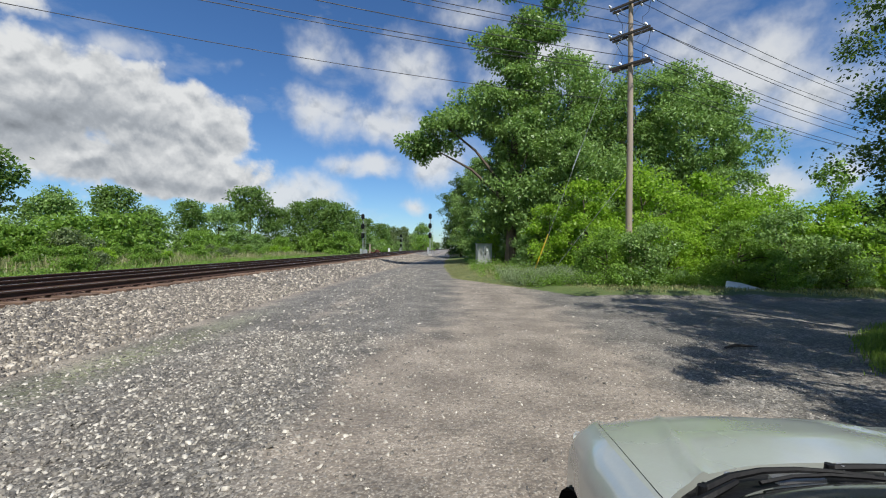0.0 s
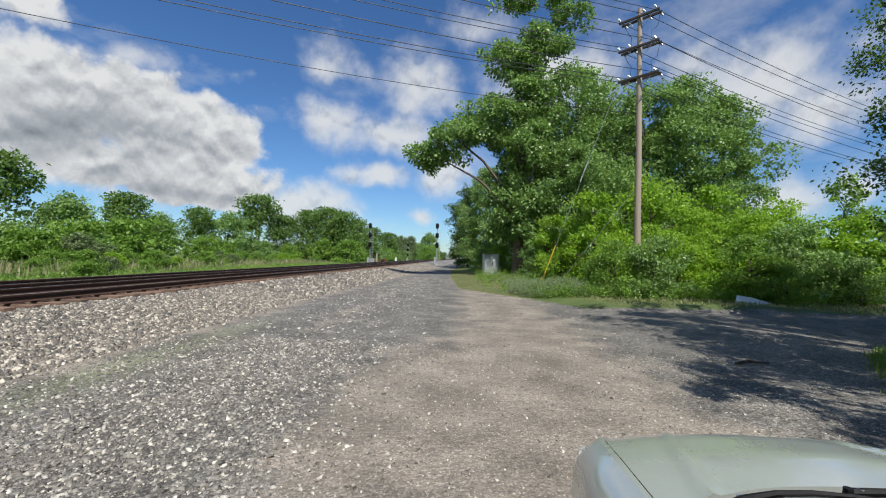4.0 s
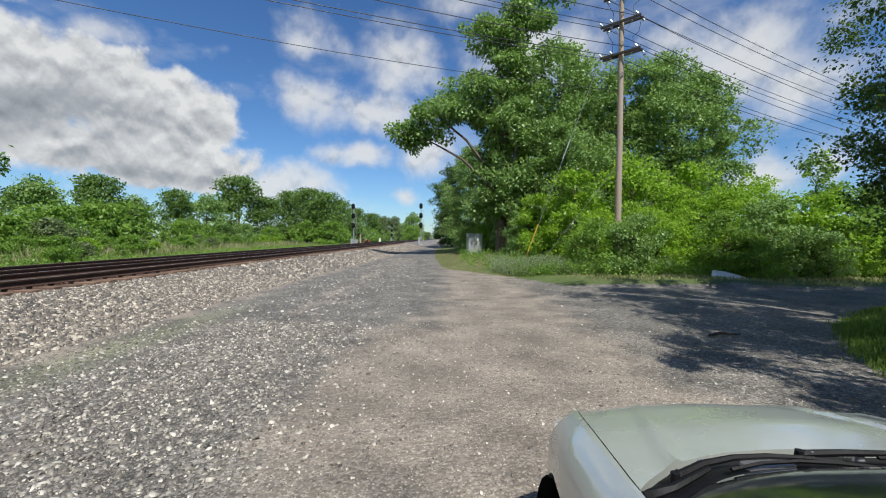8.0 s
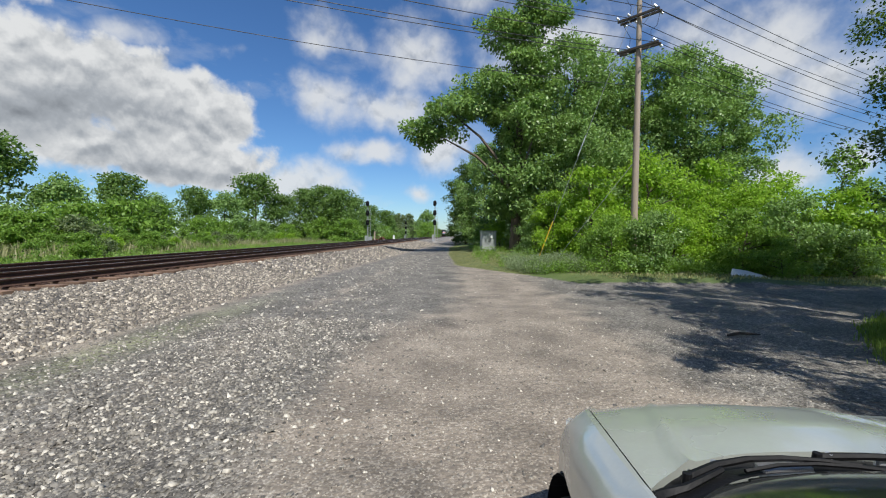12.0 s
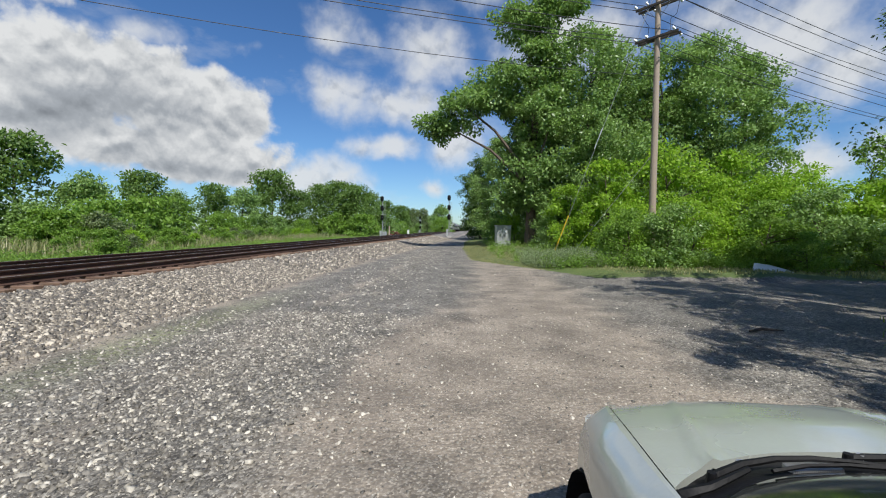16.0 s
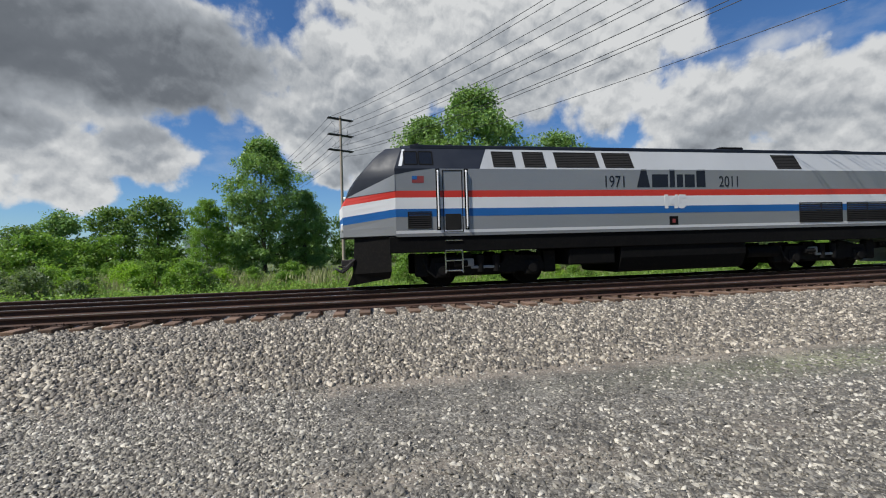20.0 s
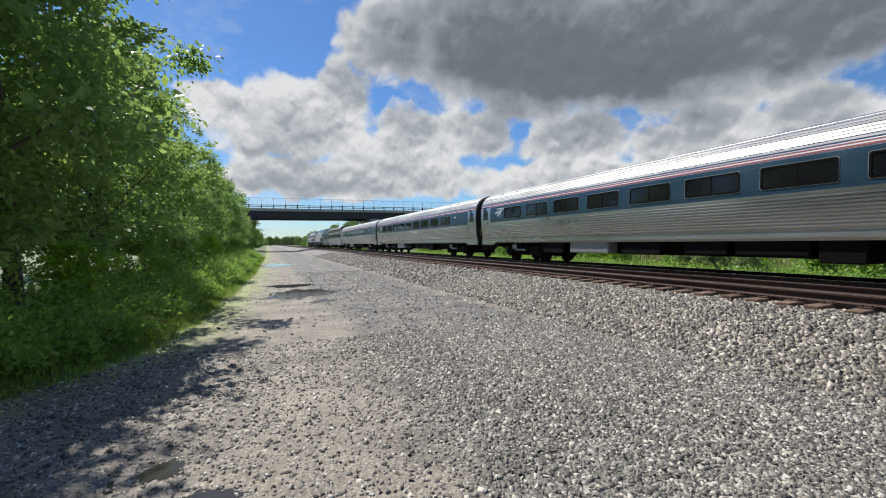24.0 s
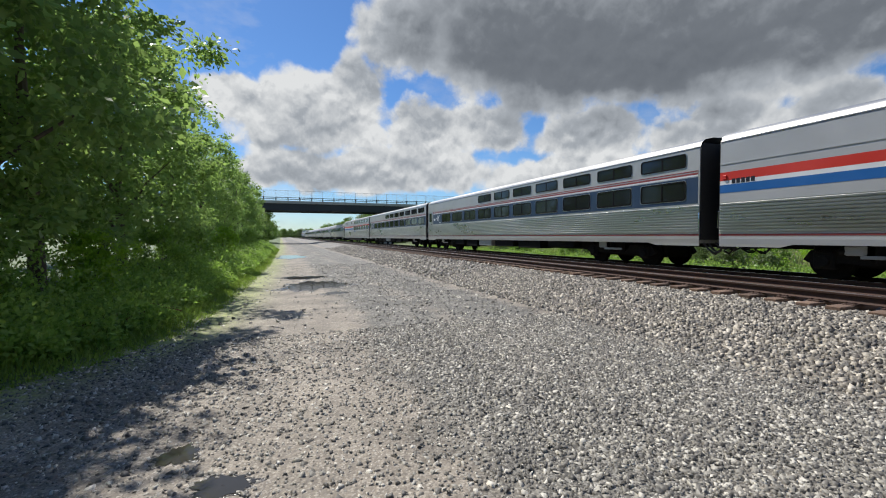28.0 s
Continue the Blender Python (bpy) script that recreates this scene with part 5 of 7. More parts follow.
def locomotive(name, heritage, label):
    ob = empty(name)
    L = 20.94
    side = "t_silver" if heritage else "t_light"
    # body shell, upper slope, roof; t_pale puts the light on the slope into colour
    for s in (1, -1):
        part("body_side", Mb().loft([[(s * loco_sec(z), y, z) for z in (1.55, 1.7, 2.6, 3.54)] for y in (1.5, L - .35)], False), M[side], ob, "silver-grey side panels")
        part("upper_panel", Mb().loft([[(s * loco_sec(z), y, z) for z in (3.54, 3.9, 4.22)] for y in (4.35, L - .35)], False), M["t_pale"], ob, "sloping upper panels, pale tone set for the light they catch")
    roofm = "t_navy" if heritage else "t_cabblue"
    rf = Mb()
    zs = [4.22, 4.36, 4.44]
    prof = [(loco_sec(z), z) for z in zs] + [(-loco_sec(z), z) for z in reversed(zs[:-1])]
    rf.loft([[(x, y, z) for x, z in prof] for y in (1.75, L - .35)], False)
    part("roof", rf, M[roofm], ob, "dark roof")
    # rear end, chamfered
    end = Mb()
    zs = [1.0, 1.7, 3.54, 4.22, 4.36, 4.44]
    for s in (1, -1):
        end.loft([[(s * loco_sec(z), L - .35, z) for z in zs], [(s * max(0, loco_sec(z) - .1), L - .14, z - .02) for z in zs], [(s * max(0, loco_sec(z) - .38), L, z - .05) for z in zs]], False)
    end.loft([[(s * max(0, loco_sec(z) - .38), L, z - .05) for z in zs] for s in (1, -1)], False)
    part("rear_end", end, M[side], ob)
    # upright roof edge, rear face paint, windows and lamps
    for s in (1, -1):
        part("roof_edge", Mb().box(min(s * 1.1, s * 1.17), max(s * 1.1, s * 1.17), 2.0, L - .4, 4.2, 4.33, .02), M[roofm], ob, "dark roof edge")
    if heritage:
        for z0, z1, mname in ((2.69, 2.89, "t_red"), (2.36, 2.69, "t_white"), (2.13, 2.36, "t_blue"), (1.64, 1.73, "t_white")):
            wrap = Mb()
            ring = [(1, L - .35, 0), (1, L - .14, .1), (1, L, .38), (-1, L, .38), (-1, L - .14, .1), (-1, L - .35, 0)]
            wrap.loft([[(q * (loco_sec(z) - d + .004), y + .005, z) for q, y, d in ring] for z in (z0, z1)], False)
            part("rear_stripe", wrap, M[mname], ob)
    for x in (-.75, .75):
        part("rear_window", Mb().box(x - .2, x + .2, L - .005, L + .008, 2.95, 3.4, .02), M["t_glass"], ob, "dark rear window")
        part("rear_lamp", Mb().box(x - .1, x + .1, L - .005, L + .02, 3.72, 3.84, .02), M["t_lamp"], ob)
    part("rear_door", Mb().box(-.33, .33, L - .005, L + .012, 1.5, 3.5, .03), M["t_under"], ob, "dark gangway door")
    # cab upper half
    cabm = M["t_navy"] if heritage else M["t_light"]
    if heritage:
        for s in (1, -1):
            zs = [3.54, 3.9, 4.22]
            cab = Mb().loft([[(s * (loco_sec(z)), 1.5 + (z - 3.54) * .35, z) for z in zs], [(s * (loco_sec(z)), 4.05 + (z - 3.54) * .45, z) for z in zs]], False)
            plate([(1.5, 3.36), (2.1, 3.48), (2.6, 3.54), (1.5, 3.54)], loco_sec, .003, cab, s)
            part("cab_side", cab, cabm, ob, "navy cab upper side")
            # cab rear slope, also paled to carry the light on it
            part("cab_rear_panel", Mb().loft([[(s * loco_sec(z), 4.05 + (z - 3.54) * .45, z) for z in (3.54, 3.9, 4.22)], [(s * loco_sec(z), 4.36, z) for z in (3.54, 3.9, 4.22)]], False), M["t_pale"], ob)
    else:
        zs = [3.54, 3.9, 4.22]
        for s in (1, -1):
            part("cab_side", Mb().loft([[(s * loco_sec(z), 1.5 + (z - 3.54) * .35, z) for z in zs], [(s * loco_sec(z), 4.36, z) for z in zs]], False), cabm, ob)
        wedge = Mb()
        for s in (1, -1):
            plate([(1.5, 2.95), (2.9, 3.52), (1.5, 3.53)], loco_sec, .003, wedge, s)
            plate([(2.6, 3.56), (4.4, 4.2), (1.75, 4.2), (1.55, 3.56)], loco_sec, .003, wedge, s)
            plate([(9.6, 4.0), (10.0, 4.2), (20.2, 4.2), (17.0, 3.62), (14.0, 3.7)], loco_sec, .003, wedge, s)
        part("blue_flash", wedge, M["t_cabblue"], ob, "blue painted wedge")
    # nose, painted in bands
    if heritage:
        bands = ((1.6, 2.13, "t_silver"), (2.13, 2.36, "t_blue"), (2.36, 2.69, "t_white"), (2.69, 2.89, "t_red"), (2.89, 4.44, "t_navy"))
    else:
        bands = ((1.6, 2.75, "t_light"), (2.75, 4.44, "t_cabblue"))
    nose = None
    for z0, z1, mname in bands:
        b = part("nose_panel" if nose else "nose", nose_band(z0, z1, 8 if z1 > 4 else 2), M[mname], nose or ob, smooth=z1 > 4)
        nose = nose or b
    if heritage:
        # silver cheek above the red stripe, rising towards the cab
        for i0, i1 in ((0, 1), (5, 4)):
            rows = []
            for k in range(6):
                z = 2.89 + .47 * k / 5
                r0 = nose_ring(z, .012)
                a, c = Vector(r0[i0]), Vector(r0[i1])
                rows.append([a.lerp(c, (1 - k / 5) * j / 5) for j in range(6)])
            part("cheek", Mb().loft(rows, False), M["t_silver"], ob, "silver cheek panel beside the windscreen")
    # windscreen panes on the sloping face
    lo, hi = nose_ring(3.42), nose_ring(4.1)
    def lerp(p, q, t):
        return Vector(p).lerp(Vector(q), t)
    for a0, a1, i0, i1 in ((.06, .94, 2, 3), ):
        for u0, u1 in ((-.92, -.05), (.05, .92)):
            def face(r, u):
                return lerp(r[1], r[4], (u + 1) / 2) + Vector((0, -.1 * (1 - abs(u)), 0))
            part("windscreen", patch(face(lo, u0), face(lo, u1), face(hi, u1 * .94), face(hi, u0 * .94), .012), M["t_glass"], ob, "tinted windscreen pane")
    # headlamps and marker shapes
    hl = Mb()
    y0 = nose_ring(2.95)[2][1]
    for x in (-.16, .16):
        hl.cyl((x, y0 - .03, 2.78), (x, y0 + .2, 2.82), .11, n=14)
    part("headlight", hl, M["t_lamp"], ob, "round twin headlights")
    for x in (-.8, .8):
        part("ditch_light", Mb().box(x - .14, x + .14, -.09, .2, 1.78, 2.0, .03), M["t_lamp"], ob)
    # name on the nose as a plain bar
    r1, r2 = nose_ring(3.08), nose_ring(3.2)
    part("nose_name_bar", patch(Vector(r1[2]) + Vector((-.1, 0, 0)), Vector(r1[3]) + Vector((.1, 0, 0)), Vector(r2[3]) + Vector((.12, 0, 0)), Vector(r2[2]) + Vector((-.08, 0, 0)), .006), M["t_white"], ob)
    # side windows, door, grabs
    def lite(nm, y0, y1, z0, z1, r=.04):
        fr = part("window_frame", ring_plate(round_rect(y0, y1, z0, z1, r), round_rect(y0 + .03, y1 - .03, z0 + .03, z1 - .03, r * .7), loco_sec, .012), M["t_under"], ob)
        part("pane", plate(round_rect(y0 + .02, y1 - .02, z0 + .02, z1 - .02, r * .7), loco_sec, .004), M["t_glass"], fr, "dark glass")
    lite("cab_window", 1.78, 2.2, 3.66, 4.12)
    lite("cab_window", 2.22, 2.66, 3.66, 4.12)
    part("white_pillar", plate([(1.62, 3.62), (1.72, 3.62), (1.84, 4.16), (1.76, 4.18)], loco_sec, .01), M["t_white"], ob)
    for y0, y1, z1 in ((2.9, 3.5, 3.5), (19.72, 20.3, 3.52)):
        d = part("door", ring_plate([(y0, 1.66), (y1, 1.66), (y1, z1), (y0, z1)], [(y0 + .025, 1.68), (y1 - .025, 1.68), (y1 - .025, z1 - .025), (y0 + .025, z1 - .025)], loco_sec, .01), M["t_louvre"], ob, "door seam")
        if y0 > 10:
            part("door_window", plate(round_rect(y0 + .07, y1 - .07, 2.95, 3.42, .06), loco_sec, .008), M["t_glass"], d)
        else:
            part("step_well", plate(round_rect(y0 + .06, y1 - .06, 1.72, 2.2, .03), loco_sec, .008), M["t_louvre"], d)
    for y, z0, z1 in ((2.76, 1.72, 3.82), (3.62, 1.72, 3.82), (19.56, 1.72, 3.15), (20.45, 1.72, 3.15)):
        grab(ob, y, z0, min(z1, 3.54), loco_sec)
    steps(ob, 3.2)
    steps(ob, 19.95)
    # grilles
    for y0, y1, c in ((4.5, 5.2, 1), (5.5, 6.2, 1), (6.55, 8.0, 2), (8.22, 9.22, 1), (14.75, 15.75, 1)):
        grille(ob, y0, y1, 3.6, 4.14, c)
    for y0, y1 in ((15.55, 17.4), (17.6, 19.42)):
        grille(ob, y0, y1, 1.72, 2.42, 2)
    grille(ob, 1.85, 2.55, 1.78, 2.28, 1)
    # paint on the sides
    if heritage:
        for z0, z1, mname, lab in ((2.69, 2.89, "t_red", "red stripe"), (2.36, 2.69, "t_white", "white stripe"), (2.13, 2.36, "t_blue", "blue stripe"), (1.64, 1.73, "t_white", "white sill line")):
            part("stripe", strip(z0, z1, 1.5, L - .35, loco_sec, .003, n=1), M[mname], ob, lab)
        lettering("year", "1971", .52, M["t_navy"], ob, on_side(8.5, 2.98, 1.526), "thin dark numerals", width=.8)
        lettering("year", "2011", .52, M["t_navy"], ob, on_side(12.75, 2.98, 1.526), "thin dark numerals", width=.8)
        for k, w in enumerate((.53, .64, .25, .29, .43, .4)):
            y = 9.28 + (0, .55, 1.2, 1.46, 1.76, 2.2)[k]
            h = .58 if k in (0, 2, 5) else .42
            part("name_bar", plate([(y, 2.97), (y + w - .06, 2.97), (y + w - (.18 if k == 0 else .06), 2.97 + h), (y + (.16 if k == 0 else 0), 2.97 + h)], loco_sec, .005), M["t_navy"], ob, "bold dark bar of the name")
        lettering("number_edge", "145", .56, M["t_white"], ob, on_side(10.62, 2.31, 1.527), bold=.035, width=1.05)
        lettering("number", "145", .56, M["t_navy"], ob, on_side(10.62, 2.31, 1.552), "dark running number edged white", bold=.012, width=1.05)
        flag = part("flag_patch", plate(round_rect(2.0, 2.35, 3.12, 3.32, .01), loco_sec, .005), M["t_rose"], ob, "small striped flag")
        part("flag_canton", plate([(2.0, 3.22), (2.15, 3.22), (2.15, 3.32), (2.0, 3.32)], loco_sec, .008), M["t_blue"], flag)
    else:
        part("stripe", strip(1.62, 1.66, 1.5, L - .35, loco_sec, .003, n=1), M["t_rose"], ob, "thin red sill line")
        swoosh("operator_mark", 5.6, 2.72, 2.6, 1.1, M["t_cabblue"], ob, loco_sec)
        lettering("number", "118", .62, M["t_cabblue"], ob, on_side(15.0, 1.95, 1.526), "blue running number")
    # sill, tank, underframe
    part("sill", Mb().box(-1.47, 1.47, 1.3, L - .1, 1.08, 1.56, .02), M["t_under"] if heritage else M["t_navy"], ob, "dark side sill")
    part("fuel_tank", Mb().loft([[(x, y, z) for x, z in ((-1.25, .3), (-1.05, .24), (1.05, .24), (1.25, .3), (1.42, .72), (1.42, 1.09), (-1.42, 1.09), (-1.42, .72))] for y in (8.7, 13.4)], True, True), M["t_under"], ob, "black fuel tank")
    part("battery_box", Mb().box(-1.4, 1.4, 6.9, 8.5, .55, 1.09, .04), M["t_under"], ob)
    part("air_tank", Mb().cyl((1.15, 13.6, .75), (1.15, 14.9, .75), .2, n=12), M["t_under"], ob, smooth=True)
    truck(ob, 4.3, 2.84, "loco")
    truck(ob, 17.0, 2.84, "loco")
    # pilot and front gear
    pil = Mb().loft([[(-1.4, 1.35, 1.58), (-.95, .3, 1.58), (.95, .3, 1.58), (1.4, 1.35, 1.58)], [(-1.38, 1.35, .55), (-.95, .22, .5), (.95, .22, .5), (1.38, 1.35, .55)], [(-1.2, 1.3, .35), (-.8, .05, .14), (.8, .05, .14), (1.2, 1.3, .35)]], False)
    part("pilot", pil, M["t_grime"] if heritage else M["t_silver"], ob, "snow plough pilot")
    hoses(ob, .2, -1)
    hoses(ob, L, 1)
    # roof gear
    part("roof_hatch", Mb().box(-.6, .6, 13.3, 14.3, 4.42, 4.56, .04), M["t_under"], ob)
    part("roof_fan", Mb().loft([[(.9 * math.cos(a) * k, 18.3 + 1.3 * math.sin(a) * k, 4.42 + .14 * (1 - k * k)) for a in [2 * math.pi * j / 18 for j in range(18)]] for k in (1, .75, .4, .05)], True, False), M["t_under"], ob)
    for y in (2.2, 3.3):
        part("horn", Mb().box(-.5, .5, y, y + .16, 4.42, 4.54, .03), M["t_under"], ob)
    well = part("hatch_well", plate(round_rect(10.42, 10.74, 1.73, 2.02, .02), loco_sec, .005), M["t_under"], ob, "dark fuel hatch")
    part("red_button", plate(round_rect(10.53, 10.64, 1.8, 1.93, .02), loco_sec, .009), M["t_rose"], well)
    tagged(ob, label, "locomotive", "passenger train")
    CARS.append((proportion(ob), 21.03 * STOCK))


# ---- passenger cars ----
def view_sec(z):
    return float(np.interp(z, [.8, 1.0, 3.85, 4.02, 4.14, 4.22, 4.27], [1.48, 1.5, 1.5, 1.43, 1.25, .9, 0.0]))


def amf_sec(z):
    return float(np.interp(z, [.95, 1.2, 1.7, 2.3, 2.9, 3.2, 3.45, 3.62, 3.75, 3.83, 3.87], [1.42, 1.5, 1.57, 1.6, 1.575, 1.49, 1.32, 1.1, .78, .4, 0.0]))


def fluted(sec, z0, z1, pitch, deep, y0, y1):
    """Corrugated side sheet."""
    mb = Mb()
    n = int((z1 - z0) / pitch)
    for s in (1, -1):
        prof = []
        for k in range(n):
            a = z0 + (z1 - z0) * k / n
            p = (z1 - z0) / n
            for f, o in ((0.0, .003), (.12, deep), (.6, deep), (.75, .003)):
                z = a + p * f
                prof.append((s * (sec(z) + o), z))
        prof.append((s * (sec(z1) + .003), z1))
        mb.loft([[(x, y, z) for x, z in prof] for y in (y0, y1)], False)
    return mb


def car_shell(sec, zs, y0, y1):
    mb = Mb()
    prof = [(sec(z), z) for z in zs] + [(-sec(z), z) for z in reversed(zs) if sec(z) > .001]
    return mb.loft([[(x, y, z) for x, z in prof] for y in (y0, y1)], True, True)


def car_window(parent, sec, y0, y1, z0, z1, r=.09, mull=True):
    fr = Mb()
    ring_plate(round_rect(y0, y1, z0, z1, r), round_rect(y0 + .045, y1 - .045, z0 + .045, z1 - .045, r * .7), sec, .02, fr)
    if mull:
        ym = (y0 + y1) / 2
        plate([(ym - .025, z0 + .03), (ym + .025, z0 + .03), (ym + .025, z1 - .03), (ym - .025, z1 - .03)], sec, .018, fr)
    w = part("window", fr, M["t_under"], parent, "black rubber window gasket")
    part("bright_rim", ring_plate(round_rect(y0 - .016, y1 + .016, z0 - .016, z1 + .016, r), round_rect(y0 + .004, y1 - .004, z0 + .004, z1 - .004, r), sec, .012), M["t_steel"], w, "thin bright metal rim")
    part("pane", plate(round_rect(y0 + .03, y1 - .03, z0 + .03, z1 - .03, r * .7), sec, .008), M["t_glass"], w, "dark tinted glass")


def car_door(parent, sec, y0, y1, z0, z1, mat):
    fr = ring_plate(round_rect(y0, y1, z0, z1, .08), round_rect(y0 + .05, y1 - .05, z0 + .04, z1 - .05, .06), sec, .022)
    d = part("door", fr, M["t_steel"], parent)
    part("leaf", plate(round_rect(y0 + .04, y1 - .04, z0 + .03, z1 - .04, .06), sec, .006), M[mat], d)
    part("door_window", plate(round_rect(y0 + .16, y1 - .16, z0 + 1.15, z1 - .22, .07), sec, .014), M["t_glass"], d)
    part("handle", Mb().cyl((sec(z0 + .95) + .01, y1 - .15, z0 + .95), (sec(z0 + .95) + .05, y1 - .15, z0 + .95), .03, n=8), M["t_under"], d)


def car_end(parent, y, d, sec, top, bottom=1.0):
    """Vestibule diaphragm, rubber buffer and corner post."""
    mb = Mb()
    w = .62
    mb.box(-w, w, min(y, y + d * .28), max(y, y + d * .28), 1.05, top - .35, .04)
    e = part("diaphragm", mb, M["t_rubber"], parent, "black folded rubber gangway")
    zs = [bottom + (top - bottom) * k / 14 for k in range(14)]
    zs = [z for z in zs if sec(z) > .12]
    prof = [(sec(z) - .035, z - .03) for z in zs] + [(.035 - sec(z), z - .03) for z in reversed(zs)]
    face = Mb().loft([[(x, y + e * d, z) for x, z in prof] for e in (-.02, .03)], True, True)
    part("end_wall", face, M["t_rubber"], parent, "dark end wall")
    x = sec(1.6) - .04
    part("grab_iron", Mb().tube([(x + .03, y - d * .05, 1.3), (x + .08, y + d * .02, 1.34), (x + .08, y + d * .02, 1.82), (x + .03, y - d * .05, 1.86)], .015, 6), M["t_chrome"], parent, smooth=True)


def underfloor(parent, L, seed, boxes):
    # wide black box stands for shadowed underfloor gear; the narrow one is the sill
    part("sill_and_shadow_mass", Mb().box(-.9, .9, 5.6, L - 5.6, .5, 1.02, .03).box(-.35, .35, .3, L - .3, .72, 1.02, .02), M["t_under"], parent)
    rg = random.Random(seed)
    y = 6.2
    for k in range(boxes):
        w = rg.uniform(.8, 2.2)
        h = rg.uniform(.35, .6)
        if y + w > L - 6:
            break
        part("equipment_box", Mb().box(.55, 1.4, y, y + w, 1.0 - h, 1.0, .03), M[rg.choice(["t_under", "t_under", "t_grime", "t_silver"])] if rg.random() < .8 else M["t_under"], parent)
        y += w + rg.uniform(.15, .9)


def viewliner(name, kind, label):
    ob = empty(name)
    L = 25.98
    y0, y1 = .32, L - .32
    zs = [.86, 1.0, 2.0, 3.0, 3.85, 3.94, 4.02, 4.08, 4.14, 4.22, 4.27]
    plain = kind != "sleeper"
    part("body", car_shell(view_sec, zs[:5] + [3.86], y0, y1), M["t_letterboard" if not plain else "t_pale"], ob, "satin stainless body shell" if not plain else "pale body shell")
    rf = Mb()
    prof = [(view_sec(z), z) for z in zs[4:]] + [(-view_sec(z), z) for z in reversed(zs[4:-1])]
    rf.loft([[(x * 1.004, y, z) for x, z in prof] for y in (y0, y1)], False)
    for z in (3.87,):
        for s in (1, -1):
            rf.box(s * 1.5 - .012, s * 1.5 + .012, y0, y1, z, z + .025)
    part("roof", rf, M["t_roof"], ob, "rounded grey metal roof", smooth=True)
    part("fluted_side", fluted(view_sec, 1.2, 2.08, .088, .03, y0 + (1.25 if kind == "sleeper" else .02), y1), M["t_steel"], ob, "corrugated stainless lower side")
    part("sill_line", strip(1.1, 1.15, y0, y1, view_sec, .006, n=1), M["t_rose"], ob, "thin red line")
    if kind == "sleeper":
        part("window_band", strip(2.12, 2.95, y0 + 1.25, y1 - .05, view_sec, .005, n=1), M["t_band"], ob, "blue window band")
        part("stripe", strip(2.98, 3.03, y0 + 1.25, y1 - .05, view_sec, .005, n=1), M["t_white"], ob)
        part("stripe", strip(3.03, 3.09, y0 + 1.25, y1 - .05, view_sec, .006, n=1), M["t_rose"], ob, "thin red stripe")
        part("stripe", strip(3.13, 3.16, y0 + 1.25, y1 - .05, view_sec, .006, n=1), M["t_rose"], ob, "thin red stripe")
        for k in range(10):
            e = y1 - .46 - 2.2 * k
            car_window(ob, view_sec, e - 1.78, e, 2.24, 2.88)
            if k < 7:
                car_window(ob, view_sec, e - 1.78, e, 3.3, 3.76)
        car_door(ob, view_sec, .5, 1.35, 1.2, 3.3, "t_steel")
        swoosh("operator_mark", 2.75, 2.5, .8, .42, M["t_white"], ob, view_sec, .008)
        part("sign", plate(round_rect(1.75, 2.1, 2.42, 2.6, .03), view_sec, .009), M["t_white"], ob, "small white notice")
        nb = Mb()
        for k in range(5):
            plate([(3.0 + .07 * k, 2.2), (3.05 + .07 * k, 2.2), (3.05 + .07 * k, 2.28), (3.0 + .07 * k, 2.28)], view_sec, .008, nb)
        part("number_bars", nb, M["t_white"], ob)
    else:
        a, b = (2.72, 2.97), (2.36, 2.6)
        part("stripe", strip(*a, y0, y1, view_sec, .004, n=1), M["t_red"], ob, "red stripe")
        part("stripe", strip(b[1], a[0], y0, y1, view_sec, .003, n=1), M["t_white"], ob, "white stripe")
        part("stripe", strip(*b, y0, y1, view_sec, .004, n=1), M["t_blue"], ob, "blue stripe")
        part("rub_rail", strip(3.2, 3.235, y0, y1, view_sec, .012, n=1), M["t_pale"], ob)
        if kind == "diner":
            for k in range(6):
                e = y1 - .46 - 2.2 * k
                car_window(ob, view_sec, e - 1.78, e, 2.24, 2.88)
                if k < 6:
                    car_window(ob, view_sec, e - 1.78, e, 3.3, 3.76)
            for y in (2.3, 3.7, 9.4):
                car_window(ob, view_sec, y, y + .62, 3.36, 3.78, .05, False)
            car_door(ob, view_sec, 11.55, 12.3, 1.15, 3.15, "t_steel")
            swoosh("operator_mark", 7.6, 2.62, 1.2, .5, M["t_band"], ob, view_sec, .008)
            part("name_plate", plate(round_rect(12.5, 14.1, 1.95, 2.1, .02), view_sec, .03), M["t_blue"], ob, "blue name plate")
            part("equipment_skirt", Mb().box(1.3, 1.47, 6.5, 19.5, .42, .86, .02), M["t_under"], ob)
        else:
            car_door(ob, view_sec, 12.0, 14.2, 1.2, 3.2, "t_steel")
            car_door(ob, view_sec, 19.0, 21.2, 1.2, 3.2, "t_steel")
            lettering("word", "Baggage", .2, M["t_navy"], ob, on_side(2.0, 2.62, 1.512), "small dark word", width=1.15)
            nb = Mb()
            for k in range(5):
                plate([(.66 + .13 * k, 2.62), (.76 + .13 * k, 2.62), (.76 + .13 * k, 2.76), (.66 + .13 * k, 2.76)], view_sec, .008, nb)
            part("number_bars", nb, M["t_navy"], ob)
            part("marker_lamp", Mb().box(1.5, 1.54, .4, .52, 2.76, 2.88, .01), M["t_red"], ob)
    lower = Mb()
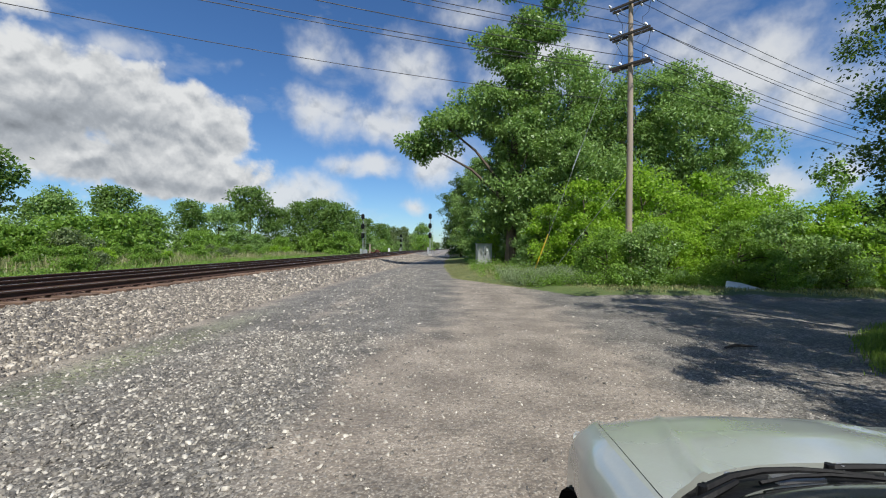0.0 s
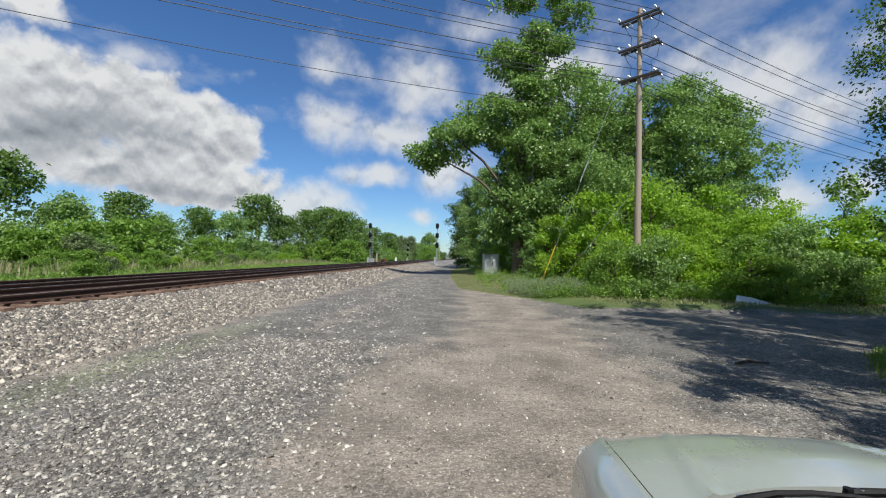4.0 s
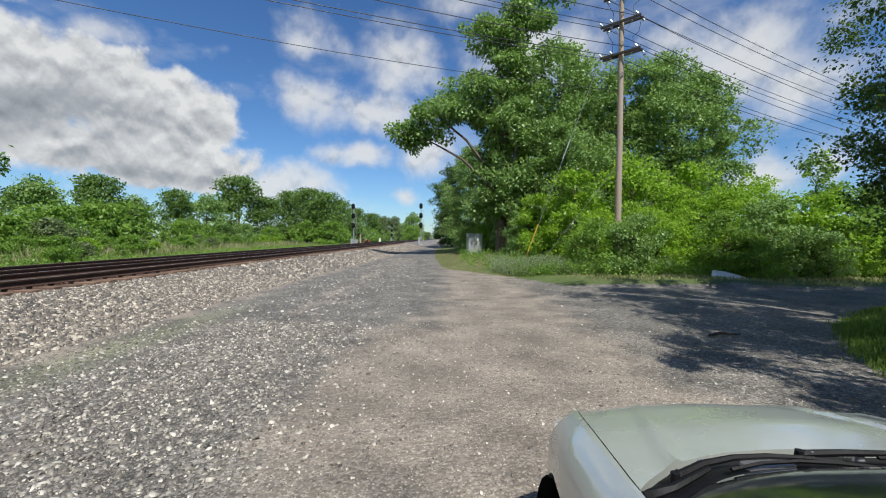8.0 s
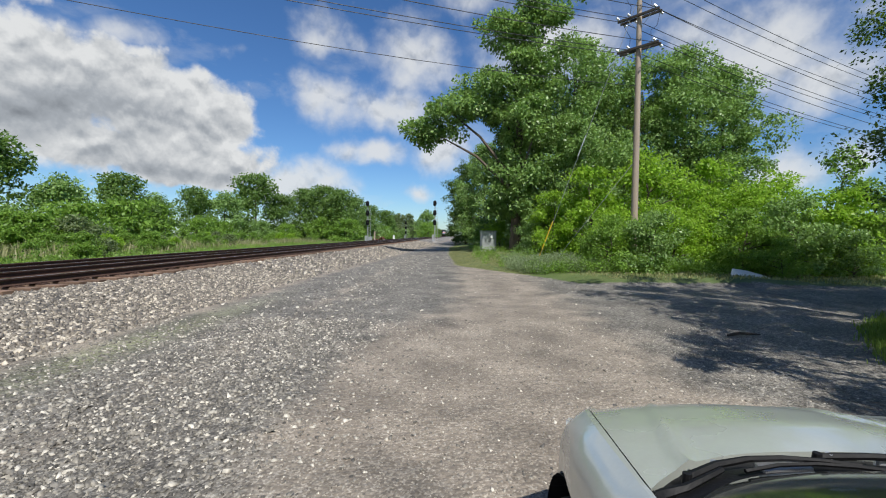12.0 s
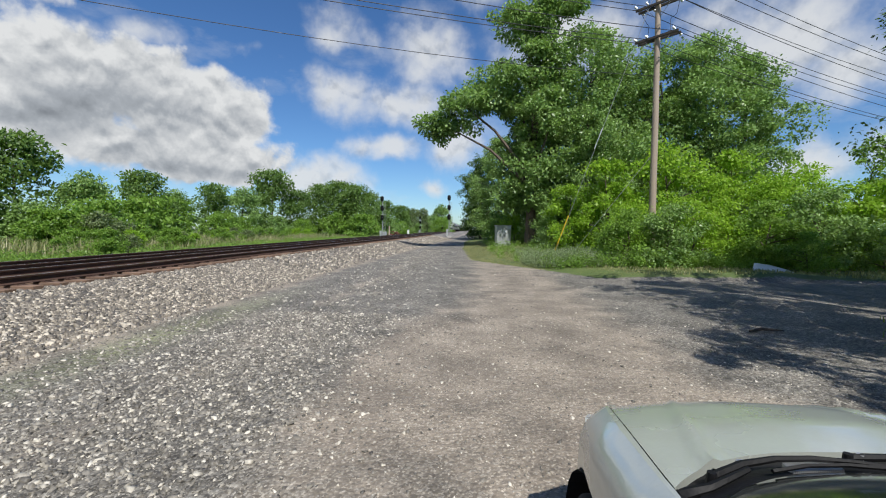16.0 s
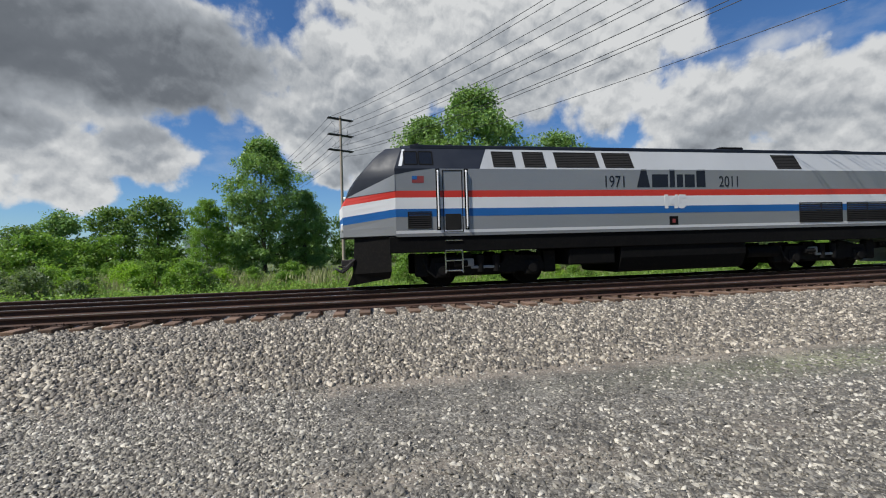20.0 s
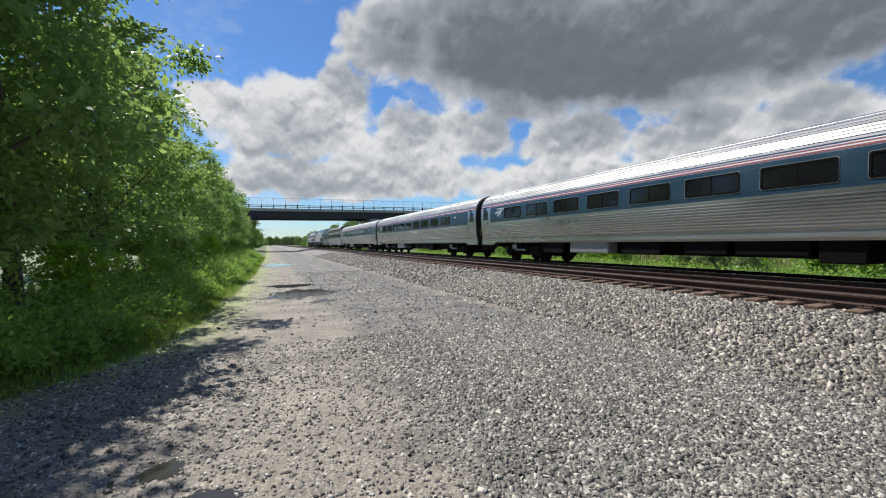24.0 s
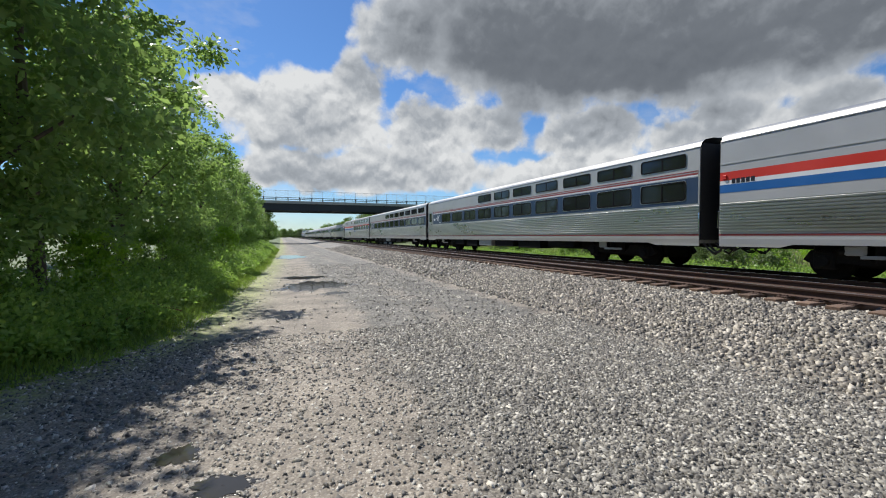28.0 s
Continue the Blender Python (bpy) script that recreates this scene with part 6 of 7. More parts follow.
    for s in (1, -1):
        lower.loft([[(s * 1.485, y, z) for y, z in ((y0, .78), (y0 + 1.6, .78), (y0 + 2.1, .92), (y1 - 2.1, .92), (y1 - 1.6, .78), (y1, .78), (y1, 1.1), (y0, 1.1))]] + [[(s * 1.47, y, z) for y, z in ((y0, .78), (y0 + 1.6, .78), (y0 + 2.1, .92), (y1 - 2.1, .92), (y1 - 1.6, .78), (y1, .78), (y1, 1.1), (y0, 1.1))]], True, True)
    part("skirt", lower, M["t_letterboard"], ob)
    for y, d in ((y0, -1), (y1, 1)):
        car_end(ob, y, d, view_sec, 4.27)
    truck(ob, 4.0, 2.6)
    truck(ob, L - 4.0, 2.6)
    underfloor(ob, L, len(name) + len(kind) * 3, 9)
    hoses(ob, y0, -1)
    hoses(ob, y1, 1)
    part("roof_aerial", Mb().box(-.05, .05, 7.2, 7.4, 4.25, 4.42, .01), M["t_under"], ob)
    return tagged(ob, label, "train car", "passenger train")


def coach(label):
    ob = empty("coach")
    L = 25.98
    y0, y1 = .32, L - .32
    zs = [.95, 1.2, 1.7, 2.3, 2.9, 3.05, 3.2, 3.33, 3.45, 3.54, 3.62, 3.69, 3.75, 3.8, 3.83, 3.855, 3.87]
    part("body", car_shell(amf_sec, zs, y0 + .05, y1 - .05), M["t_steel"], ob, "tubular stainless body shell", smooth=True)
    part("fluted_side", fluted(amf_sec, 1.25, 2.02, .085, .028, y0 + 1.15, y1 - 1.15), M["t_steel"], ob, "corrugated stainless lower side")
    part("fluted_roof", fluted(amf_sec, 3.12, 3.84, .075, .02, y0 + .05, y1 - .05), M["t_roof"], ob, "corrugated stainless roof side")
    part("belt_rail", strip(2.02, 2.1, y0 + .05, y1 - .05, amf_sec, .016, n=2), M["t_steel"], ob)
    part("window_band", strip(2.1, 2.93, y0 + 1.15, y1 - 1.15, amf_sec, .006), M["t_coachband"], ob, "dark blue window band")
    for z0, z1, m in ((2.95, 3.0, "t_rose"), (3.0, 3.03, "t_white"), (3.03, 3.07, "t_rose")):
        part("stripe", strip(z0, z1, y0 + .1, y1 - .1, amf_sec, .007, n=1), M[m], ob, "thin red stripe" if m == "t_rose" else "thin white stripe")
    part("sill_line", strip(1.12, 1.17, y0 + .1, y1 - .1, amf_sec, .007, n=1), M["t_rose"], ob, "thin red line")
    for k in range(9):
        e = y1 - 4.0 - 2.13 * k
        car_window(ob, amf_sec, e - 1.62, e, 2.24, 2.8, .06)
    for a in (.5, L - 1.35):
        car_door(ob, amf_sec, a, a + .85, 1.1, 3.22, "t_steel")
    swoosh("operator_mark", 2.5, 2.5, .9, .42, M["t_white"], ob, amf_sec, .01)
    part("sign", plate(round_rect(L - 3.6, L - 3.3, 2.62, 2.7, .02), amf_sec, .01), M["t_white"], ob)
    for y in (2.0, 3.6, L - 2.4, L - 4.0):
        mb = Mb()
        ring_plate([(y, 3.5), (y + .5, 3.5), (y + .5, 3.66), (y, 3.66)], [(y + .04, 3.52), (y + .46, 3.52), (y + .46, 3.64), (y + .04, 3.64)], amf_sec, .04, mb)
        v = part("roof_vent", mb, M["t_steel"], ob)
        part("vent_grid", plate([(y + .03, 3.51), (y + .47, 3.51), (y + .47, 3.65), (y + .03, 3.65)], amf_sec, .022), M["t_grime"], v, "brown grid")
    lower = Mb()
    for s in (1, -1):
        pr = ((y0, .84), (y0 + 1.3, .84), (y0 + 1.8, 1.02), (y1 - 1.8, 1.02), (y1 - 1.3, .84), (y1, .84), (y1, 1.2), (y0, 1.2))
        lower.loft([[(s * 1.5, y, z) for y, z in pr], [(s * 1.47, y, z) for y, z in pr]], True, True)
    part("skirt", lower, M["t_steel"], ob)
    for y, d in ((y0, -1), (y1, 1)):
        car_end(ob, y, d, amf_sec, 3.95)
    truck(ob, 4.2, 2.6)
    truck(ob, L - 4.2, 2.6)
    underfloor(ob, L, 12, 9)
    hoses(ob, y0, -1)
    hoses(ob, y1, 1)
    return tagged(ob, label, "train car", "passenger train")


locomotive("locomotive", True, "silver diesel locomotive with red, white and blue stripes and navy cab")
locomotive("locomotive", False, "silver and blue diesel locomotive, second in the train")
SLEEPER = proportion(viewliner("sleeping_car", "sleeper", "stainless sleeping car with two rows of windows and blue band"), 1.03)
CARS.append((SLEEPER, 25.98 * STOCK))
COACH = proportion(coach("tubular corrugated stainless coach with dark blue window band"), 1.08)
CARS.append((COACH, 25.98 * STOCK))
for _ in range(4):
    CARS.append((copy_thing(COACH, Matrix.Identity(4)), 25.98 * STOCK))
CARS.append((proportion(viewliner("dining_car", "diner", "pale dining car with red and blue stripes and double windows"), 1.03), 25.98 * STOCK))
for _ in range(2):
    CARS.append((copy_thing(SLEEPER, Matrix.Identity(4)), 25.98 * STOCK))
CARS.append((proportion(viewliner("baggage_car", "baggage", "windowless pale baggage car with red and blue stripes"), 1.03), 25.98 * STOCK))

# ---- poles and wires ----
M["pole_wood"] = surf("pole_wood", (0.36, 0.29, 0.225), 0.85, vary=0.2, scale=2, fine=30, relief=0.4, stretch=(3, 3, 0.2))
M["arm_wood"] = surf("arm_wood", (0.05, 0.042, 0.036), 0.85, vary=0.3, scale=4, fine=30, relief=0.3)
M["wire"] = surf("wire", (0.025, 0.025, 0.028), 0.6, vary=0.2, relief=0.0)
M["galv"] = surf("galv", (0.5, 0.51, 0.52), 0.45, 0.7, vary=0.15, scale=3, fine=40, relief=0.05)
M["porcelain"] = surf("porcelain", (0.62, 0.64, 0.68), 0.25, vary=0.1, relief=0.0)
M["yellow"] = surf("yellow", (0.75, 0.5, 0.03), 0.5, vary=0.12, scale=3, relief=0.02)

ARM_DIR = (0.42, -0.91)


def utility_pole(name, x, y, top, levels, arm_dir, label, r=0.16):
    z0 = ground_z(x, y)
    ob = empty(name, pose(x, y, z0))
    part("shaft", Mb().tube([(0, 0, -.3), (0.02, 0, top * .5), (0, 0.02, top)], [r * 1.15, r * .95, r * .72], 12), M["pole_wood"], ob, "weathered wooden pole", smooth=True)
    dx, dy = arm_dir
    ends = []
    for z, half in levels:
        for s in (-1, 1):
            ox, oy = -dy * s * .17, dx * s * .17
            mb = Mb()
            q = [Vector((ox + dx * u, oy + dy * u, z)) for u in (-half, half)]
            nrm = Vector((-dy, dx, 0)) * .05
            up = Vector((0, 0, .055))
            mb.loft([[p - nrm - up, p + nrm - up, p + nrm + up, p - nrm + up] for p in q], True, True)
            part("crossarm", mb, M["arm_wood"], ob, "dark double crossarm")
        for u in (-half + .12, 0.35 * half * (1 if z > top - .6 else -1), half - .12):
            for s in (-1, 1):
                c = Vector((dx * u - dy * s * .35, dy * u + dx * s * .35, z + .03))
                w = Vector((-dy * s, dx * s, 0))
                run = [c + w * (.03 * j) for j in range(9)]
                part("insulator", Mb().tube(run, [.02 if j % 2 == 0 else .058 for j in range(9)], 8), M["porcelain"], ob, "pale ribbed strain insulator")
            ends.append((x + dx * u, y + dy * u, z0 + z + .03))
        for s in (-1, 1):
            part("brace", Mb().tube([(dx * s * half * .55, dy * s * half * .55, z - .05), (0, 0, z - .75)], .012, 5), M["galv"], ob)
    # jumper loops from arm to arm
    jp = Mb()
    for (z, half), (z2, h2) in zip(levels, levels[1:]):
        for u in (-.9, .9):
            a = Vector((dx * u * half - dy * .2, dy * u * half + dx * .2, z))
            c = Vector((dx * u * half * .55 - dy * .2, dy * u * half * .55 + dx * .2, (z + z2) / 2))
            b = Vector((dx * u * h2 * .6 - dy * .2, dy * u * h2 * .6 + dx * .2, z2 + .1))
            jp.tube([a, a.lerp(c, .5) + Vector((.1, 0, -.2)), c, b], .012, 5)
    part("jumper_wires", jp, M["wire"], ob, "black slack jumper loops")
    tagged(ob, label, "utility pole", "power line")
    return ends


LEVELS = ((14.6, 1.05), (13.0, 1.05), (11.35, 1.05))
ends_a = utility_pole("utility_pole", 9.3, 22.4, 15.1, LEVELS, (0.72, -0.69), "tall weathered wooden pole with three double crossarms")
ends_b = utility_pole("utility_pole", -44.9, -2.6, 16.6, ((16.3, 1.35), (14.6, 1.35), (13.0, 1.35)), (0.42, -0.91), "tall wooden pole with three crossarms in the meadow")
ends_c = utility_pole("utility_pole", -106, -31, 16.6, ((16.3, 1.35), (14.6, 1.35), (13.0, 1.35)), (0.42, -0.91), "distant wooden pole with three crossarms")
ends_d = utility_pole("utility_pole", 64, 47.8, 14.5, ((14.0, 1.25), (12.3, 1.25), (10.8, 1.25)), (0.42, -0.91), "wooden pole with crossarms beyond the wood")


def string_wires():
    for pa, pb, sag in ((ends_a, ends_b, 1.5), (ends_b, ends_c, 1.7), (ends_a, ends_d, 1.6)):
        for k, (a, b) in enumerate(zip(pa, pb)):
            pts = []
            for i in range(25):
                t = i / 24
                p = Vector(a).lerp(Vector(b), t)
                p.z -= (sag + .12 * (k % 3)) * 4 * t * (1 - t)
                pts.append(p)
            ob = new("power_line_wire", Mb().tube(pts, 0.017, 5).mesh("power_line_wire", M["wire"]))
            tagged(ob, "black overhead conductor sagging between poles", "wire", "power line wires")
    a, b = Vector((9.3, 22.4, 9.6)), Vector((-44.9, -2.6, 12.0))
    pts = [a.lerp(b, i / 24) - Vector((0, 0, 1.9 * 4 * (i / 24) * (1 - i / 24))) for i in range(25)]
    tagged(new("neutral_wire", Mb().tube(pts, 0.013, 5).mesh("neutral_wire", M["wire"])), "single lower overhead wire between poles", "wire", "power line wires")
    for name, top, foot in (("guy_wire", (9.2, 22.4, 14.0), (4.9, 25.6, ground_z(4.9, 25.6))), ("guy_wire", (9.2, 22.4, 5.6), (5.6, 24.6, ground_z(5.6, 24.6)))):
        g = empty(name, pose(*foot))
        d = Vector(top) - Vector(foot)
        part("cable", Mb().tube([(0, 0, -.1), d * .5 - Vector((0, 0, .05)), d], .014, 5), M["galv"], g)
        if top[2] > 10:
            part("guard", Mb().tube([d * .01, d * .17], .04, 8), M["yellow"], g, "yellow plastic guy guard")
            part("strain_rod", Mb().tube([d * .44, d * .52], .03, 6), M["porcelain"], g, "pale fibreglass strain rod")
        tagged(g, "steel guy wire with yellow guard at its foot", "guy wire", "power line")


string_wires()

# ---- railway signals and lineside ----
M["sig_black"] = surf("sig_black", (0.012, 0.012, 0.013), 0.5, vary=0.2, relief=0.02)
M["lens"] = surf("lens", (0.05, 0.015, 0.012), 0.1, vary=0.1, relief=0.0)
M["rust"] = surf("rust", (0.13, 0.05, 0.03), 0.85, vary=0.4, scale=5, fine=30, relief=0.4, dirt=(0.05, 0.03, 0.02))
M["white_paint"] = surf("white_paint", (0.74, 0.74, 0.72), 0.5, vary=0.08, scale=3, relief=0.05, dirt=(0.4, 0.37, 0.33))


def signal_mast(x, y, h, label):
    z0 = ground_z(x, y)
    ob = empty("railway_signal", pose(x, y, z0))
    part("mast", Mb().cyl((0, 0, -.1), (0, 0, h - .2), .07, .06, 10), M["galv"], ob, smooth=True)
    part("foundation", Mb().box(-.35, .35, -.35, .35, -.3, .25, .03), M["concrete"], ob)
    for k in range(3):
        z = h - .55 - 1.75 * k
        hd = Mb().cyl((0, -.18, z + .22), (0, -.3, z + .22), .3, .3, 18)
        hd.cyl((0, -.18, z - .22), (0, -.3, z - .22), .3, .3, 18)
        hd.box(-.3, .3, -.3, -.18, z - .22, z + .22)
        b = part("signal_head", hd, M["sig_black"], ob, "black oval signal head")
        part("hood", Mb().tube([(0, -.3, z + .02), (0, -.55, z + .0)], .13, 10), M["sig_black"], b)
        part("lens", Mb().cyl((0, -.31, z), (0, -.33, z), .1, n=12), M["lens"], b)
        part("bracket", Mb().box(-.04, .04, -.2, 0, z - .05, z + .05), M["galv"], b)
    ld = Mb()
    for s in (-.18, .18):
        ld.box(.32 + s - .015, .32 + s + .015, .1, .13, 0, h - 1.2)
    for j in range(int((h - 1.4) / .3)):
        ld.box(.14, .5, .1, .125, .3 + .3 * j, .33 + .3 * j)
    part("ladder", ld, M["galv"], ob, "thin metal ladder")
    part("platform", Mb().box(-.3, .6, -.05, .4, h - 3.5, h - 3.45), M["galv"], ob)
    part("relay_case", Mb().box(-.5, -.15, -.25, .25, .3, 1.5, .02), M["galv"], ob)
    tagged(ob, label, "railway signal", "signals")


signal_mast(-16.9, 76.6, 7.95, "three-head colour light signal on a grey mast")
signal_mast(-4.4, 76.0, 7.75, "three-head colour light signal on a grey mast with ladder")
signal_mast(-19.2, 150, 6.6, "distant signal seen from behind beside the line")


def lineside():
    x, y = 2.5, 35
    z = ground_z(x, y)
    cab = empty("equipment_cabinet", pose(x, y, z, 0, 0, 8))
    part("case", Mb().box(-.6, .6, -.45, .45, .15, 1.75, .03), M["galv"], cab, "silver metal case")
    part("roof", Mb().box(-.66, .66, -.5, .5, 1.75, 1.82, .02), M["galv"], cab)
    part("base", Mb().box(-.65, .65, -.5, .5, -.2, .15, .02), M["concrete"], cab)
    for s in (-1, 1):
        d = part("door", Mb().box(s * .3 - .28, s * .3 + .28, -.475, -.45, .22, 1.68, .008), M["galv"], cab)
        part("handle", Mb().box(s * .06 - .015, s * .06 + .015, -.51, -.475, .85, 1.05), M["sig_black"], d)
    part("notice", Mb().box(.1, .32, -.485, -.477, 1.2, 1.4), M["white_paint"], cab)
    tagged(cab, "silver metal equipment cabinet on a concrete base", "cabinet")
    # white post, tan post and rusty scrap beyond the far track
    p = empty("marker_post", pose(-15.4, 98, ground_z(-15.4, 98)))
    part("post", Mb().box(-.22, .22, -.15, .15, -.2, 1.35, .05), M["white_paint"], p)
    part("cap", Mb().box(-.25, .25, -.18, .18, 1.35, 1.42, .02), M["galv"], p)
    tagged(p, "short white lineside marker post", "post")
    p = empty("timber_post", pose(-16.1, 79, ground_z(-16.1, 79)))
    part("post", Mb().tube([(0, 0, -.2), (.01, 0, 2.3)], [.16, .14], 10), M["pole_wood"], p)
    part("case", Mb().box(-1.2, -.5, -.3, .3, -.1, 1.2, .03), M["galv"], p)
    tagged(p, "tan wooden post with a metal case beside it", "post")
    rg = random.Random(4)
    heap = empty("scrap_pile", pose(-17.8, 92, ground_z(-17.8, 92)))
    for k in range(40):
        a = Vector((rg.gauss(0, 1.1), rg.gauss(0, .7), rg.uniform(.05, 1.5)))
        a.z *= max(.15, 1 - abs(a.x) / 2.6)
        d = Vector((rg.uniform(-1, 1), rg.uniform(-1, 1), rg.uniform(-.3, .3))).normalized() * rg.uniform(.4, .9)
        part("scrap_tie", Mb().tube([a - d, a + d], .11, 4), M["rust"], heap)
    tagged(heap, "heap of rusty scrap and old ties", "scrap heap")
    # broken sheet lying at the road edge
    sl = empty("broken_sheet", pose(11.2, 16.5, ground_z(11.2, 16.5) + .05, 0, 0, -12) @ Matrix.Diagonal((.72, .72, .6, 1)))
    part("sheet", Mb().loft([[(-.9, -.35, .05), (-.55, .4, .42), (-.5, .42, .45), (-.88, -.33, .09)], [(.1, -.5, .02), (.15, .35, .3), (.15, .37, .34), (.1, -.48, .06)], [(.95, -.35, -.08), (.85, .2, .05), (.85, .22, .09), (.95, -.33, -.04)]], True, True), M["white_paint"], sl)
    part("torn_edge", Mb().loft([[(-.95, -.45, -.1), (-.85, -.3, .1), (-.7, -.35, .1)], [(.1, -.62, -.12), (.1, -.45, .05), (.2, -.5, .04)]], True, True), M["galv"], sl)
    tagged(sl, "broken pale grey sheet dumped among weeds at the road edge", "debris")
    st = new("stick", Mb().tube([(4.55, 7.1, .03), (4.8, 7.2, .05), (5.15, 7.2, .03)], [.02, .03, .015], 6).mesh("stick", M["arm_wood"]))
    tagged(st, "dark fallen branch on the shaded lot", "stick")
    br = empty("brush_pile", pose(2.55, -9.6, ground_z(2.55, -9.6)))
    for k in range(46):
        a = Vector((rg.gauss(0, .3), rg.gauss(0, .35), rg.uniform(.0, .2)))
        d = Vector((rg.uniform(-1, 1), rg.uniform(-1, 1), rg.uniform(-.15, .25))).normalized() * rg.uniform(.12, .35)
        part("twig", Mb().tube([a - d, a + d], .012, 4), M["rust"], br)
    tagged(br, "pile of reddish dead twigs in the grass", "brush")
    pp = new("wood_post", Mb().tube([(21.5, 21.2, .1), (21.5, 21.2, 4.6)], [.16, .14], 10).mesh("wood_post", M["concrete"], True))
    tagged(pp, "pale grey post at the end of the bushes", "post")


lineside()

def far_house():
    """Pale two-storey house half hidden by the meadow growth."""
    h = empty("house", pose(-100, -33, .2, 0, 0, 18))
    part("wall", Mb().box(-3.5, 3.5, -5.5, 5.5, 0, 6.2), M["white_paint"], h, "pale clapboard walls")
    rf = Mb().prism([(-5.9, 6.15), (5.9, 6.15), (5.9, 6.3), (0, 8.8), (-5.9, 6.3)], "x", -3.9, 3.9)
    part("roof", rf, M["galv"], h, "grey shingle roof")
    for y in (-4, -1.4, 1.4, 4):
        for z in (1.2, 4.0):
            w = part("window", Mb().box(3.5, 3.56, y - .55, y + .55, z, z + 1.4), M["galv"], h)
            part("pane", Mb().box(3.56, 3.575, y - .47, y + .47, z + .08, z + 1.32), M["t_glass"], w)
    part("chimney", Mb().box(-.4, .4, 2.2, 2.9, 7.2, 9.6), M["rust"], h)
    tagged(h, "pale two-storey house with grey roof among the trees", "house")


far_house()

# ---- puddles ----
def water_material():
    m, n, l, b = nodes_of("water")
    b.inputs["Base Color"].default_value = (0.05, 0.045, 0.035, 1)
    b.inputs["Roughness"].default_value = 0.04
    b.inputs["IOR"].default_value = 1.33
    bump(n, l, b, noise_tex(n, l, coords(n, l, "Object"), 9, 3), 0.06, 0.01)
    return m


M["water"] = water_material()
M["mud"] = surf("mud", (0.11, 0.095, 0.078), 0.28, vary=0.5, scale=14, fine=45, relief=1.0, dirt=(0.3, 0.28, 0.25), dirt_amt=0.7)


def puddle(x, y, rx, ry, seed, label):
    rg = random.Random(seed)
    ph = [rg.uniform(0, 6.28) for _ in range(4)]

    def rim(k, z, wob):
        out = []
        for i in range(90):
            a = 2 * math.pi * i / 90
            w = k * (1 + wob * (.22 * math.sin(2 * a + ph[0]) + .16 * math.sin(3 * a + ph[1]) + .14 * math.sin(7 * a + ph[2]) + .1 * math.sin(13 * a + ph[3]) + .06 * math.sin(19 * a + ph[0])))
            out.append((x + rx * w * math.cos(a), y + ry * w * math.sin(a), z))
        return out

    mud = empty("puddle", pose(0, 0, 0))
    part("wet_rim", Mb().loft([rim(1.35, -.012, .9), rim(1.12, .003, .9), rim(.9, .004, .7), rim(.02, .004, 0)], True, False), M["mud"], mud)
    part("water", Mb().loft([rim(1, .0065, .7), rim(.02, .007, 0)], True, False), M["water"], mud)
    tagged(mud, label, "puddle", "puddles")


puddle(*PUDDLES[0], 1, "muddy puddle with a wet stony rim")
puddle(*PUDDLES[1], 2, "small muddy puddle on the gravel")
puddle(*PUDDLES[2], 3, "muddy puddle in the wheel track")
puddle(*PUDDLES[3], 4, "small brown puddle in the tree shade")
puddle(*PUDDLES[4], 5, "shallow puddle glinting in the sun")
puddle(*PUDDLES[5], 6, "long puddle reflecting the sky")

# ---- road bridge and truss ----
M["girder"] = surf("girder", (0.03, 0.034, 0.04), 0.6, vary=0.25, scale=0.5, fine=10, relief=0.1)
M["truss_green"] = surf("truss_green", (0.03, 0.06, 0.055), 0.6, vary=0.2, scale=0.5, fine=10, relief=0.1)


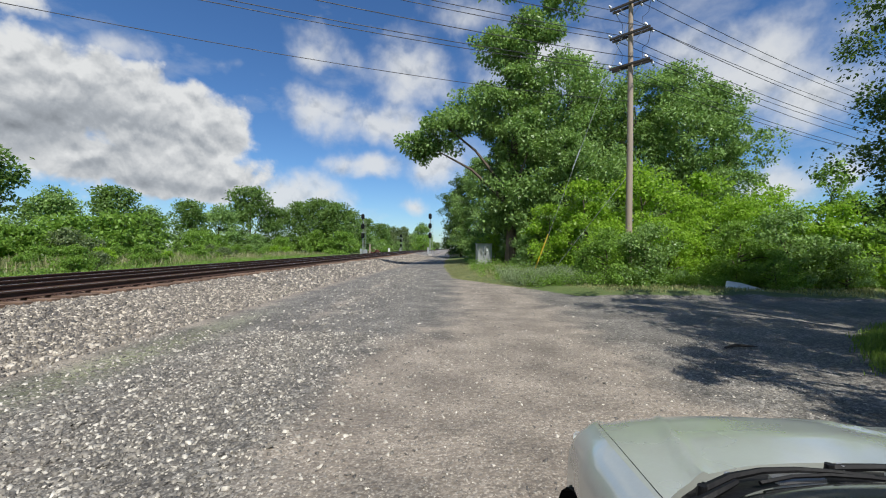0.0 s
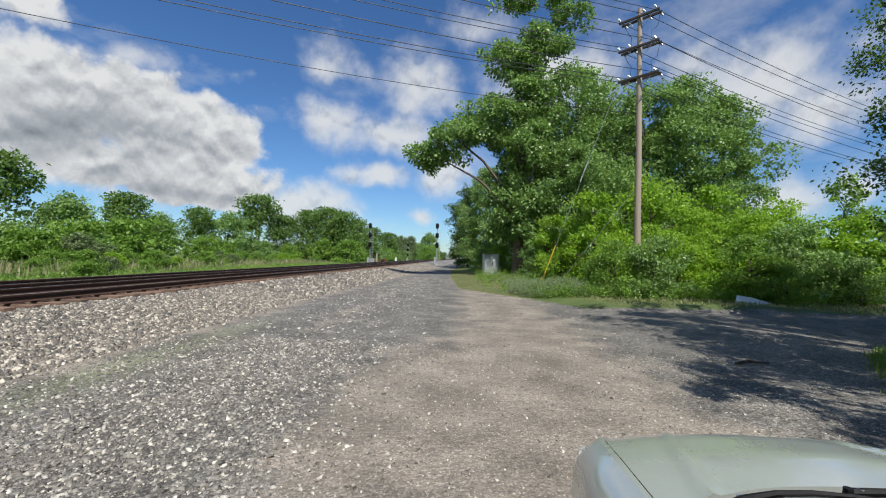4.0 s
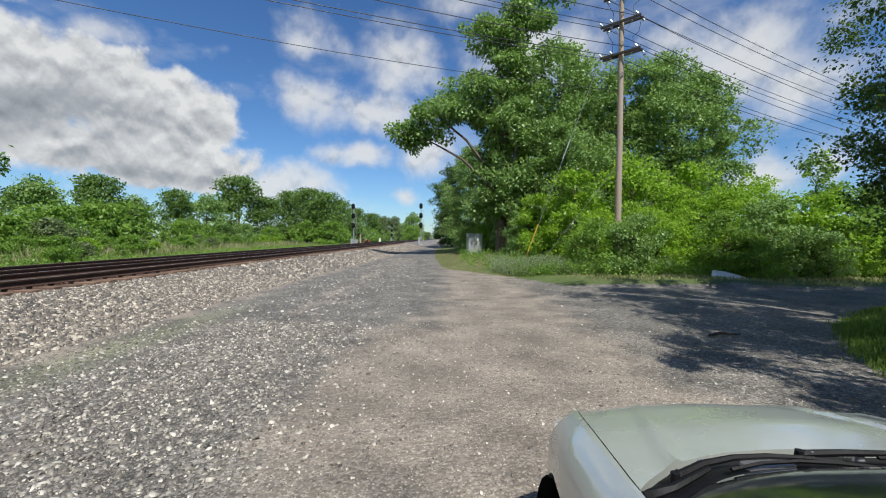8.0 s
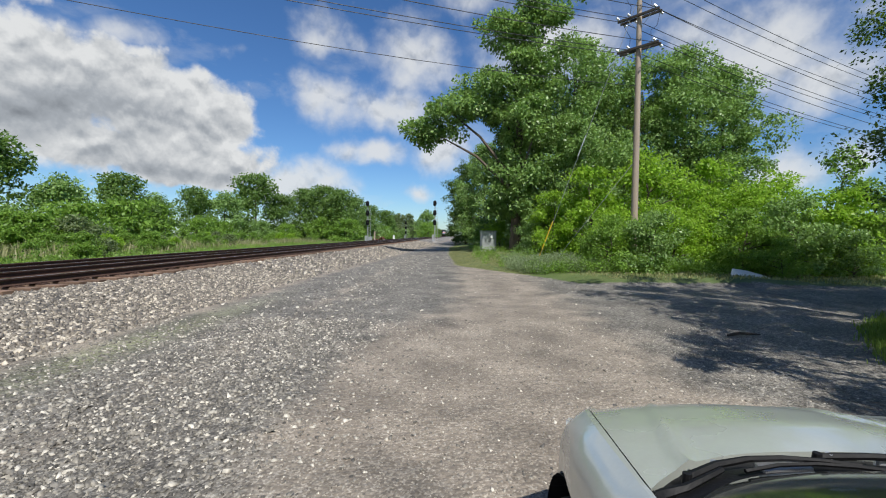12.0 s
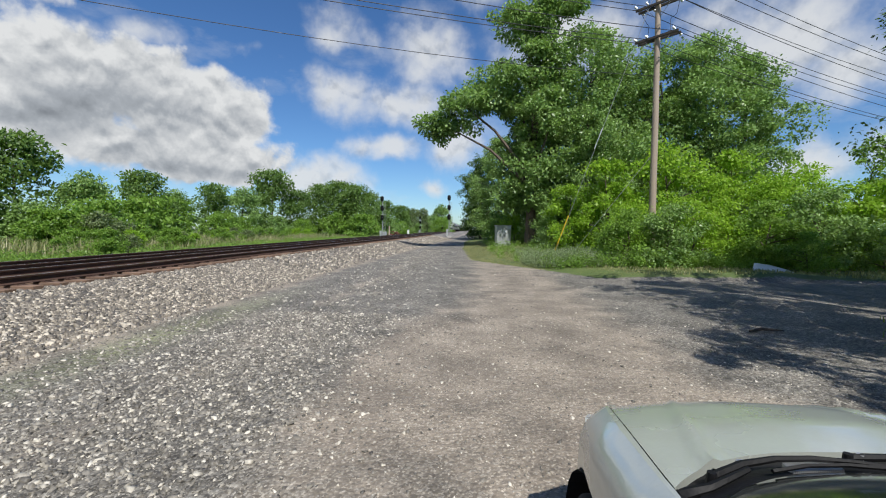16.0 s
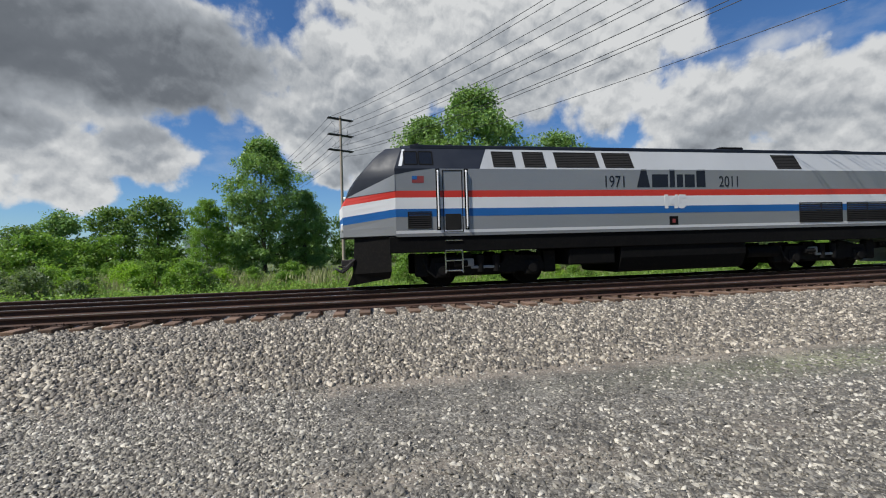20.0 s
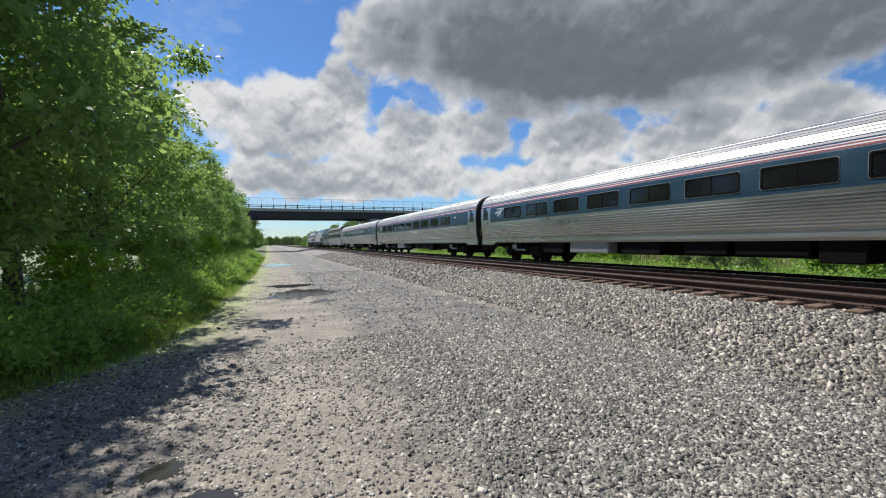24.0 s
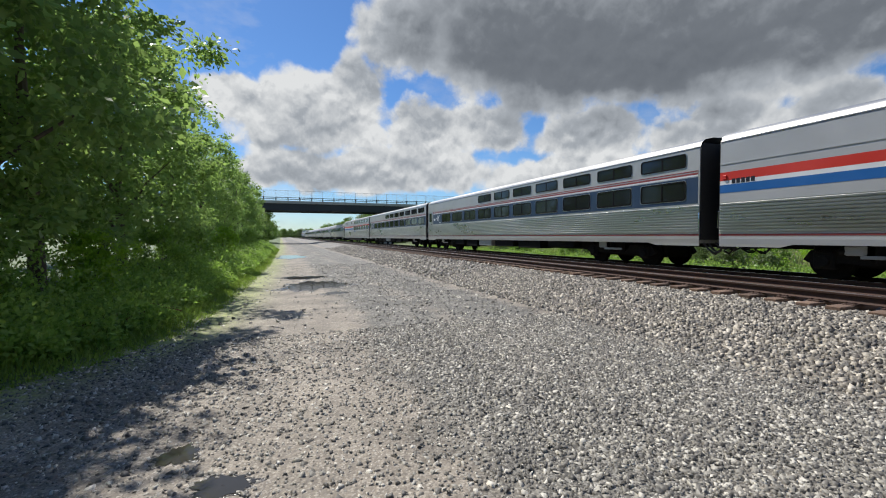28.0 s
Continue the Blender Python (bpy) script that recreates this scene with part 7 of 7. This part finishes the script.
def road_bridge():
    b = empty("road_bridge", pose(0, -100, 0))
    z0 = 7.5
    for y in (0, -3, -6, -9):
        part("girder", Mb().box(-57, 16, y - .2, y - .0, z0, z0 + 1.5), M["girder"], b, "dark steel plate girder")
        part("flange", Mb().box(-57, 16, y - .3, y + .1, z0 - .06, z0), M["girder"], b)
    for k in range(25):
        part("stiffener", Mb().box(-56 + 3 * k - .05, -56 + 3 * k + .05, 0, .1, z0, z0 + 1.5), M["girder"], b)
    part("deck", Mb().box(-57, 16, -9.6, .4, z0 + 1.5, z0 + 1.85), M["concrete"], b)
    part("kerb", Mb().box(-57, 16, .15, .4, z0 + 1.85, z0 + 2.1), M["concrete"], b)
    for z in (2.4, 2.75):
        part("rail_bar", Mb().box(-57, 16, .2, .28, z0 + z, z0 + z + .12), M["girder"], b)
    for k in range(30):
        x = -56.5 + 2.5 * k
        part("rail_post", Mb().box(x - .1, x + .1, .15, .35, z0 + 1.9, z0 + 2.95), M["girder"], b)
        part("fence_post", Mb().cyl((x, .1, z0 + 1.9), (x, .1, z0 + 4.4), .04, n=6), M["galv"], b)
    mesh = Mb()
    for k in range(290):
        x = -57 + .25 * k
        mesh.box(x - .006, x + .006, .09, .1, z0 + 2.0, z0 + 4.3)
    for k in range(10):
        mesh.box(-57, 16, .09, .1, z0 + 2.0 + .25 * k - .006, z0 + 2.0 + .25 * k + .006)
    f = part("fence_mesh", mesh, M["galv"], b, "thin wire fence mesh")
    f["kind"] = "stuff"
    part("fence_top_rail", Mb().cyl((-57, .1, z0 + 4.4), (16, .1, z0 + 4.4), .03, n=6), M["galv"], b)
    part("pier", Mb().loft([[(-25.1, .3, -.5), (-23.4, .3, -.5), (-23.4, -9.3, -.5), (-25.1, -9.3, -.5)], [(-25.1, .3, z0 - .9), (-23.4, .3, z0 - .9), (-23.4, -9.3, z0 - .9), (-25.1, -9.3, z0 - .9)], [(-25.4, .7, z0 - .5), (-23.1, .7, z0 - .5), (-23.1, -9.7, z0 - .5), (-25.4, -9.7, z0 - .5)], [(-25.4, .7, z0 - .06), (-23.1, .7, z0 - .06), (-23.1, -9.7, z0 - .06), (-25.4, -9.7, z0 - .06)]], True, True), M["concrete"], b, "grey concrete wall pier")
    for x0, x1 in ((-61, -57), (11.5, 16)):
        part("abutment", Mb().box(x0, x1, -10, .8, -1, z0 + 1.4, .05), M["concrete"], b, "concrete abutment")
    tagged(b, "dark steel girder road bridge with wire fence over the tracks", "bridge")
    t = empty("truss_bridge", pose(0, -101, 0))
    n = 10
    for y in (0, -8):
        top = []
        for k in range(n + 1):
            x = -62 - 74 * k / n
            zt = 9.4 + 8.6 * math.sin(math.pi * (.1 + .8 * k / n)) ** .75
            top.append((x, y, zt))
        part("bottom_chord", Mb().tube([(-62, y, 9.2), (-136, y, 9.2)], .3, 4), M["truss_green"], t)
        part("top_chord", Mb().tube(top, .3, 4), M["truss_green"], t)
        for k in range(n + 1):
            x, _, zt = top[k]
            part("vertical", Mb().tube([(x, y, 9.2), (x, y, zt)], .16, 4), M["truss_green"], t)
            if k < n:
                x2, _, z2 = top[k + 1]
                a, c = ((x, y, zt), (x2, y, 9.2)) if k < n / 2 else ((x, y, 9.2), (x2, y, z2))
                part("diagonal", Mb().tube([a, c], .14, 4), M["truss_green"], t)
        part("end_post", Mb().tube([(-56.5, y, 9.2), top[0]], .25, 4), M["truss_green"], t)
    for k in range(n + 1):
        x = -62 - 74 * k / n
        zt = 9.4 + 8.6 * math.sin(math.pi * (.1 + .8 * k / n)) ** .75
        part("strut", Mb().tube([(x, 0, zt), (x, -8, zt)], .13, 4), M["truss_green"], t)
    part("deck", Mb().box(-136, -57, -8.2, .2, 8.5, 9.1), M["girder"], t)
    part("tower_pier", Mb().box(-140, -135.5, -9, 1, -1, 8.6), M["concrete"], t)
    tagged(t, "dark green steel through-truss bridge with curved top chord", "bridge")
    r = empty("ramp_girder", pose(0, -128, 0))
    part("web", Mb().loft([[(-44, 0, 2.6), (-44, 0, 4.6), (-44, -.5, 4.6), (-44, -.5, 2.6)], [(-66, 0, 7.2), (-66, 0, 9.4), (-66, -.5, 9.4), (-66, -.5, 7.2)]], True, True), M["truss_green"], r)
    for k in range(18):
        x = -45 - 1.2 * k
        z = 2.6 + (-44 - x) / 22 * 4.6
        part("stiffener", Mb().box(x - .08, x + .08, 0, .15, z + .1, z + 2.05), M["galv"], r)
    part("support", Mb().box(-46, -43.5, -2, 2, -1, 2.8), M["concrete"], r)
    part("support", Mb().box(-67, -64.5, -2, 2, -1, 7.4), M["concrete"], r)
    tagged(r, "green inclined plate girder of a ramp behind the bridge", "bridge")


road_bridge()

# ---- parked car ----
M["car_paint"] = surf("car_paint", (0.53, 0.56, 0.51), 0.27, 0.35, vary=0.07, scale=1.5, fine=80, relief=0.01, coat=0.8, dirt=(0.46, 0.45, 0.4), dirt_amt=0.3)
M["car_trim"] = surf("car_trim", (0.009, 0.009, 0.01), 0.6, spec=0.2, vary=0.25, scale=8, fine=60, relief=0.2)
M["car_glass"] = surf("car_glass", (0.02, 0.026, 0.024), 0.03, vary=0.2, scale=1.5, relief=0.0, coat=0.5)
M["tyre"] = surf("tyre", (0.02, 0.02, 0.021), 0.85, vary=0.25, scale=10, fine=60, relief=0.3)
M["car_lamp"] = surf("car_lamp", (0.7, 0.72, 0.72), 0.12, 0.3, vary=0.1, relief=0.0, coat=0.8)


def parked_car():
    """A pale sedan along +y, front axle at 1.45; own frame with x across from its middle line."""
    ob = empty("parked_car", pose(1.27, 0, 0, 0, 0, 0))
    arches = (1.58, -.98)

    def half(y):
        return float(np.interp(y, [-1.85, -1.75, -1.6, -1.2, 0, 1.2, 1.6, 1.9, 2.1, 2.25, 2.33], [.45, .66, .77, .82, .83, .815, .79, .75, .67, .52, .34]))

    def shoulder(y):
        return float(np.interp(y, [-1.85, -1.78, -1.4, -1.0, 0, 1.12, 1.6, 1.9, 2.1, 2.25, 2.33], [.7, .9, .98, .98, .95, .965, .925, .87, .795, .7, .58]))

    def low(y):
        z = .2
        for c in arches:
            d = abs(y - c)
            if d < .4:
                z = max(z, .31 + math.sqrt(.4 ** 2 - d * d))
        return z

    def skin(y, v):
        """Side of the body, v from sill to shoulder."""
        zl, zs = low(y), shoulder(y)
        z = zl + (zs - zl) * v
        bulge = -.05 * max(0, (.38 - z) / .2) ** 1.5 - .1 * max(0, (z - zs + .13) / .13) ** 2 + .012 * math.sin(min(1, max(0, (z - .3) / .5)) * math.pi)
        flare = .014 * max(0, 1 - min(abs(y - c) for c in arches) / .5)
        return half(y) + bulge + flare, z

    ys = sorted(set([round(v, 3) for v in np.arange(-1.85, 2.34, .06)] + [round(c + d, 3) for c in arches for d in (-.4, -.385, -.36, -.32, .32, .36, .385, .4)]))
    vs = [0, .05, .2, .4, .6, .75, .85, .92, .97, 1]
    for s in (-1, 1):
        mb = Mb()
        mb.loft([[(s * skin(y, v)[0], y, skin(y, v)[1]) for v in vs] for y in ys], False)
        part("side_body", mb, M["car_paint"], ob, "pale silver-green fender and doors", smooth=True)
        for c in arches:
            w = part("wheel", Mb().loft([[(s * (.80 - dx), c + r * math.cos(2 * math.pi * k / 30), .31 + r * math.sin(2 * math.pi * k / 30)) for r, dx in ((.19, .02), (.21, 0), (.28, -.005), (.305, .02), (.31, .06), (.31, .16), (.29, .2), (.19, .2))] for k in range(31)], False), M["tyre"], ob, smooth=True)
            rim = Mb().cyl((s * .78, c, .31), (s * .66, c, .31), .2, .2, 24)
            for k in range(7):
                a = 2 * math.pi * k / 7
                rim.tube([(s * .795, c, .31), (s * .785, c + .19 * math.cos(a), .31 + .19 * math.sin(a))], .025, 5)
            part("rim", rim, M["galv"], w, "grey wheel trim")
            well = Mb().loft([[(s * x, c + .4 * math.cos(a), .3 + .4 * math.sin(a)) for a in [math.pi * k / 12 for k in range(13)]] for x in (.8, .35)], False)
            part("wheel_well", well, M["car_trim"], ob)
    nose = Mb()
    nose.loft([[(-skin(2.33, v)[0], 2.33, skin(2.33, v)[1]) for v in vs], [(skin(2.33, v)[0], 2.33, skin(2.33, v)[1]) for v in vs]], False)
    part("bumper", nose, M["car_paint"], ob)
    tail = Mb()
    tail.loft([[(-skin(-1.85, v)[0], -1.85, skin(-1.85, v)[1]) for v in vs], [(skin(-1.85, v)[0], -1.85, skin(-1.85, v)[1]) for v in vs]], False)
    part("rear_bumper", tail, M["car_paint"], ob)

    def seam(y):
        return half(y) - .115

    def hood_y(u, t):
        back, front = 1.18 + .18 * (1 - u ** 4), 2.27 - .12 * u ** 4
        return back + (front - back) * t

    def hood_pt(u, t, dz=0.0):
        y = hood_y(u, t)
        w = seam(y) - .008
        ridge = .018 * math.exp(-((abs(u) - .78 + .33 * t) / .035) ** 2) * (1 - t * .5)
        return (u * w, y, shoulder(y) - .008 + .045 * (1 - u * u) + ridge + dz)

    us = [-1 + 2 * k / 52 for k in range(53)]
    ts = [k / 14 for k in range(15)]
    hd = Mb()
    hd.loft([[hood_pt(u, t) for u in us] for t in ts], False)
    hd.loft([[hood_pt(u, 0) for u in us], [hood_pt(u, 0, -.03) for u in us]], False)
    part("hood", hd, M["car_paint"], ob, "pale silver-green hood, sky mirrored in it", smooth=True)
    gap = Mb()
    for s in (-1, 1):
        gap.loft([[(s * (seam(y) + .016), y, shoulder(y) - .016) for y in ys if 1.0 < y < 2.2], [(s * (seam(y) - .02), y, shoulder(y) - .016) for y in ys if 1.0 < y < 2.2]], False)
    part("hood_seam", gap, M["car_trim"], ob, "dark shut line")
    edge = Mb()
    for s in (-1, 1):
        edge.loft([[(s * skin(y, 1)[0], y, skin(y, 1)[1]) for y in ys if y >= .95], [(s * (seam(y) + .006), y, shoulder(y) + .004) for y in ys if y >= .95], [(s * (seam(y) + .006), y, shoulder(y) - .03) for y in ys if y >= .95]], False)
    part("fender_top", edge, M["car_paint"], ob, smooth=True)
    for s in (-1, 1):
        part("headlight", Mb().loft([[(s * (half(y) - d), y, z) for d, y, z in ((.0, 2.0, shoulder(2.0) - .06), (-.006, 2.0, .62), (-.004, 2.1, .6), (-.002, 2.1, shoulder(2.1) - .05))], [(s * (half(2.24) - .12), 2.27, shoulder(2.24) - .06), (s * (half(2.24) - .12), 2.285, .56), (s * (half(2.24) - .2), 2.3, .56), (s * (half(2.24) - .2), 2.29, shoulder(2.24) - .07)]], True, True), M["car_lamp"], ob, "clear headlamp")
    # cowl under the windscreen, wipers parked in it
    def base(u, d, z):
        return (u * .675, 1.165 + .175 * (1 - u ** 4) - d, z + .03 * (1 - u * u))
    cowl = Mb().loft([[base(u, -.03, .925) for u in us], [base(u, .03, .93) for u in us], [base(u, .05, .95) for u in us], [base(u, .115, .965) for u in us], [base(u, .15, .985) for u in us]], False)
    c = part("cowl", cowl, M["car_trim"], ob, "black plastic cowl below the windscreen")
    for k in range(24):
        u = -.53 + .0088 * k
        q = Vector(base(u, .085, .962))
        part("cowl_slot", Mb().box(q.x - .0016, q.x + .0016, q.y - .022, q.y + .022, q.z - .004, q.z + .008), M["galv"], c)
    lip = [base(-.98, .012, .945), base(-.9, .06, .962), base(-.7, .07, .972)]
    part("seal", Mb().tube([base(-1, -.005, .935), *lip], [.02, .018, .012, .008], 6), M["car_trim"], c, "rubber corner seal", smooth=True)
    for u, r in ((-.70, .019), (-.17, .017), (.05, .016)):
        q = Vector(base(u, .035, .962))
        part("bare_cap", Mb().cyl(q - Vector((0, 0, .02)), q + Vector((0, 0, .014)), r, r * .6, 10), M["galv"], c, "worn bare metal cap")
    for u0, u1 in ((-.86, -.1), (-.22, .72)):
        run = [Vector(base(u0 + (u1 - u0) * k / 5, .035 + .05 * k / 5, .965 + .014 * math.sin(k * .6))) for k in range(6)]
        w = part("wiper_arm", Mb().tube(run, [.012, .011, .009, .008, .007, .006], 6), M["car_trim"], ob, "black wiper arm", smooth=True)
        part("wiper_blade", Mb().tube([q + Vector((.05, -.05, .012)) for q in run[1:]], .006, 5), M["car_trim"], w)
        part("pivot", Mb().cyl(run[0] + Vector((0, 0, -.03)), run[0] + Vector((0, 0, .012)), .016, .012, 10), M["car_trim"], w)
    # glasshouse
    def glass_pt(u, t):
        y0, y1 = 1.025 + .175 * (1 - u ** 4), .16 + .12 * (1 - u * u)
        return (u * (.68 - .12 * t), y0 + (y1 - y0) * t, .982 + .03 * (1 - u * u) + .42 * t ** .9)
    part("windscreen", Mb().loft([[glass_pt(u, k / 8) for u in us] for k in range(9)], False), M["car_glass"], ob, "dark green tinted windscreen", smooth=True)
    roof = Mb()
    rows = []
    for y, z, w in ((.2, 1.41, .57), (.05, 1.43, .575), (-.5, 1.45, .58), (-1.0, 1.43, .57), (-1.2, 1.4, .55)):
        rows.append([(u * w, y + (.1 * (1 - u * u) if y > 0 else 0), z + .03 * (1 - u * u)) for u in us])
    roof.loft(rows, False)
    part("roof", roof, M["car_paint"], ob, smooth=True)
    part("rear_window", Mb().loft([[(u * .55, -1.2, 1.4 + .03 * (1 - u * u)) for u in us], [(u * .66, -1.6, 1.0 + .02 * (1 - u * u)) for u in us]], False), M["car_glass"], ob, smooth=True)
    part("boot", Mb().loft([[(u * .66, -1.6, .99 + .02 * (1 - u * u)) for u in us], [(u * .66, -1.74, .93) for u in us], [(u * .45, -1.84, .72) for u in us]], False), M["car_paint"], ob, smooth=True)
    for s in (-1, 1):
        part("side_window", Mb().loft([[(s * .72, y, .96) for y in (.95, .3, -.4, -1.0, -1.55)], [(s * .575, y, z) for y, z in ((.22, 1.4), (.1, 1.42), (-.45, 1.44), (-.9, 1.43), (-1.22, 1.39))]], False), M["car_glass"], ob)
        part("belt_line", Mb().loft([[(s * .74, y, .955) for y in (1.05, 0, -1.0, -1.6)], [(s * skin(y, 1)[0], y, skin(y, 1)[1]) for y in (1.05, 0, -1.0, -1.6)]], False), M["car_paint"], ob)
        part("pillar", Mb().tube([(s * .70, 1.0, .97), (s * .63, .58, 1.22), (s * .565, .15, 1.41)], .03, 6), M["car_paint"], ob, smooth=True)
    part("floor_pan", Mb().box(-.7, .7, -1.7, 2.1, .17, .3), M["car_trim"], ob)
    tagged(ob, "pale silver-green compact car parked on the gravel lot", "car")


parked_car()


# ---- what moves ----
SPEED = 37.3


def train_pose(nose, length):
    """A vehicle's pose on the far track, from the place of its leading end."""
    mid = nose + length / 2
    a, b = mid - 8, mid + 8
    xa, xb = FAR_TRACK + bend(a), FAR_TRACK + bend(b)
    za, zb = RAIL_FAR + rise(a), RAIL_FAR + rise(b)
    turn = math.degrees(math.atan2(-(xb - xa), 16))
    tilt = math.degrees(math.atan2(zb - za, 16))
    m = pose((xa + xb) / 2, mid, (za + zb) / 2 + 0.0035, tilt, 0, turn)
    return m @ Matrix.Translation((0, -length / 2, 0))


def motions():
    at = 0.0
    for ob, length in CARS:
        rows = []
        for k in range(57):
            t = k * 0.5
            rows.append((t, train_pose(-19.75 + at - SPEED * (t - 20.5), length)))
        walk(ob, rows)
        at += length


motions()
